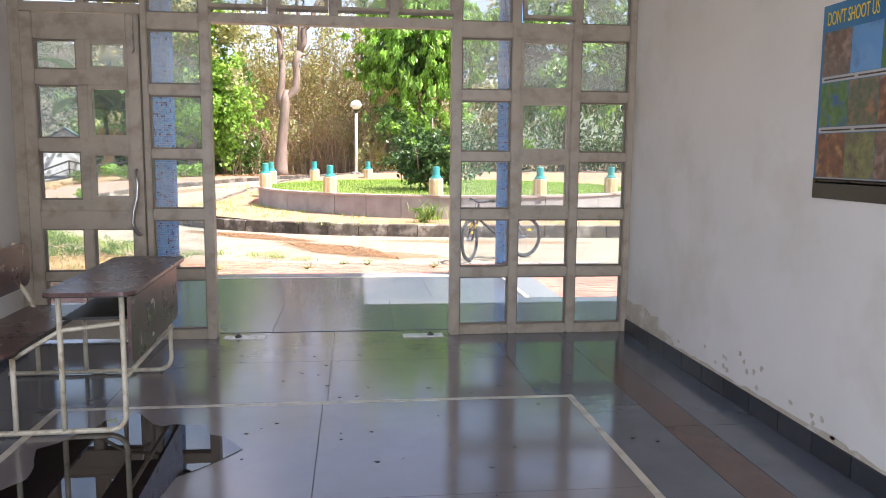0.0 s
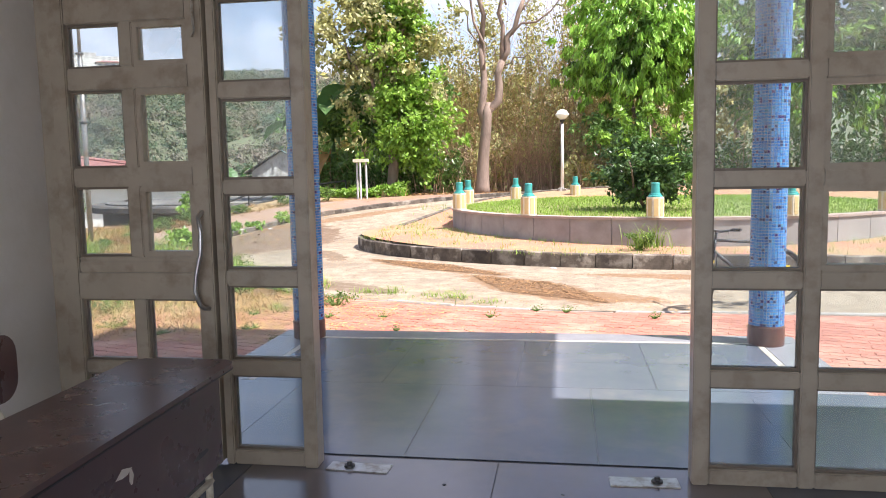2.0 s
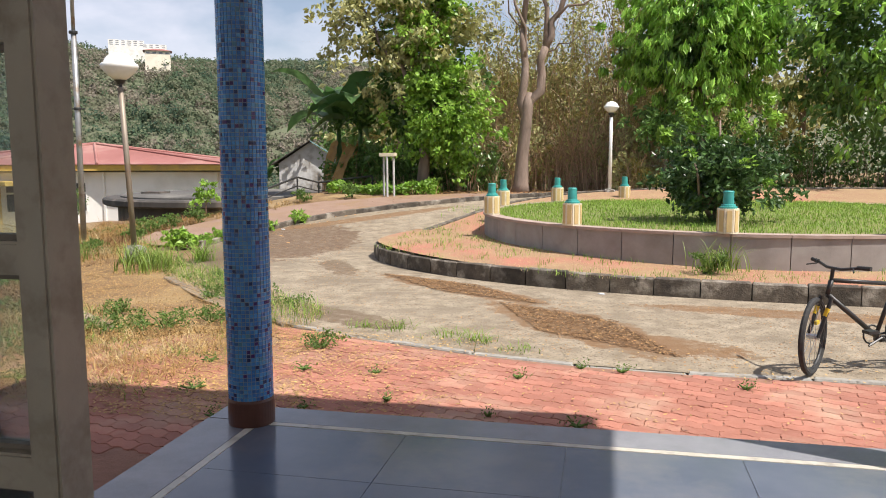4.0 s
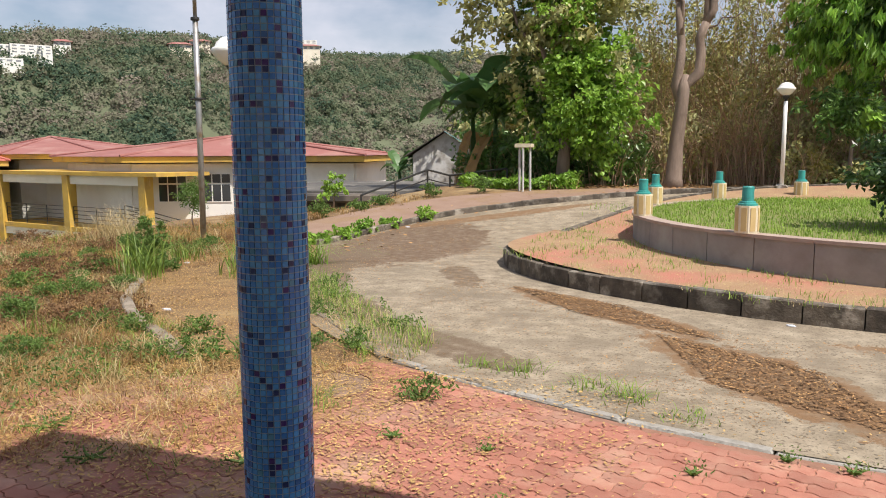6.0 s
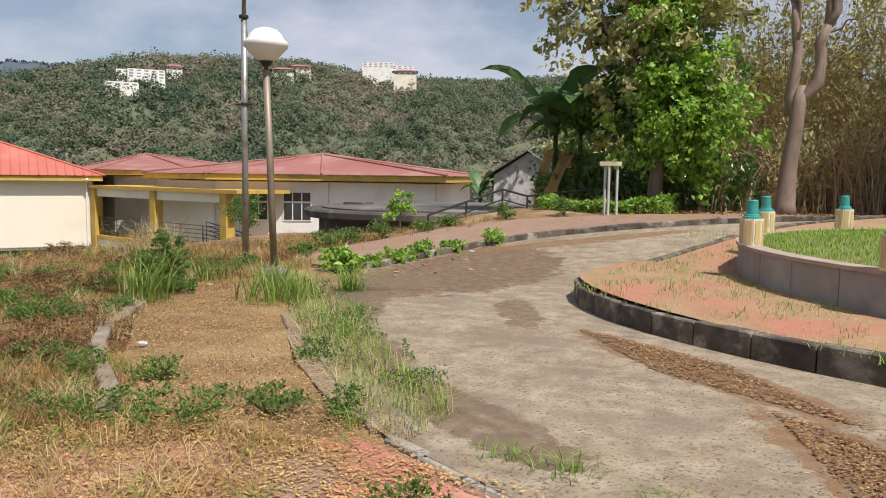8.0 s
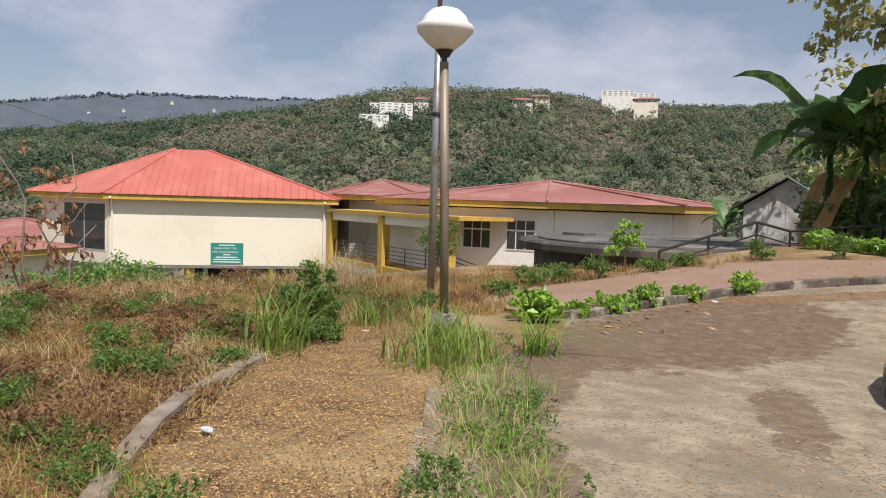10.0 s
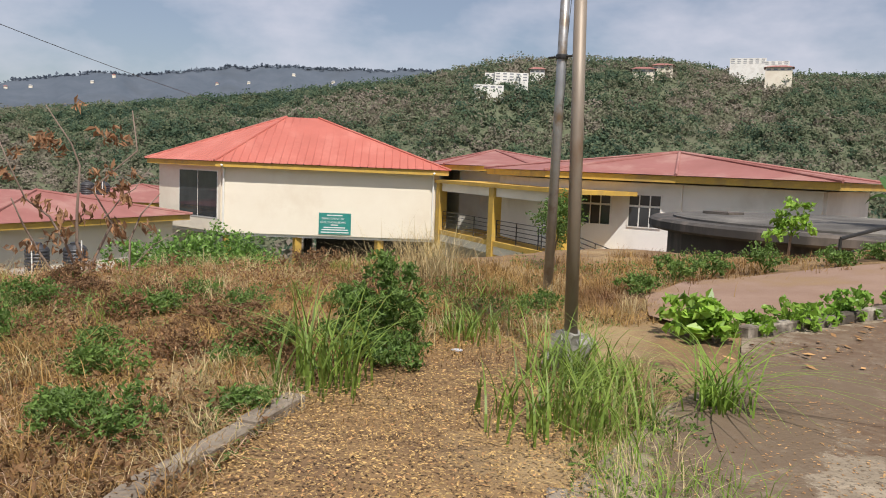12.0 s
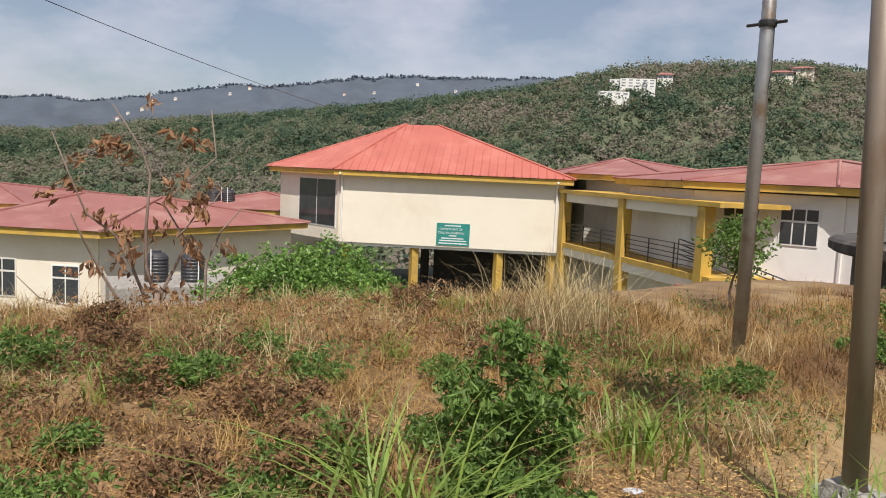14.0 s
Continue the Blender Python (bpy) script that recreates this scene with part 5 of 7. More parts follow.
def building(name, label, poly, z0, z1, ridge_pts, ztop, eave_z, over, wall_mat, roof_mat, seams=False):
    ob = thing(name, label, "building")
    for i in range(len(poly)):
        a, b = Vector(poly[i]), Vector(poly[(i + 1) % len(poly)])
        d = (b - a).normalized()
        nn = Vector((-d.y, d.x)) * 0.12
        part("wall", prism([tuple(a - nn), tuple(b - nn), tuple(b + nn), tuple(a + nn)], z0, z1), wall_mat, ob)
    e = grown(poly, over)
    part("soffit", prism(e, eave_z - 0.12, eave_z - 0.02), M["cream"], ob)
    e2 = grown(poly, over + 0.06)
    part("fascia", prism(e2, eave_z - 0.34, eave_z, True, True), M["ochre"], ob, "ochre painted fascia")
    e3 = grown(poly, over + 0.18)
    r = part("roof", hip_roof(e3, eave_z + 0.03, ridge_pts, ztop), roof_mat, ob, "red hipped sheet roof")
    if seams:
        part("roof_seams", ribs(e3, eave_z + 0.035, ridge_pts, ztop), roof_mat, r)
    ridge_line = [tube([(*e3[i], eave_z + 0.06), (*min(ridge_pts, key=lambda p: (p[0] - e3[i][0]) ** 2 + (p[1] - e3[i][1]) ** 2), ztop + 0.03)], 0.09, 6) for i in range(len(e3))]
    for v in ridge_line:
        part("hip_cap", v, roof_mat, r)
    return ob


def on_wall(a, b, u, w, z0, z1, out, thick, name, material, parent, label="", inset=0.0):
    """A flat piece on the wall a-b: from u, w wide, standing out on its outer side."""
    a, b = Vector(a), Vector(b)
    d = (b - a).normalized()
    n = Vector((d.y, -d.x)) * out
    p, q = a + d * u, a + d * (u + w)
    s, t = n * (0.12 + inset), n * (0.12 + inset + thick)
    return part(name, prism([tuple(p + s), tuple(q + s), tuple(q + t), tuple(p + t)], z0, z1), material, parent, label)


def window(a, b, u, w, z0, z1, parent, cols=3, split=0.38, out=1):
    f = on_wall(a, b, u, w, z0, z1, out, 0.05, "window_frame", M["white"], parent, "white window frame")
    g = 0.07
    cw = (w - g) / cols
    zs = [(z0 + g, z0 + (z1 - z0) * (1 - split) - g * 0.3), (z0 + (z1 - z0) * (1 - split) + g * 1.2, z1 - g)]
    for c in range(cols):
        for za, zb in zs:
            on_wall(a, b, u + g + c * cw, cw - g, za, zb, out, 0.012, "pane", M["window"], f, "dark window pane", 0.05)
    return f


A1, A0, A2 = (-48.9, 44.2), (-56.7, 31.4), (-64.4, 29.3)
hall = building("lecture_building", "cream raised building with red hipped sheet roof and sign", [A0, A1, (-60.5, 52.0), (-71.0, 44.0), A2], -3.75, 0.80, [(-60.2, 37.6), (-58.7, 39.6)], 4.75, 1.15, 0.7, M["cream"], M["roof"], True)
part("floor_slab", prism([A0, A1, (-60.5, 52.0), (-71.0, 44.0), A2], -3.95, -3.76), M["white"], hall)
da = (Vector(A1) - Vector(A0)).normalized()
na = Vector((da.y, -da.x))
# Rear pillars and back wall are coloured dark to paint the undercroft's shade.
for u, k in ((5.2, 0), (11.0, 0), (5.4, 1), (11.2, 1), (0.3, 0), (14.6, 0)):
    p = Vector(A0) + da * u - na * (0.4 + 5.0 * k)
    part("pillar", box(p.x - 0.24, p.x + 0.24, p.y - 0.24, p.y + 0.24, -8.2, -3.96), M["ochre"] if not k else M["dark"], hall, "ochre painted pillar, rear row coloured dark for shade")
part("rear_wall", prism([tuple(Vector(A0) + da * 6 - na * 6), tuple(Vector(A1) - na * 6), tuple(Vector(A1) - na * 6.3), tuple(Vector(A0) + da * 6 - na * 6.3)], -8.2, -3.96), M["dark"], hall, "back wall of the undercroft, shade painted in")
SG = on_wall(A0, A1, 6.75, 2.25, -3.62, -2.12, 1, 0.06, "signboard", M["sign"], hall, "green department signboard with white lettering")
wx = Matrix(((da.x, 0, na.x, 0), (da.y, 0, na.y, 0), (0, 1, 0, 0), (0, 0, 0, 1)))
for txt, size, u, z in (("DEPARTMENT OF", 0.20, 6.95, -2.58), ("CIVIL ENGINEERING", 0.20, 6.85, -2.84)):
    p = Vector(A0) + da * u + na * 0.19
    lettering(txt, size, Matrix.Translation((p.x, p.y, z)) @ wx, M["sign_text"], SG, "lettering", "white painted lettering")
for u, w, z in ((7.3, 1.1, -2.32), (7.6, 0.5, -3.0), (7.1, 1.5, -3.18), (6.95, 1.85, -3.34), (6.9, 1.95, -3.52)):
    on_wall(A0, A1, u, w, z, z + 0.075, 1, 0.07, "text_line", M["sign_text"], SG, "line of small white writing")
# side window band
ls = (Vector(A2) - Vector(A0)).length
GW = on_wall(A2, A0, ls - 5.2, 4.9, -2.85, 0.55, 1, 0.03, "window_frame", M["white"], hall, "white frame of the large side window")
on_wall(A2, A0, ls - 5.1, 2.3, -2.75, 0.45, 1, 0.02, "pane", M["window"], GW, "dark reflecting pane", 0.03)
on_wall(A2, A0, ls - 2.7, 2.3, -2.75, 0.45, 1, 0.02, "pane", M["window"], GW, "dark reflecting pane", 0.03)
for u in (0.15, 14.7):
    p = Vector(A0) + da * u + na * 0.22
    part("downpipe", tube([(p.x, p.y, -3.75), (p.x, p.y, 0.7), (p.x - na.x * 0.0 + na.x * 0.7, p.y + na.y * 0.7, 0.95)], 0.07, 8), M["white"], hall, "white downpipe")

# gallery that links the buildings
g0, g1 = Vector((-48.4, 44.2)), Vector((-32.7, 41.3))
gd = (g1 - g0).normalized()
gn = Vector((-gd.y, gd.x))
gallery = thing("covered_gallery", "ochre and cream covered gallery with dark railing", "gallery")


def along(u0, u1, v0, v1, z0, z1):
    return prism([tuple(g0 + gd * u0 + gn * v0), tuple(g0 + gd * u1 + gn * v0), tuple(g0 + gd * u1 + gn * v1), tuple(g0 + gd * u0 + gn * v1)], z0, z1)


GL = (g1 - g0).length
part("roof_slab", along(-0.4, GL + 1.2, -0.35, 3.4, 0.30, 0.52), M["ochre"], gallery, "ochre edged roof slab")
part("beam", along(0, GL, -0.1, 0.12, -0.25, 0.29), M["cream"], gallery)
part("floor_slab", along(-0.4, GL + 0.6, -0.2, 3.4, -3.25, -2.95), M["ochre"], gallery, "ochre floor edge")
part("apron", along(-0.4, GL + 0.6, -0.14, 0.1, -3.75, -3.26), M["cream"], gallery)
for u in (0.1, 8.0, GL - 0.3):
    part("post", along(u - 0.3, u + 0.3, -0.28, 0.3, -8.0, 0.28), M["ochre"], gallery, "ochre painted post")
for u in (0.4, 8.3):
    L = 7.3
    for z in (-2.7, -2.45, -2.2, -1.95, -1.7):
        part("rail_bar", along(u, u + L, 0.02, 0.06, z, z + 0.04), M["black"], gallery, "dark railing bar")
    for k in range(4):
        part("baluster", along(u + L * k / 3 - 0.02, u + L * k / 3 + 0.03, 0.0, 0.05, -2.95, -1.66), M["black"], gallery, "dark railing post")
    part("back_wall", along(u - 0.4, u + L + 0.4, 3.1, 3.3, -2.94, 0.29), M["white"], gallery)
# Dark panels on the wall paint the unlit inside of doorway and openings.
part("doorway", along(13.0, 14.0, 3.02, 3.09, -2.94, -0.6), M["dark"], gallery, "doorway drawn as a panel of painted shade")
part("undercroft_wall", along(0, GL, 3.2, 3.4, -8.0, -3.3), M["white"], gallery)
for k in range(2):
    part("lower_opening", along(2 + 7.5 * k, 5.5 + 7.5 * k, 3.1, 3.19, -7.0, -4.2), M["dark"], gallery, "opening under the gallery drawn as a panel of painted shade")

C1, C2, C3 = (-35.4, 42.9), (-29.25, 45.85), (-22.3, 46.8)
wing = building("wing_building", "white wing with faded red hipped roof and barred windows", [C1, C2, C3, (-24.5, 55.0), (-41.0, 57.0), (-44.0, 46.0)], -7.5, 1.0, [(-32.2, 49.2)], 2.75, 1.42, 0.75, M["white"], M["roof_old"])
for u in (1.5, 4.15):
    window(C1, C2, u, 1.75, -1.35, 0.42, wing)
on_wall(C1, C2, 0.1, 0.9, -0.2, 0.3, 1, 0.05, "vent_panel", M["sheet"], wing, "grey louvred vent")
on_wall(C2, C3, 0.05, 0.12, -6, 1.0, 1, 0.12, "downpipe", M["white"], wing, "white downpipe")
for k, (u, z) in enumerate(((0.2, -2.3), (0.2, -2.55), (0.2, -2.8), (0.2, -3.05))):
    a, d = Vector(C1), (Vector(C2) - Vector(C1)).normalized()
    n = Vector((d.y, -d.x))
    p, q = a + d * 0.0 + n * 1.6, a + d * 6.5 + n * 1.9
    part("ramp_rail", tube([(p.x, p.y, z + 0.9), (q.x, q.y, z - 0.9)], 0.035, 6), M["black"], wing, "dark sloping ramp rail")
for k in range(5):
    p = a + d * (1.5 * k) + n * 1.7
    zt = -1.4 - 0.42 * k
    part("ramp_post", tube([(p.x, p.y, zt - 1.4), (p.x, p.y, zt)], 0.03, 6), M["black"], wing, "dark ramp rail post")
part("ramp", prism([tuple(a + n * 0.15), tuple(a + d * 8 + n * 0.15), tuple(a + d * 8 + n * 2.1), tuple(a + n * 1.9)], -7.4, -3.6), M["roof_old"], wing, "red ramp surface")

building("rear_building", "rear building with faded red hipped roof", [(-62.0, 53.5), (-50.5, 47.5), (-44.5, 49.0), (-48.0, 60.0), (-59.8, 62.1)], -8.0, 1.2, [(-56.4, 55.3)], 3.05, 1.6, 1.3, M["white"], M["roof_old"])
low = building("low_block", "cream low block with faded red hipped roof", [(-54.8, 27.4), (-64.0, 25.5), (-63.5, 9.0), (-52.0, 10.0), (-48.3, 16.0)], -8.3, -2.75, [(-54.6, 19.6), (-57.5, 15.5)], -0.95, -2.35, 0.9, M["cream"], M["roof_old"])
window((-52.0, 10.0), (-48.3, 16.0), 4.6, 1.5, -6.2, -4.2, low, 2, 0.35)
window((-52.0, 10.0), (-48.3, 16.0), 1.2, 1.5, -6.0, -4.0, low, 2, 0.35)
building("far_block", "cream block with faded red roof behind", [(-60.5, 4.0), (-57.0, 12.0), (-68.0, 17.0), (-72.0, 6.0)], -8.3, -2.0, [(-63.5, 10.5)], -0.7, -1.6, 1.0, M["cream"], M["roof_old"])
building("far_block", "cream block with faded red roof behind the lecture hall", [(-72.0, 24.0), (-66.5, 33.0), (-76.0, 38.0), (-82.0, 28.0)], -9.0, -2.9, [(-74.4, 30.4)], -1.2, -2.4, 1.0, M["cream"], M["roof_old"])


def tank(x, y, z):
    ob = thing("water_tank", "black ribbed plastic water tank", "water tank", (x, y, z), 0, "water tanks on the terrace")
    prof = [(0.52, 0)]
    for k in range(7):
        prof += [(0.52, 0.05 + k * 0.16), (0.545, 0.09 + k * 0.16), (0.545, 0.14 + k * 0.16), (0.52, 0.18 + k * 0.16)]
    prof += [(0.50, 1.20), (0.36, 1.33), (0.22, 1.37)]
    part("tank_body", lathe(prof, 24), M["tank"], ob)
    part("tank_lid", lathe([(0.22, 1.37), (0.22, 1.44), (0.16, 1.46)], 20), M["tank"], ob, "black screw lid")
    part("pipe", tube([(0.62, -0.3, 0), (0.62, -0.3, 1.6)], 0.03, 8), M["white"], ob, "white plastic pipe")
    return ob


terrace = solo("tank_terrace", boxes([(-46.0, -42.0, 16.2, 22.5, -8.2, -4.36)], 0.03), M["rubble"], "grey concrete terrace carrying the tanks", "terrace")
tk = tank(-44.0, 18.3, -4.36)
copy_thing(tk, pose(-43.8, 19.9, -4.36, 0, 0, 40))
copy_thing(tk, pose(-72.5, 25.6, -2.34, 0, 0, 80))
copy_thing(tk, pose(-72.0, 26.7, -2.34, 0, 0, 10))

# round covered cistern with its rail
cist = thing("cistern", "round blackened concrete cistern with overhanging slab", "cistern", (-13.85, 32.25, -4.78))
part("cistern_wall", lathe([(4.1, 0), (4.1, 4.9)], 64), M["stain"], cist, smooth=False)
part("cover_slab", lathe([(4.50, 4.84), (4.60, 4.90), (4.60, 5.06), (4.52, 5.12), (3.3, 5.13)], 72), M["stain"], cist, "blackened concrete cover slab")
part("raised_cover", lathe([(4.0, 5.12), (4.0, 5.17), (3.9, 5.20), (0.4, 5.24)], 64), M["slab_top"], cist, "mossy grey raised cover")
part("hatch", boxes([(-2.9, -2.1, -1.6, -0.9, 5.19, 5.28)], 0.02), M["stain"], cist, "concrete hatch lid")
rail = thing("handrail", "black iron handrail beside the cistern", "handrail", (0, 0, 0))
rp = [(-10.75, 26.3, 0.42), (-9.55, 28.3, 1.10), (-9.0, 28.75, 0.92), (-7.35, 29.3, 1.12)]
for dz, rr in ((0, 0.032), (-0.28, 0.02), (-0.55, 0.02)):
    nm = "top_rail" if not dz else "mid_rail"
    part(nm, tube([(x, y, z + dz) for x, y, z in rp[:2]], rr, 6), M["black"], rail)
    part(nm, tube([(x, y, z + dz) for x, y, z in rp[1:]], rr, 6), M["black"], rail)
for x, y, z in rp + [(-10.15, 27.3, 0.76), (-8.2, 29.02, 1.02)]:
    part("rail_post", tube([(x, y, lie(x, y) - 0.6), (x, y, z)], 0.03, 6), M["black"], rail)

shed = thing("shed", "small grey sheet-metal shed with blue-edged roof", "shed", (-14.2, 41.2, -0.35), 20)
shed.scale = (1.07, 1.07, 1.07)
SW, SD, SE, SA = 1.35, 1.6, 1.75, 2.65
for s in (-1, 1):
    part("gable_wall", ([(-SW, s * SD, 0), (SW, s * SD, 0), (SW, s * SD, SE), (0, s * SD, SA), (-SW, s * SD, SE), (-SW, s * SD * 0.97, 0), (SW, s * SD * 0.97, 0), (SW, s * SD * 0.97, SE), (0, s * SD * 0.97, SA), (-SW, s * SD * 0.97, SE)], [(0, 1, 2, 3, 4), (9, 8, 7, 6, 5), (0, 5, 6, 1), (1, 6, 7, 2), (2, 7, 8, 3), (3, 8, 9, 4), (4, 9, 5, 0)]), M["sheet"], shed)
    part("side_wall", box(s * SW - 0.02, s * SW + 0.02, -SD * 0.97, SD * 0.97, 0, SE), M["sheet"], shed)
    part("roof_sheet", ([(0, -SD - 0.3, SA + 0.05), (0, SD + 0.2, SA + 0.05), (s * (SW + 0.35), SD + 0.2, SE - 0.1), (s * (SW + 0.35), -SD - 0.3, SE - 0.1), (0, -SD - 0.3, SA + 0.09), (0, SD + 0.2, SA + 0.09), (s * (SW + 0.35), SD + 0.2, SE - 0.06), (s * (SW + 0.35), -SD - 0.3, SE - 0.06)], [(0, 1, 2, 3), (7, 6, 5, 4), (0, 4, 5, 1), (1, 5, 6, 2), (2, 6, 7, 3), (3, 7, 4, 0)]), M["blue_sheet"] if s > 0 else M["stain"], shed, "weathered roof sheet")
for k in range(5):
    x = -SW + 2 * SW * (k + 0.5) / 5
    part("cover_strip", box(x - 0.02, x + 0.02, -SD - 0.015, -SD - 0.001, 0, SE + (SA - SE) * (1 - abs(x) / SW) - 0.03), M["sheet"], shed)

stand = thing("meter_stand", "two pale pipe posts carrying a flat box", "stand", (-6.4, 27.9, lie(-6.4, 27.9)))
for x, y in ((-0.14, 0.0), (0.16, 0.06), (0.0, -0.12)):
    part("post", tube([(x, y, -0.05), (x * 0.95, y, 1.18)], 0.035, 8), M["sheet"], stand)
part("box", box(-0.24, 0.24, -0.16, 0.16, 1.18, 1.29, 0.01), M["cream_post"], stand)

# far houses on the ridge
def perch(az, el, r, w, h, d, material, name, label, turn=0.0, floors=2, roofed=False):
    r0 = r
    while r > 220:
        x, y = -5 - r * math.sin(radians(az)), 13 + r * math.cos(radians(az))
        zt = r * math.tan(radians(el)) + 1.4
        if far_land(x, y) + 3.5 < zt - 0.4 * h * r / r0:
            break
        r -= 4
    w, h, d = w * r / r0, 0.55 * h * r / r0, d * r / r0
    ob = thing(name, label, "building", (x, y, zt), az + turn, "far houses on the ridge")
    part("wall", box(-w / 2, w / 2, -d / 2, d / 2, min(-h, far_land(x, y) - 3 - zt), 0), material, ob)
    for f in range(floors):
        n = max(3, int(w / 3.2))
        for k in range(n):
            xx = -w / 2 + w * (k + 0.5) / n
            zz = -h * (f + 0.75) / floors
            part("window", box(xx - w / n * 0.28, xx + w / n * 0.28, -d / 2 - 0.06, -d / 2 - 0.01, zz, zz + h / floors * 0.42), M["window_far"], ob)
    if roofed:
        part("roof", hip_roof([(-w / 2 - 1, -d / 2 - 1), (w / 2 + 1, -d / 2 - 1), (w / 2 + 1, d / 2 + 1), (-w / 2 - 1, d / 2 + 1)], 0.0, [(-w / 4, 0), (w / 4, 0)], 1.6), M["roof_old"], ob, "red roof")
    return ob


perch(50.3, 7.05, 470, 20, 9, 10, M["white"], "ridge_block", "white block of flats on the wooded ridge", 5, 3)
perch(51.9, 6.15, 455, 17, 4, 9, M["white"], "ridge_block", "low white block on the wooded ridge", 5, 1)
perch(51.6, 7.0, 480, 10, 4, 8, M["white"], "ridge_block", "low white block on the wooded ridge", 0, 1)
perch(48.4, 7.35, 490, 9, 4, 8, M["white"], "ridge_house", "small pale house on the wooded ridge", 0, 1, True)
perch(34.0, 8.2, 500, 20, 6, 10, M["white"], "ridge_block", "white block of flats on the wooded ridge", 0, 3)
perch(32.2, 8.0, 500, 14, 4, 10, M["white"], "ridge_block", "white block of flats on the wooded ridge", 0, 2)
perch(32.0, 7.6, 480, 14, 4, 9, M["cream"], "ridge_house", "cream house with red roof on the ridge", 0, 1, True)
perch(40.9, 7.5, 490, 13, 4, 9, M["cream"], "ridge_house", "cream house with red roof on the ridge", 0, 1, True)
perch(39.6, 7.75, 495, 12, 4, 9, M["cream"], "ridge_house", "cream house with red roof on the ridge", 0, 1, True)

cable = thing("overhead_cable", "thin dark overhead cable sagging across the slope", "cable")
ca, cb = Vector((-3.0, -7.0, 8.6)), Vector((-62.0, 34.2, 5.2))
part("cable_line", tube([tuple(ca.lerp(cb, k / 20) - Vector((0, 0, 0.9 * math.sin(math.pi * k / 20)))) for k in range(21)], 0.014, 5), M["black"], cable)


# ---- trees and plants ----
def tree(name, label, x, y, z, trunk, limbs, crowns, category="tree"):
    """trunk: radii up a line; limbs: (from, to, r0, r1); crowns: (centre, radii, clumps, leaves a clump, length, width, material, droop, shell, clump radius)."""
    ob = thing(name, label, category, (x, y, z))
    if trunk:
        part("trunk", tube(trunk[0], trunk[1], 12), M["bark"], ob, smooth=True)
    for a, b, r0, r1 in limbs:
        p = limb(a, b, 0.16, 5)
        part("limb", tube(p, [r0 + (r1 - r0) * k / 5 for k in range(6)], 7), M["bark"], ob, smooth=True)
    for c, rad, k, per, ln, wd, material, droop, shell, cr in crowns:
        cc = ball(k, rad, shell)
        cc *= (1 + 0.22 * RNG.normal(size=(k, 1)))
        pts = np.repeat(cc, per, 0) + ball(k * per, (cr, cr, cr * 0.8), 0.2) + np.asarray(c)
        out = np.repeat(cc / (np.linalg.norm(cc, axis=1, keepdims=True) + 1e-6), per, 0) * 0.5
        tagged(part("crown", leaves(pts, ln, wd, droop, dirs=out), material, ob), kind="stuff")
    return ob


# bare-limbed tall tree beside the drive
zt = lie(-2.6, 29.8) - 0.05
tree("tall_tree", "tall grey-barked tree with forked bare limbs", -2.55, 29.8, zt,
     ([(0, 0, 0), (0.03, 0, 0.3), (0.06, 0, 1.2), (0.16, 0, 2.1), (0.22, 0, 2.75), (0.27, 0.02, 3.2)], [0.34, 0.24, 0.2, 0.185, 0.17, 0.09]),
     [((0.18, 0, 2.35), (0.02, 0.2, 5.2), 0.15, 0.1), ((0.02, 0.2, 5.2), (-0.2, 0.3, 9.5), 0.1, 0.04), ((0.2, 0, 2.35), (0.75, 0.1, 4.6), 0.165, 0.12), ((0.75, 0.1, 4.6), (1.5, 0.1, 6.6), 0.12, 0.07),
      ((1.5, 0.1, 6.6), (2.2, 0, 9.0), 0.07, 0.02), ((0.75, 0.1, 4.6), (0.9, 0.4, 8.8), 0.09, 0.03), ((0.1, 0.1, 4.3), (-0.5, 0, 8.5), 0.06, 0.02), ((1.1, 0.1, 5.5), (3.2, -0.2, 6.9), 0.05, 0.012),
      ((0.7, 0.1, 4.4), (1.9, -0.3, 4.9), 0.03, 0.008), ((1.3, 0.1, 6.1), (2.7, 0.3, 8.2), 0.04, 0.01), ((0.9, 0.2, 6.5), (0.3, 0.3, 9), 0.04, 0.012), ((0.0, 0.2, 5.0), (-0.9, 0.5, 6.9), 0.04, 0.01), ((1.9, 0, 7.8), (3.0, 0, 9.0), 0.03, 0.008)],
     [((0.3, 0.2, 8.2), (2.2, 1.5, 1.4), 26, 18, 0.17, 0.09, M["leaf_pale"], 0.3, 0.3, 0.4)])

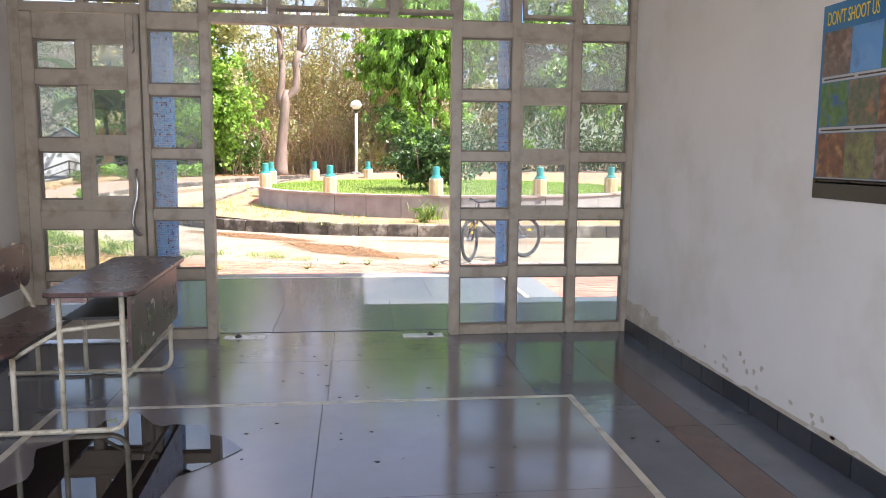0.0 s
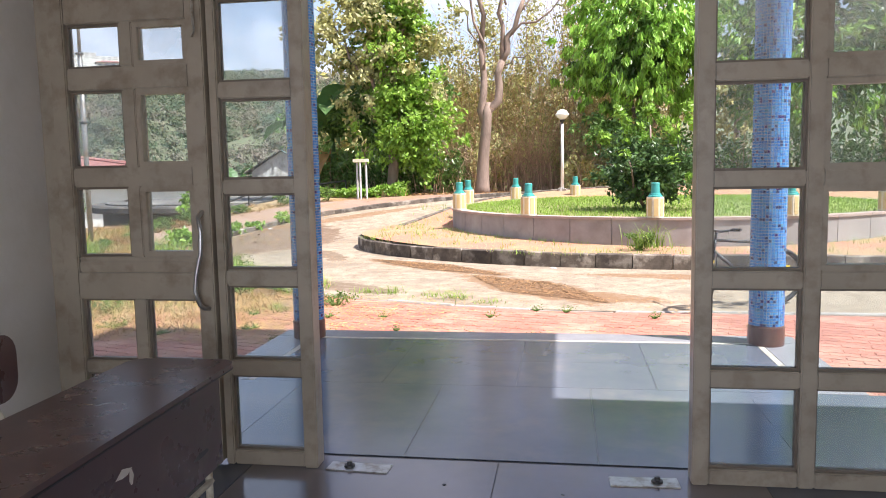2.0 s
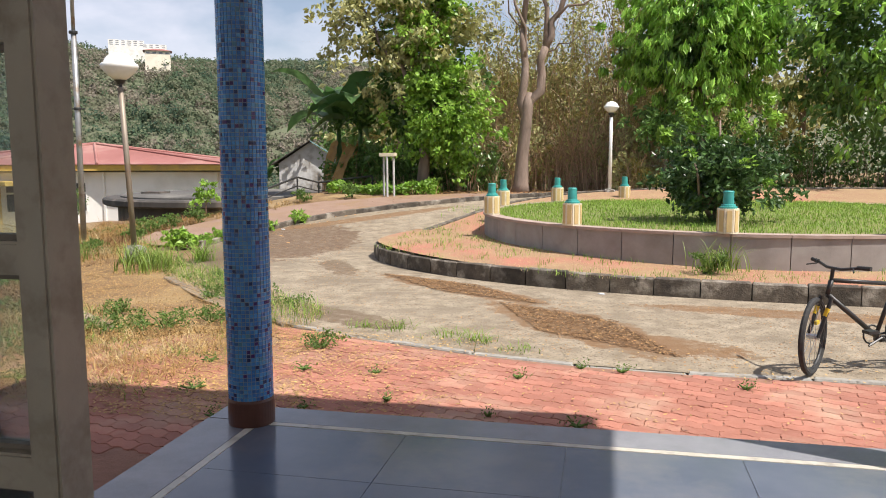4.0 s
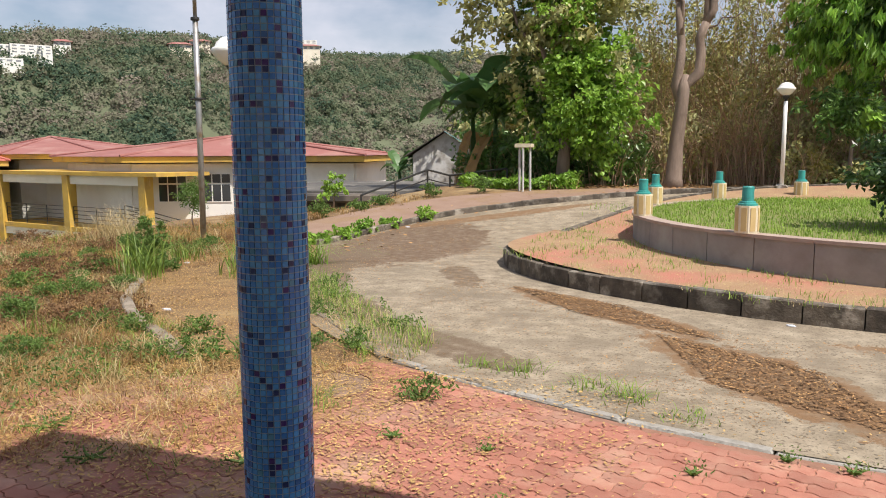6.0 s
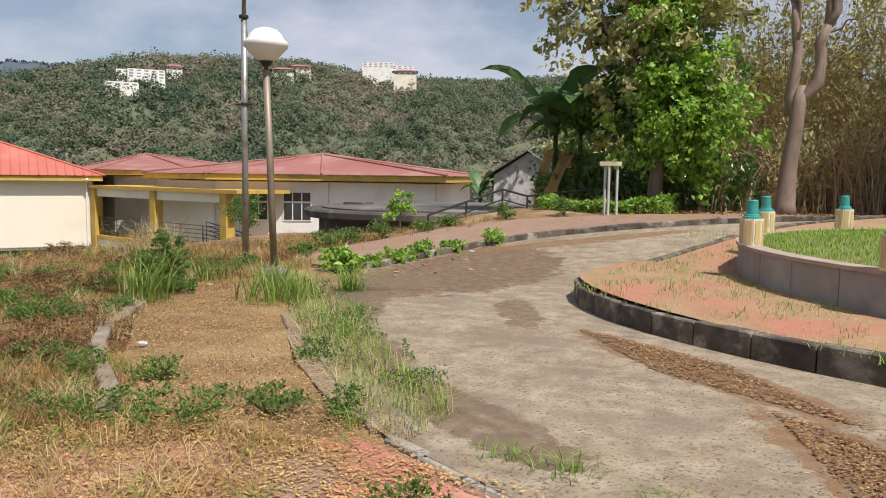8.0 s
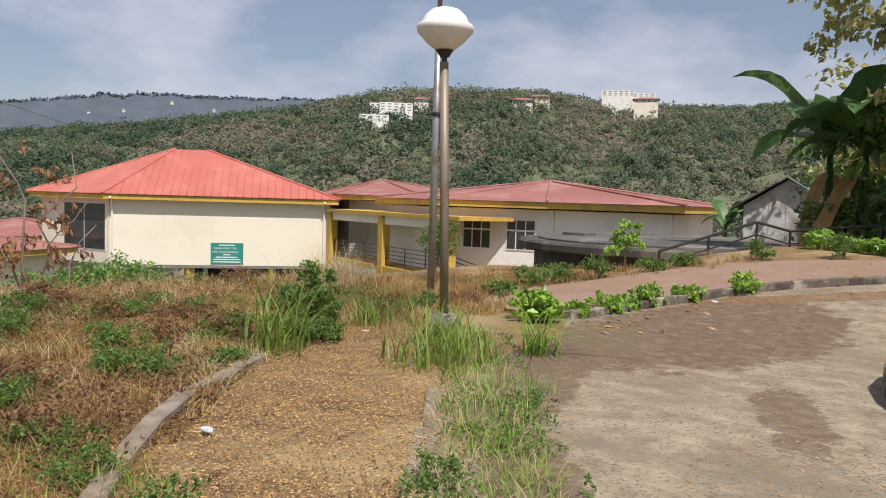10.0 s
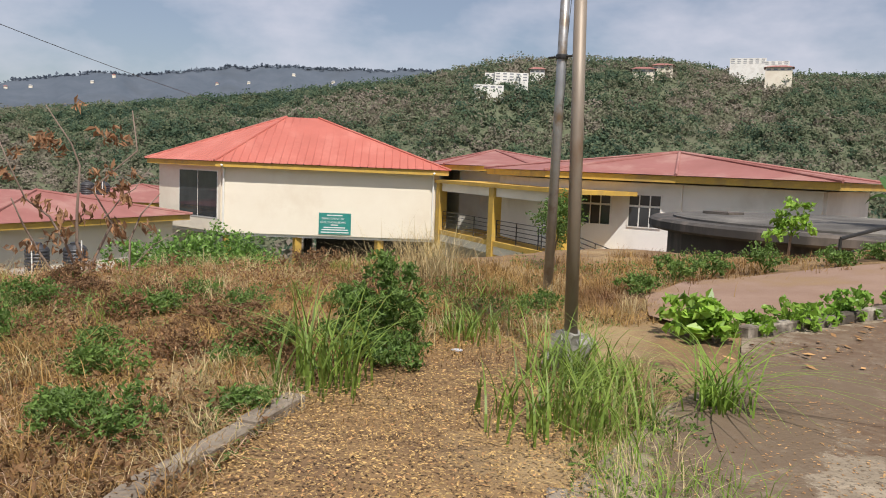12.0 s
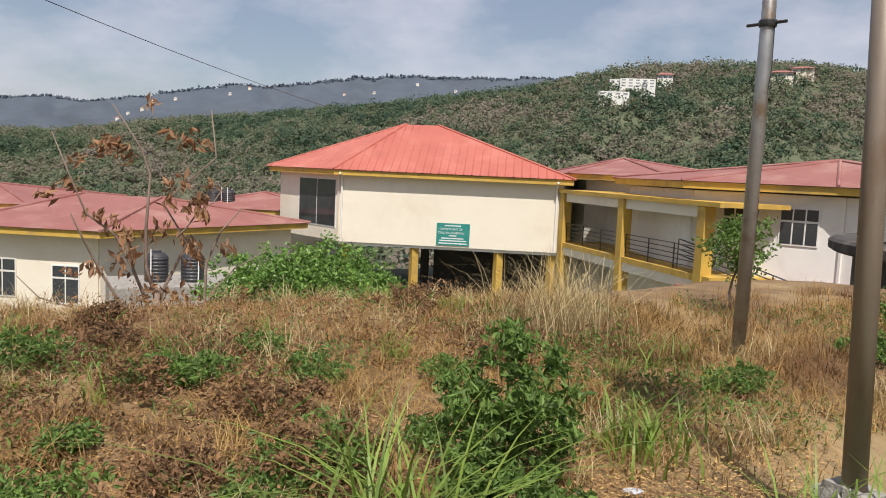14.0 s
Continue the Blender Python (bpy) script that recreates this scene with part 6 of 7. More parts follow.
# leafy tree wrapped in creepers
zt = lie(-5.7, 29.6) - 0.05
tree("creeper_tree", "leafy tree wrapped in bright green creepers", -5.75, 29.6, zt,
     ([(0, 0, 0), (0.1, 0, 1.2), (0.0, 0.1, 2.6), (0.15, 0, 4.5)], [0.22, 0.17, 0.15, 0.1]),
     [((0.1, 0, 2.5), (-1.6, 0, 5.6), 0.1, 0.03), ((0.15, 0, 4.2), (1.0, 0, 8), 0.09, 0.03), ((0.1, 0, 3.2), (-0.6, 0.3, 8.5), 0.09, 0.03), ((-1.6, 0, 5.6), (-3.0, 0, 7), 0.03, 0.01), ((0.1, 0, 1.6), (1.3, 0, 3.6), 0.05, 0.02)],
     [((0.75, -0.2, 2.55), (1.55, 1.0, 2.2), 150, 42, 0.17, 0.12, M["leaf"], 0.35, 0.45, 0.42),
      ((0.2, -0.1, 5.8), (1.7, 1.2, 2.4), 120, 36, 0.17, 0.12, M["leaf"], 0.3, 0.3, 0.42),
      ((-1.0, 0, 5.6), (2.7, 1.3, 2.9), 150, 30, 0.20, 0.13, M["leaf_pale"], 0.55, 0.35, 0.40),
      ((0.6, 0.2, 4.4), (2.4, 1.3, 2.6), 60, 34, 0.21, 0.14, M["leaf_pale"], 0.55, 0.5, 0.42),
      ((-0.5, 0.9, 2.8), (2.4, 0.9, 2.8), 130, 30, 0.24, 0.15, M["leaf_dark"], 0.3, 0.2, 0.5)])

# dense rounded mango tree, and dark trees beside it
zt = lie(4.2, 31)
tree("mango_tree", "dense rounded tree with drooping bright green leaves", 3.0, 31.3, zt,
     ([(0, 0, 0), (0.05, 0, 1.4), (0, 0, 4)], [0.24, 0.2, 0.15]), [((0, 0, 2), (1.4, 0, 4.5), 0.1, 0.04), ((0, 0, 2), (-1.3, 0.2, 4.8), 0.1, 0.04)],
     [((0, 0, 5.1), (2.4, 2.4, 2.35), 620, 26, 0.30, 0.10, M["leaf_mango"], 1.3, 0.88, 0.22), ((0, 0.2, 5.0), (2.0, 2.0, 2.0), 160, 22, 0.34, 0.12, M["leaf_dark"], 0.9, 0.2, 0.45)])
tree("shade_tree", "dark spreading tree behind the garden", 8.6, 30.5, zt,
     ([(0, 0, 0), (0.1, 0, 1.6), (0, 0, 3)], [0.3, 0.24, 0.2]), [((0, 0, 2), (-2.2, 0, 4), 0.12, 0.04), ((0, 0, 2), (2, 0, 5), 0.12, 0.04)],
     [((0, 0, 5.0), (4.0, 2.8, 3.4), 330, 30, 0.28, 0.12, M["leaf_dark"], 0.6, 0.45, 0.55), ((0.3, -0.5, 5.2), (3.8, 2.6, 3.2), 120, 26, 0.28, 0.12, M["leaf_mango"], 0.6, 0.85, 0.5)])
tree("shade_tree", "dark spreading tree behind the garden", 15.5, 31.5, zt, ([(0, 0, 0), (0.1, 0, 3)], [0.3, 0.2]), [],
     [((0, 0, 5.0), (4.4, 2.8, 3.6), 260, 26, 0.30, 0.14, M["leaf_dark"], 0.6, 0.4, 0.6)])
tree("small_tree", "small dark leafy tree beside the lamp", 1.9, 29.6, lie(1.9, 29.6), ([(0, 0, 0), (0.05, 0, 1.6)], [0.07, 0.04]), [((0.05, 0, 1.3), (-0.6, 0, 2.2), 0.03, 0.01)],
     [((0, 0, 2.0), (1.25, 0.9, 0.75), 70, 24, 0.18, 0.09, M["leaf_dark"], 0.4, 0.3, 0.3)])
tree("garden_bush", "large glossy bush with pale new shoots", 1.95, 18.6, GZ + 0.02, None, [((0, 0, 0), (0.5, 0, 1.3), 0.04, 0.015), ((0, 0, 0), (-0.5, 0.1, 1.2), 0.04, 0.015), ((0, 0, 0), (0.1, 0.4, 1.7), 0.04, 0.015), ((0, 0, 0), (-0.4, -0.6, 1.0), 0.04, 0.015)],
     [((0, 0, 0.75), (1.05, 0.9, 0.72), 190, 34, 0.12, 0.06, M["leaf_bush"], 0.2, 0.35, 0.24), ((0, -0.05, 0.95), (1.0, 0.9, 0.75), 9, 24, 0.11, 0.055, M["leaf"], 0.1, 0.9, 0.16)] +
     [((-0.85 + 0.22 * k + 0.06 * (k % 2), -0.1, 1.5 + 0.22 * ((k * 5) % 3)), (0.08, 0.08, 0.26), 5, 18, 0.11, 0.06, M["leaf"], -0.2, 0.0, 0.14) for k in range(9)], "bush")


# thicket of dry stems and yellowing scrub
def thicket(name, label, x0, x1, y0, y1, h, n, material, leafmat, nl):
    ob = thing(name, label, "thicket", kind="stuff")
    p = np.stack([RNG.uniform(x0, x1, n), RNG.uniform(y0, y1, n), np.zeros(n)], 1)
    p[:, 2] = [lie(a, b) for a, b, _ in p]
    tops = lambda q: np.array([0.45 + 1.1 * abs(noise.noise(Vector((a * 0.55, b * 0.4, 5)))) + 0.35 * noise.noise(Vector((a * 2.1, b * 1.5, 8))) for a, b, _ in q])
    part("stems", blades(p, h * tops(p), 0.026, 0.85, 4, 0.55), material, ob)
    q = np.stack([RNG.uniform(x0, x1, nl), RNG.uniform(y0, y1, nl), RNG.uniform(0, 1, nl) ** 0.8 * h], 1)
    q[:, 2] *= tops(q)
    q[:, 2] += [lie(a, b) for a, b, _ in q]
    part("foliage", leaves(q, 0.18, 0.09, 0.3), leafmat, ob)
    return ob


thicket("dry_thicket", "tangle of dry brown stems beside the drive", -3.2, 3.6, 31.2, 34.5, 2.6, 2400, M["twig"], M["leaf_pale"], 5000)
thicket("dry_thicket", "tall dry yellowing scrub behind the drive", -5.0, 5.0, 34.5, 38.0, 8.5, 1500, M["twig"], M["leaf_pale"], 26000)
thicket("dry_thicket", "dark undergrowth below the trees", -9.5, -3.4, 30.0, 32.5, 1.8, 700, M["twig"], M["leaf_dark"], 6000)
thicket("dry_thicket", "dark undergrowth behind the garden", 3.0, 14.0, 32.5, 35.5, 3.0, 500, M["twig"], M["leaf_dark"], 8000)
thicket("dry_thicket", "yellow-green scrub behind the lamp", 0.3, 3.0, 29.2, 30.6, 1.1, 200, M["twig"], M["leaf_pale"], 1500)
thicket("dry_thicket", "low green weeds along the pavement", -8.5, -5.0, 28.2, 29.2, 0.45, 100, M["twig"], M["leaf"], 1500)
for k, (x, y, h) in enumerate(((-9.0, 38, 6.5), (-3.0, 41, 6.5), (2.5, 42, 6.0), (8, 40, 8.0), (14, 39, 9), (20, 36, 9), (-13, 46, 5.5))):
    tree("background_tree", "olive-leaved tree standing behind the scrub", x, y, lie(x, y) - 0.3, ([(0, 0, 0), (0.2, 0, h * 0.6)], [0.2, 0.1]), [],
         [((0, 0, h * 0.58), (3.0, 2.2, h * 0.42), 130, 22, 0.30, 0.17, M["leaf_pale"] if k < 4 else M["leaf_dark"], 0.4, 0.3, 0.7)])


# bananas
def banana(x, y, z, n, length, label, dead=2, seed_turn=0.0):
    ob = thing("banana_plant", label, "banana plant", (x, y, z))
    part("stem", tube([(0, 0, 0), (0.02, 0, length * 0.45), (0.0, 0, length * 0.75)], [0.13, 0.1, 0.06], 10), M["banana"], ob, smooth=True)
    for k in range(n + dead):
        a = seed_turn + 2.4 * k
        old = k >= n
        L = length * RNG.uniform(0.8, 1.1) * (0.8 if old else 1)
        rise = RNG.uniform(0.6, 1.35) if not old else -0.25
        out = RNG.uniform(0.35, 0.75)
        v, f = [], []
        segs = 9
        base = Vector((0, 0, length * (0.68 if not old else 0.6)))
        dirh = Vector((math.cos(a), math.sin(a), 0))
        side = Vector((-math.sin(a), math.cos(a), 0))
        for s in range(segs + 1):
            t = s / segs
            c = base + dirh * (L * out * t) + Vector((0, 0, L * (rise * t - (0.75 if not old else 0.9) * t * t)))
            w = 0.33 * length / 2.4 * math.sin(math.pi * min(1, 0.08 + 0.92 * t)) ** 0.6 * (0.25 if t < 0.12 else 1) * (0.5 if old else 1)
            fold = Vector((0, 0, 0.35 * w))
            j = 1 + 0.16 * math.sin(17 * t + k)
            v += [tuple(c - side * w * j + fold), tuple(c), tuple(c + side * w * j + fold)]
        for s in range(segs):
            f += [(3 * s, 3 * s + 1, 3 * s + 4, 3 * s + 3), (3 * s + 1, 3 * s + 2, 3 * s + 5, 3 * s + 4)]
        part("leaf", (v, f), M["banana_dry"] if old else M["banana"], ob, "withered brown leaf" if old else "")
    return ob


banana(-9.2, 31.3, 0.3, 11, 3.5, "dark green banana plant with withered brown leaves", 3, 0.5)
banana(-8.3, 31.0, 0.3, 8, 3.4, "dark green banana plant with withered brown leaves", 2, 1.6)
banana(-15.2, 41.5, -0.6, 7, 2.3, "pale green banana plant behind the shed", 0, 2.1)
banana(-16.6, 41.0, -0.9, 7, 2.2, "pale green banana plant behind the shed", 0, 0.2)
banana(-18.5, 12.6, -3.0, 7, 2.2, "green banana plant below the field edge", 1, 1.0)

# dead-leaved sapling at the field edge
sap = tree("withered_sapling", "thin sapling with withered red-brown leaves", -17.0, 15.6, lie(-17.0, 15.6) - 1.3,
           ([(0, 0, 0), (0.05, 0, 1.2), (0.0, 0.05, 2.2)], [0.07, 0.05, 0.035]),
           [((0, 0, 0.8), (0.1, -1.0, 3.2), 0.035, 0.01), ((0, 0.05, 1.6), (0.1, 0.7, 4.6), 0.03, 0.008), ((0, 0.05, 2.0), (-0.1, -0.5, 4.6), 0.03, 0.008), ((0, 0, 1.0), (0.2, 1.1, 3.3), 0.03, 0.008), ((0, 0, 1.8), (0.1, -1.2, 4.2), 0.025, 0.006), ((0, 0, 1.3), (0, 1.5, 2.7), 0.02, 0.006), ((0, 0, 1.2), (0, -1.6, 2.4), 0.02, 0.006), ((0, 0.3, 2.9), (0, 1.0, 3.7), 0.014, 0.005)],
           [((0, 0, 3.5), (0.6, 1.3, 1.1), 34, 11, 0.16, 0.06, M["leaf_brown"], 0.9, 0.5, 0.18), ((0, 0, 2.0), (0.5, 1.2, 0.8), 20, 8, 0.14, 0.06, M["leaf_brown"], 0.9, 0.5, 0.2)])
for x, y, r in ((-30.5, 20.0, 1.6), (-31.0, 21.4, 2.0), (-31.5, 22.9, 1.9), (-30.2, 22.2, 1.4), (-31.8, 23.9, 1.2)):
    tree("hedge_shrub", "bright green leafy shrub below the field", x, y, lie(x, y), ([(0, 0, 0), (0, 0, 4.2)], [0.12, 0.06]), [],
         [((0, 0, 4.5 + 0.25 * r), (r * 1.1, r * 1.1, 0.75 * r), 200, 30, 0.15, 0.075, M["hedge"], 0.3, 0.55, 0.34), ((0, 0, 4.4), (r, r, 0.7 * r), 60, 26, 0.18, 0.09, M["leaf_dark"], 0.3, 0.2, 0.4)], "shrub")
# young papaya-like sapling beside the cistern
tree("sapling", "small bright green sapling beside the cistern", -12.2, 27.2, lie(-12.2, 27.2), ([(0, 0, 0), (0.03, 0, 0.6)], [0.03, 0.02]), [], [((0, 0, 0.75), (0.45, 0.45, 0.4), 26, 16, 0.12, 0.07, M["leaf"], 0.4, 0.3, 0.14)], "sapling")
tree("sapling", "leafy green sapling beside the pole", -13.0, 21.9, -0.2, None, [((0, 0, 0), (0, 0, 0.9), 0.02, 0.01)], [((0, 0, 0.85), (0.45, 0.45, 0.5), 60, 30, 0.06, 0.03, M["weed"], 0.3, 0.2, 0.16)], "sapling")


# ---- shrubs and clumps of the field ----
def shrub(name, label, x, y, rad, k, per, ln, wd, material, droop=0.3, z=None, lift=0.5):
    ob = thing(name, label, "shrub", (x, y, lie(x, y) - 0.02 if z is None else z))
    for q in range(5):
        a = 1.3 * q
        part("stem", tube(limb((0, 0, 0), (rad[0] * 0.6 * math.cos(a), rad[1] * 0.6 * math.sin(a), rad[2] * 1.4), 0.1, 4), [0.012, 0.011, 0.009, 0.007, 0.005], 5), M["weed"], ob)
    cc = ball(k, rad, 0.35) + np.array([0, 0, rad[2] * lift * 2])
    cc[:, 2] = np.maximum(cc[:, 2], 0.04)
    pts = np.repeat(cc, per, 0) + ball(k * per, (0.09, 0.09, 0.06), 0.1)
    tagged(part("foliage", leaves(pts, ln, wd, droop), material, ob), kind="stuff")
    return ob


def clump(name, label, x, y, r, n, h, w, material, lean=0.6):
    ob = thing(name, label, "grass clump", (x, y, lie(x, y) - 0.02))
    p = np.zeros((n, 3))
    p[:, :2] = RNG.normal(size=(n, 2)) * r * 0.5
    tagged(part("tuft", blades(p, h, w, lean, 5, 0.35), material, ob), kind="stuff")
    return ob


shrub("fern_shrub", "bushy dark green shrub with feathery leaves", -9.45, 16.55, (0.42, 0.42, 0.42), 120, 34, 0.055, 0.022, M["weed"], 0.2)
shrub("fern_shrub", "low trailing green weed beside the shrub", -9.05, 16.35, (0.4, 0.35, 0.13), 50, 30, 0.05, 0.025, M["weed"], 0.2)
clump("tall_grass", "clump of tall bright green grass", -8.75, 15.65, 0.36, 90, 0.75, 0.020, M["blade"], 0.95)
clump("tall_grass", "clump of tall bright green grass at the lamp plinth", -7.75, 17.25, 0.34, 80, 0.5, 0.018, M["blade"], 1.0)
clump("tall_grass", "clump of tall bright green grass at the lamp plinth", -8.15, 17.3, 0.3, 60, 0.5, 0.018, M["blade"], 1.0)
clump("tall_grass", "low green grass beside the path", -7.3, 16.6, 0.5, 150, 0.42, 0.02, M["blade"], 0.8)
clump("spreading_grass", "flattened pale grass tuft at the drive", -7.05, 17.75, 0.2, 90, 0.6, 0.016, M["grass"], 1.6)
clump("tall_grass", "small green grass tuft in the field", -9.6, 17.6, 0.35, 90, 0.35, 0.02, M["blade"], 0.9)
clump("dry_reeds", "tall pale dry grass with feathery heads", -12.5, 19.0, 0.6, 520, 0.85, 0.008, M["straw"], 0.95)
clump("dry_reeds", "tall pale dry grass beside the pole", -11.9, 19.6, 0.7, 160, 0.4, 0.010, M["grass_dry"], 1.2)
clump("dry_reeds", "brown dry grass below the pole", -10.6, 19.7, 0.8, 160, 0.22, 0.010, M["grass_dry"], 1.2)
clump("dry_reeds", "brown dry weeds at the pavement's end", -11.5, 21.4, 1.2, 220, 0.25, 0.010, M["grass_dry"], 1.3)
clump("dry_reeds", "dry weeds along the pavement", -11.6, 24.5, 1.4, 300, 0.22, 0.010, M["grass_dry"], 1.3)
shrub("broadleaf_plant", "low plant with broad bright green leaves", -8.55, 19.55, (0.42, 0.32, 0.22), 70, 6, 0.13, 0.08, M["leaf"], 0.4)
for k, (x, y) in enumerate(((-8.45, 20.3), (-8.4, 20.9), (-8.35, 21.4), (-8.25, 21.9), (-8.0, 22.6), (-7.55, 23.5))):
    shrub("kerb_weed", "leafy green weed along the kerb", x, y, (0.30, 0.30, 0.13 + 0.05 * (k % 2)), 28, 9, 0.085, 0.055, M["leaf"], 0.3)
shrub("kerb_weed", "bushy weed growing in the kerb", 1.6, 16.2, (0.3, 0.25, 0.2), 20, 14, 0.07, 0.03, M["weed"], 0.2, 0.03)
o = clump("tall_grass", "tuft of green grass before the garden wall", 1.75, 16.25, 0.3, 90, 0.42, 0.016, M["blade"], 0.8)
o.location.z = 0.08
for x, y, r in ((-6.2, 12.95, 0.32), (-5.55, 13.15, 0.28), (-4.6, 12.6, 0.5), (-5.2, 12.25, 0.45), (-4.2, 12.95, 0.32), (-3.75, 13.2, 0.2), (-2.5, 12.0, 0.22), (-4.95, 14.35, 0.28), (-6.85, 13.05, 0.3)):
    shrub("field_weed", "low green weed on the dry path", x, y, (r, r * 0.9, 0.10), int(70 * r), 26, 0.035, 0.017, M["weed"], 0.2)


for k in range(32):
    x, y = RNG.uniform(-14.6, -6.2), RNG.uniform(11.2, 19.4)
    if (x + 5.05) * 0.667 + (y - 12.3) * 0.745 > -0.15 and x > -9.6:
        continue
    r = RNG.uniform(0.16, 0.38)
    shrub("field_weed", "dusty green weed among dry grass", x, y, (r, r, r * 0.42), int(150 * r), 26, 0.042, 0.018, M["weed"], 0.2)
for k in range(22):
    x, y = RNG.uniform(-14.4, -6.4), RNG.uniform(11.2, 19.0)
    if (x + 5.05) * 0.667 + (y - 12.3) * 0.745 > -0.15 and x > -9.6:
        continue
    r = RNG.uniform(0.2, 0.45)
    shrub("dead_weed", "withered red-brown weed among dry grass", x, y, (r, r, r * 0.4), int(110 * r), 24, 0.045, 0.018, M["scrub_brown"], 0.2)


# ---- grass cover, litter ----
def strewn(name, label, n, region, height, width, material, lean=0.8, z=None, keep=None, segs=2):
    x0, x1, y0, y1 = region
    p = np.stack([RNG.uniform(x0, x1, n), RNG.uniform(y0, y1, n), np.zeros(n)], 1)
    if keep:
        p = p[[keep(a, b) for a, b, _ in p]]
    p[:, 2] = [(lie(a, b) - 0.04 if z is None else z(a, b)) for a, b, _ in p]
    ob = solo(name, blades(p, height, width, lean, segs), material, label, "grass", "stuff")
    return ob


def left_of_path(x, y):
    """West of the limewashed kerb."""
    return (x + 5.05) * 0.667 + (y - 12.3) * 0.745 < 0 or x < -9.3


def patchy(s, t, seed=0.0):
    return lambda x, y: noise.noise(Vector((x * s, y * s, seed))) > t


both = lambda f, g: (lambda x, y: f(x, y) and g(x, y))
strewn("dry_field_grass", "matted dry brown grass over the field", 60000, (-15.5, -4.5, 9.9, 21.0), 0.13, 0.008, M["grass_dry"], 2.6, keep=left_of_path)
strewn("dry_field_grass", "taller dry stalks standing in the field", 3000, (-15.5, -7.0, 12.0, 20.0), 0.22, 0.006, M["twig"], 1.9, keep=both(left_of_path, patchy(0.45, 0.0)))
strewn("dry_field_grass", "pale straw stalks in the field", 9000, (-15.0, -6.0, 11.5, 19.5), 0.20, 0.006, M["straw"], 2.0, keep=both(left_of_path, patchy(0.6, 0.12, 3.0)))
strewn("field_weeds", "green weeds among the dry grass", 12000, (-15.0, -5.0, 10.2, 19.5), 0.13, 0.016, M["weed"], 1.3, keep=both(left_of_path, patchy(0.55, 0.18, 7.0)))
strewn("verge_grass", "green and dry grass along the drive", 13000, (-8.2, -3.0, 12.8, 19.5), 0.24, 0.009, M["grass"], 0.9, keep=lambda x, y: abs((x + 3.3) * 0.70 + (y - 13.0) * 0.75 - 0.32) < 0.36 * (0.5 + abs(noise.noise(Vector((x, y, 1)))) * 1.8) and y < 19)
strewn("verge_grass", "dry stalks along the drive", 9000, (-8.2, -3.0, 12.8, 19.5), 0.22, 0.007, M["straw"], 0.9, keep=lambda x, y: abs((x + 3.3) * 0.70 + (y - 13.0) * 0.75 - 0.25) < 0.35 and y < 19)
strewn("path_stubble", "short dry stubble on the path", 15000, (-9.5, -3.0, 11.5, 18.5), 0.05, 0.006, M["grass_dry"], 1.2, keep=lambda x, y: not left_of_path(x, y) and (x + 3.3) * 0.70 + (y - 13.0) * 0.75 < 0.2)
strewn("path_stubble", "dry weeds beyond the path", 5000, (-13.5, -8.5, 17.0, 26.0), 0.16, 0.008, M["grass_dry"], 1.0, keep=lambda x, y: not (-10.7 < x < -8.3 and y > 18.7))
def tufts(name, label, n, per, r, h, w, material, lean, region, keep, segs=3):
    """Many small tufts of blades, each about its own root."""
    x0, x1, y0, y1 = region
    c = np.stack([RNG.uniform(x0, x1, n), RNG.uniform(y0, y1, n), np.zeros(n)], 1)
    c = c[[keep(a, b) for a, b, _ in c]]
    c[:, 2] = [lie(a, b) - 0.03 for a, b, _ in c]
    size = RNG.uniform(0.45, 1.35, len(c))
    p = np.repeat(c, per, 0)
    p[:, :2] += RNG.normal(size=(len(p), 2)) * r * np.repeat(size, per)[:, None]
    return solo(name, blades(p, h * np.repeat(size, per), w, lean, segs, 0.4), material, label, "grass", "stuff")


field = (-15.3, -5.0, 10.4, 20.5)
tufts("dry_tufts", "standing tufts of bleached dry grass in the field", 420, 34, 0.06, 0.26, 0.007, M["straw"], 1.0, field, both(left_of_path, patchy(0.5, -0.05, 51.0)))
tufts("dry_tufts", "standing tufts of golden dry grass in the field", 700, 30, 0.07, 0.20, 0.008, M["grass_dry"], 1.1, field, left_of_path)
tufts("green_tufts", "tufts of coarse green grass in the field", 260, 22, 0.06, 0.24, 0.012, M["blade"], 1.0, field, both(left_of_path, patchy(0.6, 0.12, 20.0)))
tufts("dry_tufts", "dry and golden tufts beyond the path's end", 170, 30, 0.09, 0.22, 0.008, M["grass_dry"], 0.9, (-14.2, -10.9, 17.5, 25.5), lambda x, y: True)


near_paving = lambda x, y: x < -3.3 and not (x > -4.2 and y < 10.2) and y < 12.6
tufts("dry_tufts", "golden dry grass beside the paving", 420, 22, 0.08, 0.13, 0.007, M["grass_dry"], 1.4, (-7.5, -3.3, 10.0, 12.8), near_paving)
tufts("dry_tufts", "bleached dry grass beside the paving", 200, 20, 0.07, 0.15, 0.006, M["straw"], 1.3, (-7.5, -3.3, 10.0, 12.8), near_paving)
tufts("green_tufts", "coarse green tufts beside the paving", 70, 20, 0.06, 0.14, 0.008, M["grass"], 1.2, (-7.0, -3.0, 10.0, 13.2), lambda x, y: x < -2.9)
for k, (x, y) in enumerate(((-10.7, 21.2), (-11.2, 22.6), (-10.6, 23.9), (-9.6, 25.3), (-8.6, 26.5), (-7.4, 27.4), (-9.9, 24.7), (-11.0, 23.2))):
    shrub("pavement_weed", "leafy green weed at the pavement's edge", x, y, (0.35, 0.35, 0.14 + 0.06 * (k % 3)), 40, 16, 0.06, 0.03, M["weed"], 0.2)
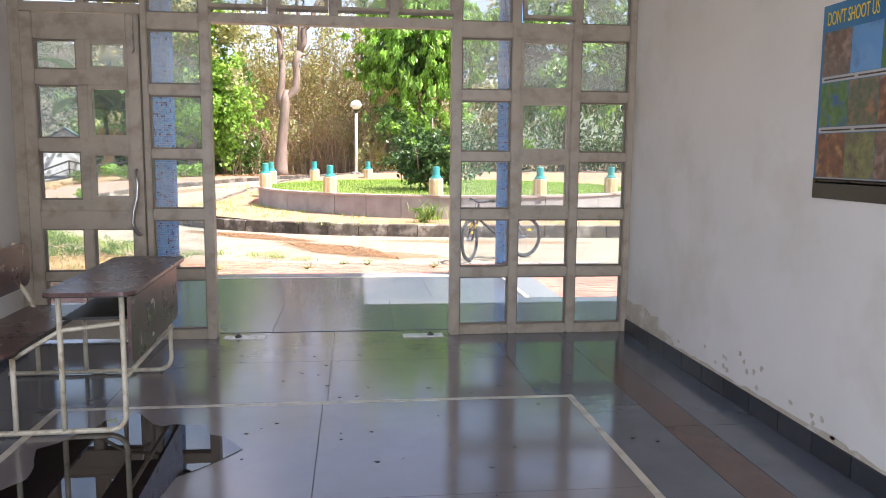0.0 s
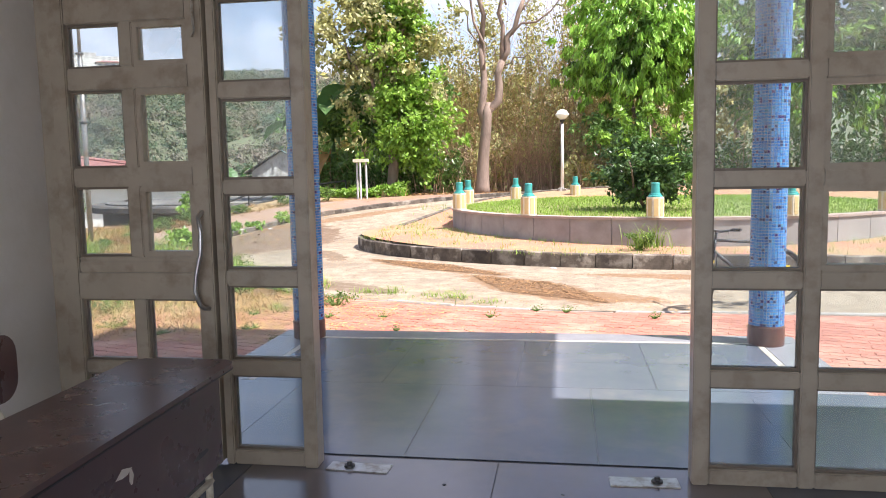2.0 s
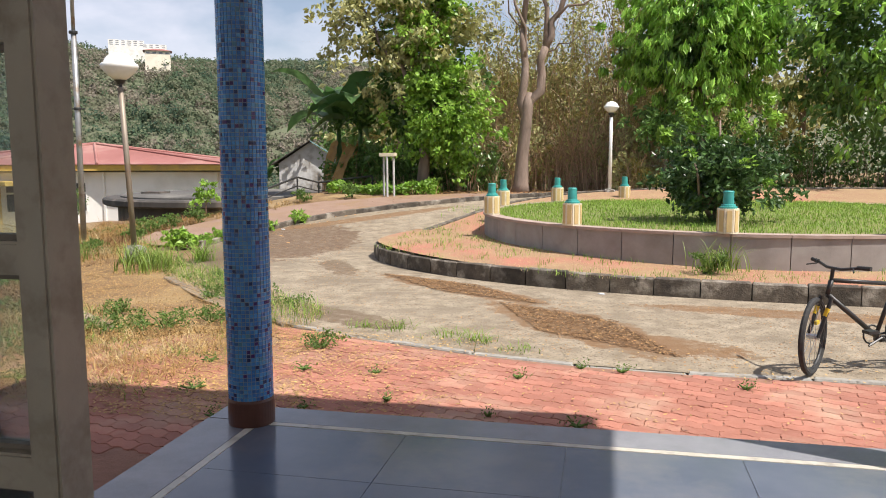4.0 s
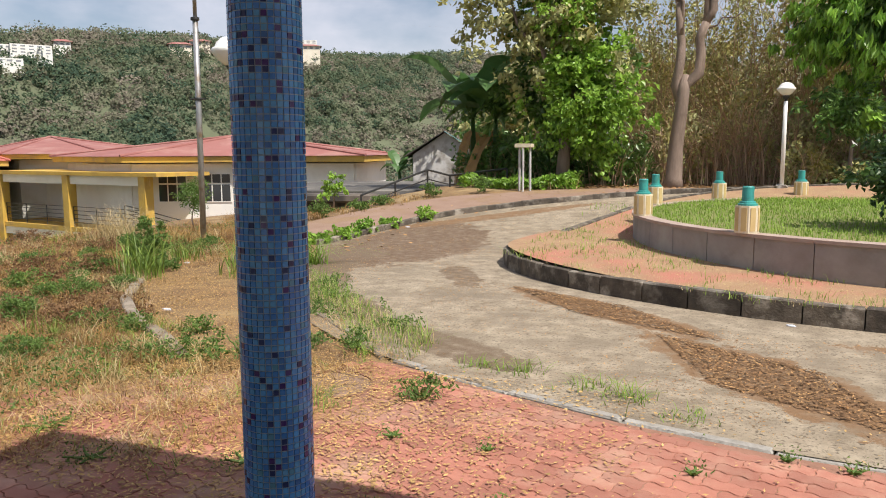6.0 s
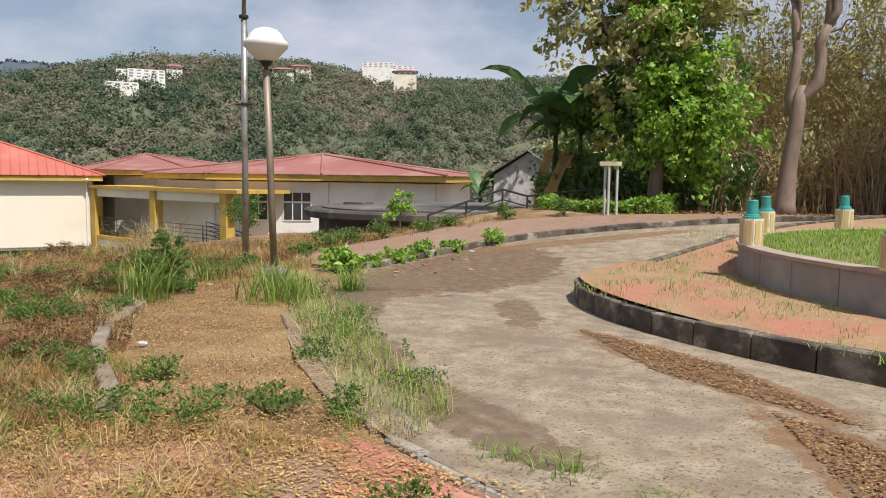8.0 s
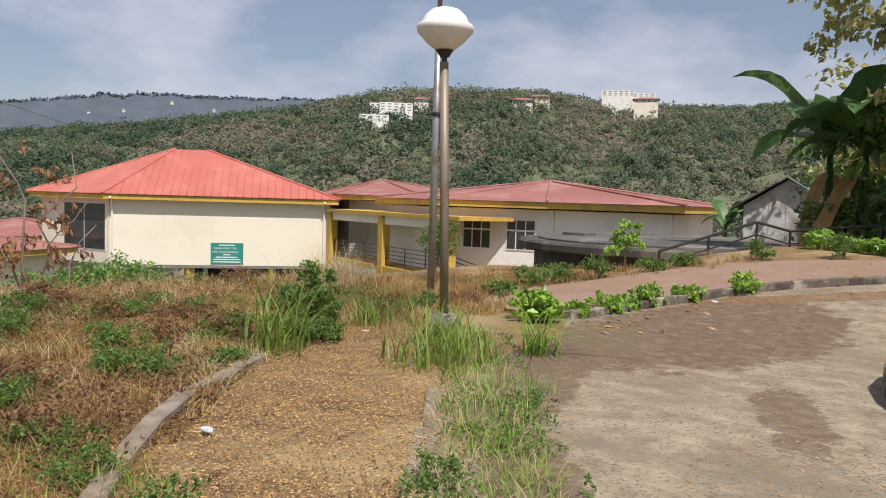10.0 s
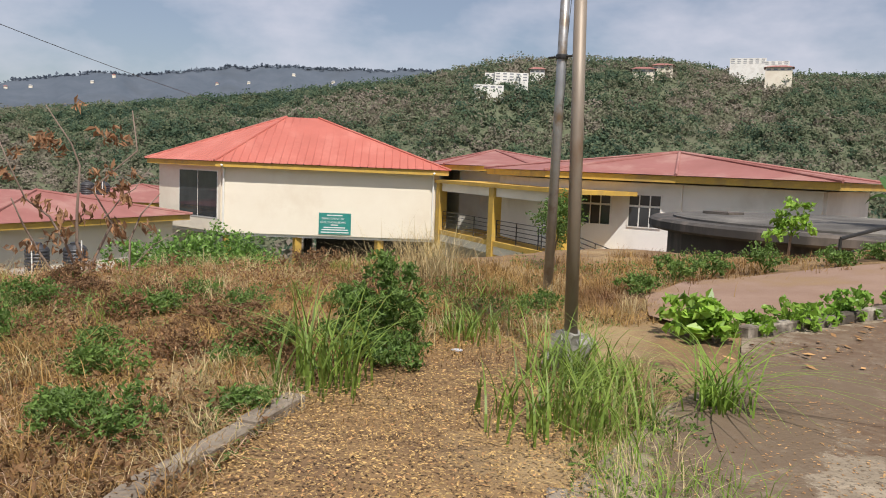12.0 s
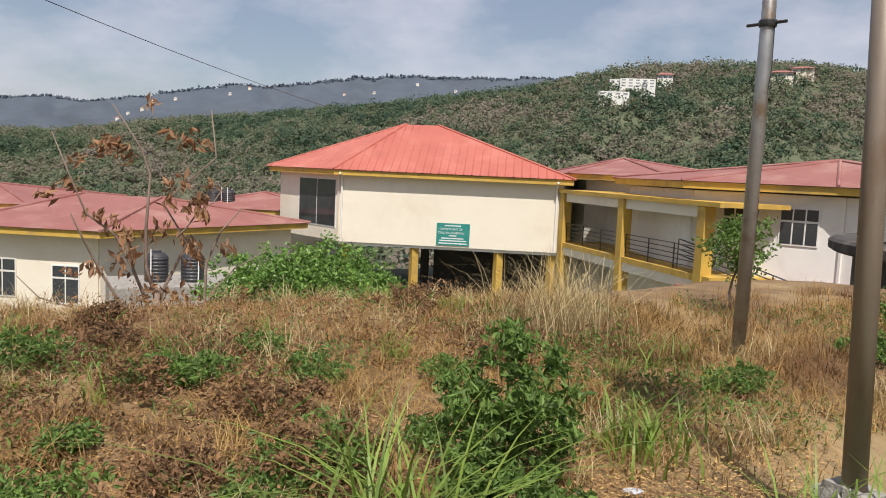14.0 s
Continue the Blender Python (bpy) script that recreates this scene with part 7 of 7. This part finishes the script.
tufts("dry_tufts", "dry grass along the pavement's outer edge", 160, 24, 0.08, 0.2, 0.008, M["grass_dry"], 1.0, (-12.5, -8.5, 20.5, 27.5), lambda x, y: abs(math.hypot(x + 1.0, y - 19.0) - 10.7) < 0.8)


def low_scrub(name, label, n, region, h, ln, wd, material, keep):
    """Small leaves of low dead or green plants, patch by patch."""
    x0, x1, y0, y1 = region
    p = np.stack([RNG.uniform(x0, x1, n), RNG.uniform(y0, y1, n), RNG.uniform(0, 1, n)], 1)
    p = p[[keep(a, b) for a, b, _ in p]]
    p[:, 2] = [lie(a, b) - 0.02 + h * c * max(0.15, 0.5 + noise.noise(Vector((a * 1.4, b * 1.4, 9)))) for a, b, c in p]
    return solo(name, leaves(p, ln, wd, 0.1), material, label, "weeds", "stuff")


low_scrub("dead_scrub", "withered red-brown weeds in the field", 12000, (-15.0, -6.5, 11.5, 19.0), 0.26, 0.045, 0.016, M["leaf_brown"], both(left_of_path, patchy(0.5, -0.02, 12.0)))
low_scrub("dead_scrub", "dark withered scrub along the field edge", 9000, (-15.2, -11.0, 12.0, 19.5), 0.34, 0.05, 0.018, M["leaf_brown"], patchy(0.8, -0.1, 15.0))
low_scrub("green_scrub", "patches of green weeds in the field", 44000, (-14.5, -5.0, 10.2, 19.0), 0.24, 0.042, 0.018, M["weed"], both(left_of_path, patchy(0.62, 0.10, 20.0)))
low_scrub("dead_scrub", "dark brown withered scrub beside the path kerb", 15000, (-12.5, -6.6, 12.6, 15.9), 0.22, 0.05, 0.018, M["scrub_brown"], both(left_of_path, patchy(0.7, -0.12, 41.0)))
low_scrub("dead_scrub", "patches of dark brown weeds across the field", 12000, (-15.5, -6.0, 11.0, 19.5), 0.2, 0.05, 0.02, M["scrub_brown"], both(left_of_path, patchy(0.42, 0.05, 44.0)))
low_scrub("green_scrub", "bushy green weeds along the drive's edge", 40000, (-8.0, -3.2, 13.0, 18.6), 0.24, 0.04, 0.016, M["weed"], lambda x, y: abs((x + 3.3) * 0.70 + (y - 13.0) * 0.75 - 0.35) < 0.42 and noise.noise(Vector((x * 1.6, y * 1.6, 4))) > 0.06)
low_scrub("green_scrub", "dusty weeds beyond the path's end", 9000, (-13.5, -9.0, 18.0, 26.0), 0.28, 0.045, 0.018, M["weed"], lambda x, y: not (-10.8 < x < -8.0) and noise.noise(Vector((x * 0.8, y * 0.8, 31))) > 0.0)
rad = lambda x, y: math.hypot(x - GC.x, y - GC.y)
strewn("garden_lawn", "green grass on the raised round garden", 36000, (-2.3, 7.8, 16.7, 26.8), 0.075, 0.012, M["grass"], 0.7, z=lambda x, y: GZ - 0.02 + 0.12 * (1 - rad(x, y) / GR), keep=lambda x, y: rad(x, y) < GR - 0.16)
strewn("island_grass", "patchy grass between kerb and garden wall", 16000, (-3.9, 9.0, 15.5, 25.0), 0.11, 0.009, M["grass"], 0.9, z=lambda x, y: island_top(x, y) - 0.01, keep=lambda x, y: rad(x, y) > GR + 0.1 and y > 15.6 + max(0, -x - 0.2) * 0.62 and x > -3.8 and noise.noise(Vector((x * 1.3, y * 1.3, 2))) > -0.08)
strewn("island_grass", "dry straw between kerb and garden wall", 7000, (-3.9, 9.0, 15.5, 25.0), 0.06, 0.007, M["straw"], 1.2, z=lambda x, y: island_top(x, y) - 0.01, keep=lambda x, y: rad(x, y) > GR + 0.1 and y > 15.6 + max(0, -x - 0.2) * 0.62 and x > -3.8)


def front_y(x):
    for (xa, ya), (xb, yb) in zip(FRONT, FRONT[1:]):
        if xb <= x <= xa:
            return ya + (yb - ya) * (x - xa) / (xb - xa)
    return 12.0


def scatter(name, label, n, keep, region, ln, material, z=None):
    """Small flat leaves lying about."""
    x0, x1, y0, y1 = region
    p = np.stack([RNG.uniform(x0, x1, n), RNG.uniform(y0, y1, n), np.zeros(n)], 1)
    p = p[[keep(a, b) for a, b, _ in p]]
    p[:, 2] = [lie(a, b) + 0.02 if z is None else z(a, b) for a, b, _ in p]
    c = p
    m = len(c)
    a = RNG.uniform(0, 6.28, m)
    k = ln * RNG.uniform(0.5, 1.3, m)
    d = np.stack([np.cos(a), np.sin(a), RNG.uniform(-0.25, 0.25, m)], 1) * k[:, None] * 0.5
    s = np.stack([-np.sin(a), np.cos(a), RNG.uniform(-0.4, 0.4, m)], 1) * k[:, None] * 0.18
    v = np.stack([c - d, c - s, c + d, c + s], 1).reshape(-1, 3)
    i = np.arange(m)[:, None] * 4
    f = (i + np.array([[0, 1, 2, 3]])).tolist()
    return solo(name, (v.tolist(), f), material, label, "leaf litter", "stuff")


on_path = lambda x, y: not left_of_path(x, y) and (x + 3.3) * 0.70 + (y - 13.0) * 0.75 < 0.1
scatter("fallen_leaves", "fallen yellow-brown leaves on the path", 95000, on_path, (-10.0, -2.6, 10.0, 18.5), 0.026, M["petal"])
scatter("fallen_leaves", "brown leaf crumbs on the path and field", 22000, lambda x, y: x < -2.6 and (x + 3.3) * 0.70 + (y - 13.0) * 0.75 < 0.2, (-13.0, -2.6, 9.9, 19.0), 0.032, M["litter"])
scatter("fallen_leaves", "brown leaves drifted along the raised kerb", 2600, lambda x, y: abs(math.hypot(x - 1.5, y - 20.0) - 9.3) < 0.6 * abs(RNG.normal()), (-9, 2, 19, 31), 0.10, M["litter"])
scatter("fallen_leaves", "brown leaves lying below the trees", 3000, lambda x, y: True, (-7.5, 3, 28.3, 31.5), 0.12, M["litter"])
scatter("dirt_crumbs", "loose brown grit on the drive", 50000, lambda x, y: min(abs((x + 0.1) * math.cos(0.873) - (y - 13.5) * math.sin(0.873)) / 1.6 + abs((x + 0.1) * math.sin(0.873) + (y - 13.5) * math.cos(0.873)) / 0.5, abs((x + 1.9) * 0.788 - (y - 15.75) * 0.616) / 1.8 + abs((x + 1.9) * 0.616 + (y - 15.75) * 0.788) / 0.36) < 1.0, (-4, 2.5, 12, 17.5), 0.03, M["litter"])

scatter("fallen_leaves", "fallen brown leaves drifted over the paving", 42000, lambda x, y: RNG.uniform() < max(0.04, smooth01((-x - 0.2) / 3.0)) * (0.4 + abs(noise.noise(Vector((x, y, 3)))) * 2), (-5.2, 2.5, 9.8, 12.6), 0.035, M["petal"], z=lambda x, y: -0.174)
scatter("fallen_leaves", "dry straw crumbs over the raised bed", 6000, lambda x, y: rad(x, y) > GR + 0.1 and y > 15.7 + max(0, -x - 0.2) * 0.62, (-3.7, 8.0, 15.6, 22.0), 0.03, M["petal"], z=lambda x, y: island_top(x, y) + 0.012)

scatter("dirt_crumbs", "dark clods and dead leaves on the drive", 50000, lambda x, y: min(abs((x + 0.1) * 0.643 - (y - 13.5) * 0.766) / 1.7 + abs((x + 0.1) * 0.766 + (y - 13.5) * 0.643) / 0.55, abs((x + 1.9) * 0.788 - (y - 15.75) * 0.616) / 1.9 + abs((x + 1.9) * 0.616 + (y - 15.75) * 0.788) / 0.4) < 0.95, (-4, 2.5, 12, 17.5), 0.045, M["scrub_brown"])

on_road = lambda x, y: (x + 3.3) * 0.70 + (y - 13.0) * 0.75 > 0.15 and y > front_y(x) + 0.1 and not (y > 15.0 + max(0, -x - 0.2) * 0.62 and x > -4.4) and math.hypot(x - 1.5, y - 20.0) < 9.6
scatter("dirt_crumbs", "specks of grit and crumbled leaves over the drive", 40000, both(on_road, patchy(0.9, -0.15, 61.0)), (-8.0, 4.0, 12.0, 25.0), 0.02, M["litter"], z=lambda x, y: lie(x, y) + 0.008)
scatter("dirt_crumbs", "dry yellow leaf crumbs over the drive", 24000, both(on_road, patchy(0.7, 0.0, 66.0)), (-8.0, 4.0, 12.0, 25.0), 0.03, M["litter"], z=lambda x, y: lie(x, y) + 0.008)

# litter
for x, y, s, t in ((-6.65, 13.9, 0.11, 20), (-9.1, 17.1, 0.10, 70), (-7.6, 22.7, 0.12, 0), (0.15, 15.6, 0.10, 10)):
    b = bmesh.new()
    bmesh.ops.create_icosphere(b, subdivisions=2, radius=s * 0.5)
    for v in b.verts:
        v.co *= 1 + 0.5 * noise.noise(v.co * 22 + Vector((x, y, 0)))
        v.co.z *= 0.22
        v.co.y *= 0.6
    ob = solo("crumpled_paper", b, M["paper"], "crumpled pale scrap of litter on the ground", "litter")
    ob.matrix_world = pose(x, y, lie(x, y) + s * 0.09, 8, 5, t)


# ---- woods on the far slope ----
HOMES = [(o.location.x, o.location.y) for o in scene.objects if o.name.startswith("ridge_")]


def clearing(x, y):
    """Open ground round the houses on the ridge."""
    return any(abs(x - a) < 26 and abs(y - b) < 26 and math.hypot(x - a * 0.985, y - b * 0.985) < 2.5 for a, b in HOMES)


def woods(name, label, n, r0, r1, a0, a1, per, size, leaf_len, material):
    r = np.sqrt(RNG.uniform(r0 ** 2, r1 ** 2, n))
    a = np.radians(RNG.uniform(a0, a1, n))
    c = np.stack([-r * np.sin(a), r * np.cos(a), np.zeros(n)], 1)
    c = c[[not (-84 < x < -18 and 3 < y < 66) and not clearing(x, y) for x, y, _ in c]]
    n = len(c)
    s = size * RNG.uniform(0.5, 1.3, n)
    c[:, 2] = [far_land(x, y) for x, y, _ in c]
    c[:, 2] += s * 0.55
    lump = 1 + 0.25 * RNG.normal(size=(n, 1, 3))
    d = RNG.normal(size=(n, per, 3)) + np.array([0.15, -0.15, 0.35])
    d /= np.linalg.norm(d, axis=2, keepdims=True)
    q = RNG.uniform(0.72, 1.08, (n, per, 1)) * s[:, None, None]
    p = c[:, None, :] + d * q * np.array([1, 1, 0.95]) * np.clip(lump, 0.6, 1.5)
    nrm = d * 0.8 + np.array([0.2, -0.2, 0.3]) + 0.5 * RNG.normal(size=d.shape)
    nrm /= np.linalg.norm(nrm, axis=2, keepdims=True)
    u = np.cross(nrm, RNG.normal(size=d.shape))
    u /= np.linalg.norm(u, axis=2, keepdims=True) + 1e-9
    w = np.cross(nrm, u)
    k = leaf_len * RNG.uniform(0.35, 0.75, (n, per, 1))
    v = np.stack([p - u * k, p - w * k * 0.7, p + u * k, p + w * k * 0.8], 2).reshape(-1, 3)
    f = np.arange(n * per * 4).reshape(-1, 4)
    return solo(name, (v, f), material, label, "woods", "stuff")


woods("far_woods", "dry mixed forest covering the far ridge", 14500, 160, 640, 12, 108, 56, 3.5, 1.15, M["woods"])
woods("far_woods", "dark evergreen clumps in the far forest", 1900, 160, 560, 15, 80, 56, 4.2, 1.15, M["woods_green"])
woods("valley_woods", "green trees in the valley behind the buildings", 1100, 78, 170, 8, 108, 110, 3.4, 0.8, M["woods"])


# ---- bicycle leaning by the column ----
bike = thing("bicycle", "black mountain bicycle with yellow fork stickers parked on the paving", "bicycle", (2.38, 12.12, -0.185), 26)
P_YELLOW = mat("yellow_sticker", (0.75, 0.52, 0.03), None, 0.4)
WR, WB = 0.33, 0.53


def torus(r, t, n=32, m=8):
    v, f = [], []
    for i in range(n):
        a = 2 * math.pi * i / n
        for j in range(m):
            b = 2 * math.pi * j / m
            v.append(((r + t * math.cos(b)) * math.cos(a), t * math.sin(b), (r + t * math.cos(b)) * math.sin(a)))
    for i in range(n):
        for j in range(m):
            f.append((i * m + j, ((i + 1) % n) * m + j, ((i + 1) % n) * m + (j + 1) % m, i * m + (j + 1) % m))
    return v, f


def wheel(x, turn):
    w = part("wheel", torus(WR - 0.05, 0.012), M["black"], bike, "spoked bicycle wheel")
    w.matrix_local = pose(x, 0, WR, 0, 0, turn)
    part("tyre", torus(WR - 0.025, 0.025, 36), M["rubber"], w)
    hv, hf = tube([(0, -0.05, 0), (0, 0.05, 0)], 0.022, 10)
    part("hub", (hv, hf), M["chrome"], w)
    for k in range(14):
        a = 2 * math.pi * k / 14
        part("spoke", tube([(0.02 * math.cos(a + 0.6), 0.02 * (-1) ** k, 0.02 * math.sin(a + 0.6)), ((WR - 0.055) * math.cos(a), 0, (WR - 0.055) * math.sin(a))], 0.0022, 4), M["chrome"], w)
    part("reflector", box(0.05, 0.13, -0.01, 0.01, 0.09, 0.12), P_YELLOW, w, "orange wheel reflector")


wheel(-WB, 34)
wheel(WB, 0)
bb, seat_t, head_t, head_b, axle = (0.10, 0, 0.30), (0.27, 0, 0.74), (-0.38, 0, 0.80), (-0.41, 0, 0.68), (WB, 0, WR)
for nm, a, b, r in (("down_tube", head_b, bb, 0.022), ("top_tube", head_t, seat_t, 0.018), ("seat_tube", bb, (0.29, 0, 0.82), 0.018), ("head_tube", head_b, head_t, 0.022)):
    part(nm, tube([a, b], r, 10), M["black"], bike, smooth=True)
for s in (-1, 1):
    part("chain_stay", tube([(0.12, 0.03 * s, 0.30), (WB, 0.06 * s, WR)], 0.010, 8), M["black"], bike)
    part("seat_stay", tube([(0.27, 0.02 * s, 0.72), (WB, 0.06 * s, WR)], 0.009, 8), M["black"], bike)
    part("fork_leg", tube([(-0.42, 0.06 * s, 0.66), (-WB, 0.06 * s, WR)], 0.017, 8), M["black"], bike)
    part("sticker", tube([(-0.45, 0.06 * s, 0.575), (-0.475, 0.06 * s, 0.51)], 0.0182, 8), P_YELLOW, bike, "yellow sticker")
    part("crank", tube([(0.10, 0.07 * s, 0.30), (0.10 + 0.15 * s, 0.09 * s, 0.24)], 0.010, 6), M["black"], bike)
    part("pedal", box(0.20 * s + (0.02 if s < 0 else 0), 0.30 * s + (0.02 if s < 0 else 0), 0.09 * s - 0.04, 0.09 * s + 0.04, 0.225, 0.25) if s > 0 else box(-0.10, 0.0, -0.14, -0.06, 0.35, 0.375), M["black"], bike)
    part("grip", tube([(-0.33, 0.22 * s, 0.93), (-0.30, 0.33 * s, 0.935)], 0.018, 8), M["rubber"], bike)
    part("brake_lever", tube([(-0.35, 0.2 * s, 0.92), (-0.41, 0.27 * s, 0.90)], 0.006, 5), M["black"], bike)
part("handlebar", tube([(-0.32, -0.24, 0.93), (-0.36, -0.08, 0.90), (-0.36, 0.08, 0.90), (-0.32, 0.24, 0.93)], 0.013, 8), M["black"], bike, smooth=True)
part("stem", tube([head_t, (-0.37, 0, 0.90)], 0.016, 8), M["black"], bike)
part("chainring", (lambda v: ([(a + 0.10, b2 + 0.05, c + 0.30) for a, b2, c in v[0]], v[1]))(torus(0.08, 0.008, 20, 5)), M["black"], bike)
sd = bmesh.new()
for x, y, z in ((0.16, 0, 0.89), (0.20, 0.025, 0.885), (0.34, 0.07, 0.88), (0.43, 0.06, 0.89), (0.43, -0.06, 0.89), (0.34, -0.07, 0.88), (0.20, -0.025, 0.885), (0.30, 0, 0.915), (0.42, 0, 0.925), (0.30, 0, 0.84)):
    sd.verts.new((x, y, z))
bmesh.ops.convex_hull(sd, input=sd.verts)
part("saddle", sd, M["rubber"], bike)
part("seat_post", tube([(0.285, 0, 0.80), (0.30, 0, 0.86)], 0.014, 8), M["chrome"], bike)
part("kickstand", tube([(0.14, -0.05, 0.29), (0.20, -0.20, 0.0)], 0.008, 6), M["black"], bike)

# ---- inspection cover and weeds in the paving ----
cover = thing("manhole_cover", "dusty round inspection cover sunk in the path", "manhole cover", (-3.32, 12.05, -0.198))
part("cover_plate", lathe([(0.33, -0.03), (0.33, 0.004), (0.31, 0.01)], 28), M["upper_pave"], cover)
part("cover_rim", arc_block(0, 2 * math.pi, 0.335, 0.375, -0.03, 0.010, 36), M["bed"], cover, "soil-covered rim")
for x, y, r in ((0.03, 10.2, 0.16), (-1.4, 10.5, 0.09), (-0.6, 10.3, 0.07), (0.35, 11.65, 0.14), (1.3, 11.35, 0.14), (0.0, 11.7, 0.12), (-1.95, 10.2, 0.10), (-2.5, 9.9, 0.16), (-2.35, 11.2, 0.16), (-1.7, 11.2, 0.1), (-0.5, 11.3, 0.12), (2.2, 10.8, 0.14), (-3.0, 10.5, 0.25), (-3.9, 10.2, 0.35), (-4.6, 10.5, 0.4), (-3.3, 11.3, 0.2)):
    shrub("paving_weed", "small green weed in the paving joints", x, y, (r * 0.7, r * 0.7, 0.02), max(4, int(45 * r)), 10, 0.022, 0.010, M["weed"], 0.2, -0.185)
for x, y, h in ((-1.35, 12.75, 0.14), (-2.0, 12.95, 0.16), (-1.05, 12.55, 0.18), (-2.4, 13.0, 0.12), (-0.6, 12.3, 0.1)):
    clump("kerb_grass", "tuft of grass at the edge of the drive", x, y, 0.2, 60, h, 0.009, M["grass"], 1.1)

# ---- interlocking red paving ----
paving = thing("paving", "red interlocking concrete paving with sandy joints", "paving", kind="structure")
part("sand_bed", prism([(-4.4, 8.0), (-2.26, 8.0), (-2.26, 9.672), (2.26, 9.672), (2.26, 8.0), (16, 8.0), (16, 11.82), (4, 11.64), (1.9, 11.72), (0.9, 11.71), (0.0, 11.79), (-1.04, 12.02), (-2.0, 12.34), (-3.15, 12.80), (-4.2, 12.2), (-5.4, 11.0), (-5.4, 9.2)], -0.27, -0.1945), M["bed"], paving, "sandy bed between the blocks")
PW, PH, PA = 0.245, 0.122, 0.011


def paver_mesh(name, material):
    """One wavy-edged block."""
    g = 0.0025
    n = 12
    w, h = PW - 2 * g, PH - 2 * g
    ring = []
    for k in range(n):
        t = k / n
        ring.append((-w / 2 + w * t, -h / 2 + PA * math.sin(4 * math.pi * t)))
    ring += [(w / 2, -h / 2), (w / 2 + PA * 0.5, -h / 6), (w / 2 - PA * 0.5, h / 6)]
    for k in range(n):
        t = 1 - k / n
        ring.append((-w / 2 + w * t, h / 2 + PA * math.sin(4 * math.pi * t)))
    ring += [(-w / 2, h / 2), (-w / 2 - PA * 0.5, h / 6), (-w / 2 + PA * 0.5, -h / 6)]
    m = len(ring)
    v = [(x, y, -0.06) for x, y in ring] + [(x, y, -0.006) for x, y in ring] + [(x * 0.975, y * 0.94, 0.0) for x, y in ring]
    f = []
    for q in range(2):
        f += [(q * m + i, q * m + (i + 1) % m, (q + 1) * m + (i + 1) % m, (q + 1) * m + i) for i in range(m)]
    f.append(tuple(range(2 * m, 3 * m)))
    return v, f


pv, pf = paver_mesh("paver", M["paver"])
paver_me = mesh_of("paver", pv, pf, M["paver"])


spots = []
turn = radians(-14)
ct, st_ = math.cos(turn), math.sin(turn)
for i in range(-60, 60):
    for j in range(-60, 60):
        u = (i + 0.5 * (j % 2)) * PW
        w = j * PH
        x, y = 0.0 + u * ct - w * st_, 11.0 + u * st_ + w * ct
        if not (-5.3 < x < 7.5 and 8.2 < y < front_y(x) - 0.16):
            continue
        if -2.42 < x < 2.42 and y < 9.80:
            continue
        if x < -3.2 and y > 12.75 + (x + 3.2) * 0.75 or x < -4.2 and y < 9.4 + (-x - 4.2):
            continue
        if math.hypot(x + 3.45, y - 12.0) < 0.55 or (x < -2.3 and y < 9.2):
            continue
        z = -0.188 + 0.006 * noise.noise(Vector((x * 1.5, y * 1.5, 0))) + RNG.uniform(-0.0025, 0.0025)
        spots.append((x, y, z, RNG.normal() * 0.9))
spots.sort(key=lambda s: (s[0] + 1.2) ** 2 * 0.5 + (s[1] - 10.6) ** 2)
for x, y, z, a in spots[:300]:
    ob = new("paver", paver_me)
    ob.parent = paving
    ob.matrix_local = pose(x, y, z, RNG.normal() * 0.4, RNG.normal() * 0.4, math.degrees(turn) + a)
rest = []
for x, y, z, a in spots[300:]:
    t = turn + radians(a)
    rest.append(([(x + p * math.cos(t) - q * math.sin(t), y + p * math.sin(t) + q * math.cos(t), z + r) for p, q, r in pv], pf))
tagged(part("paver_field", join(rest), M["paver_rest"], paving), kind="stuff")
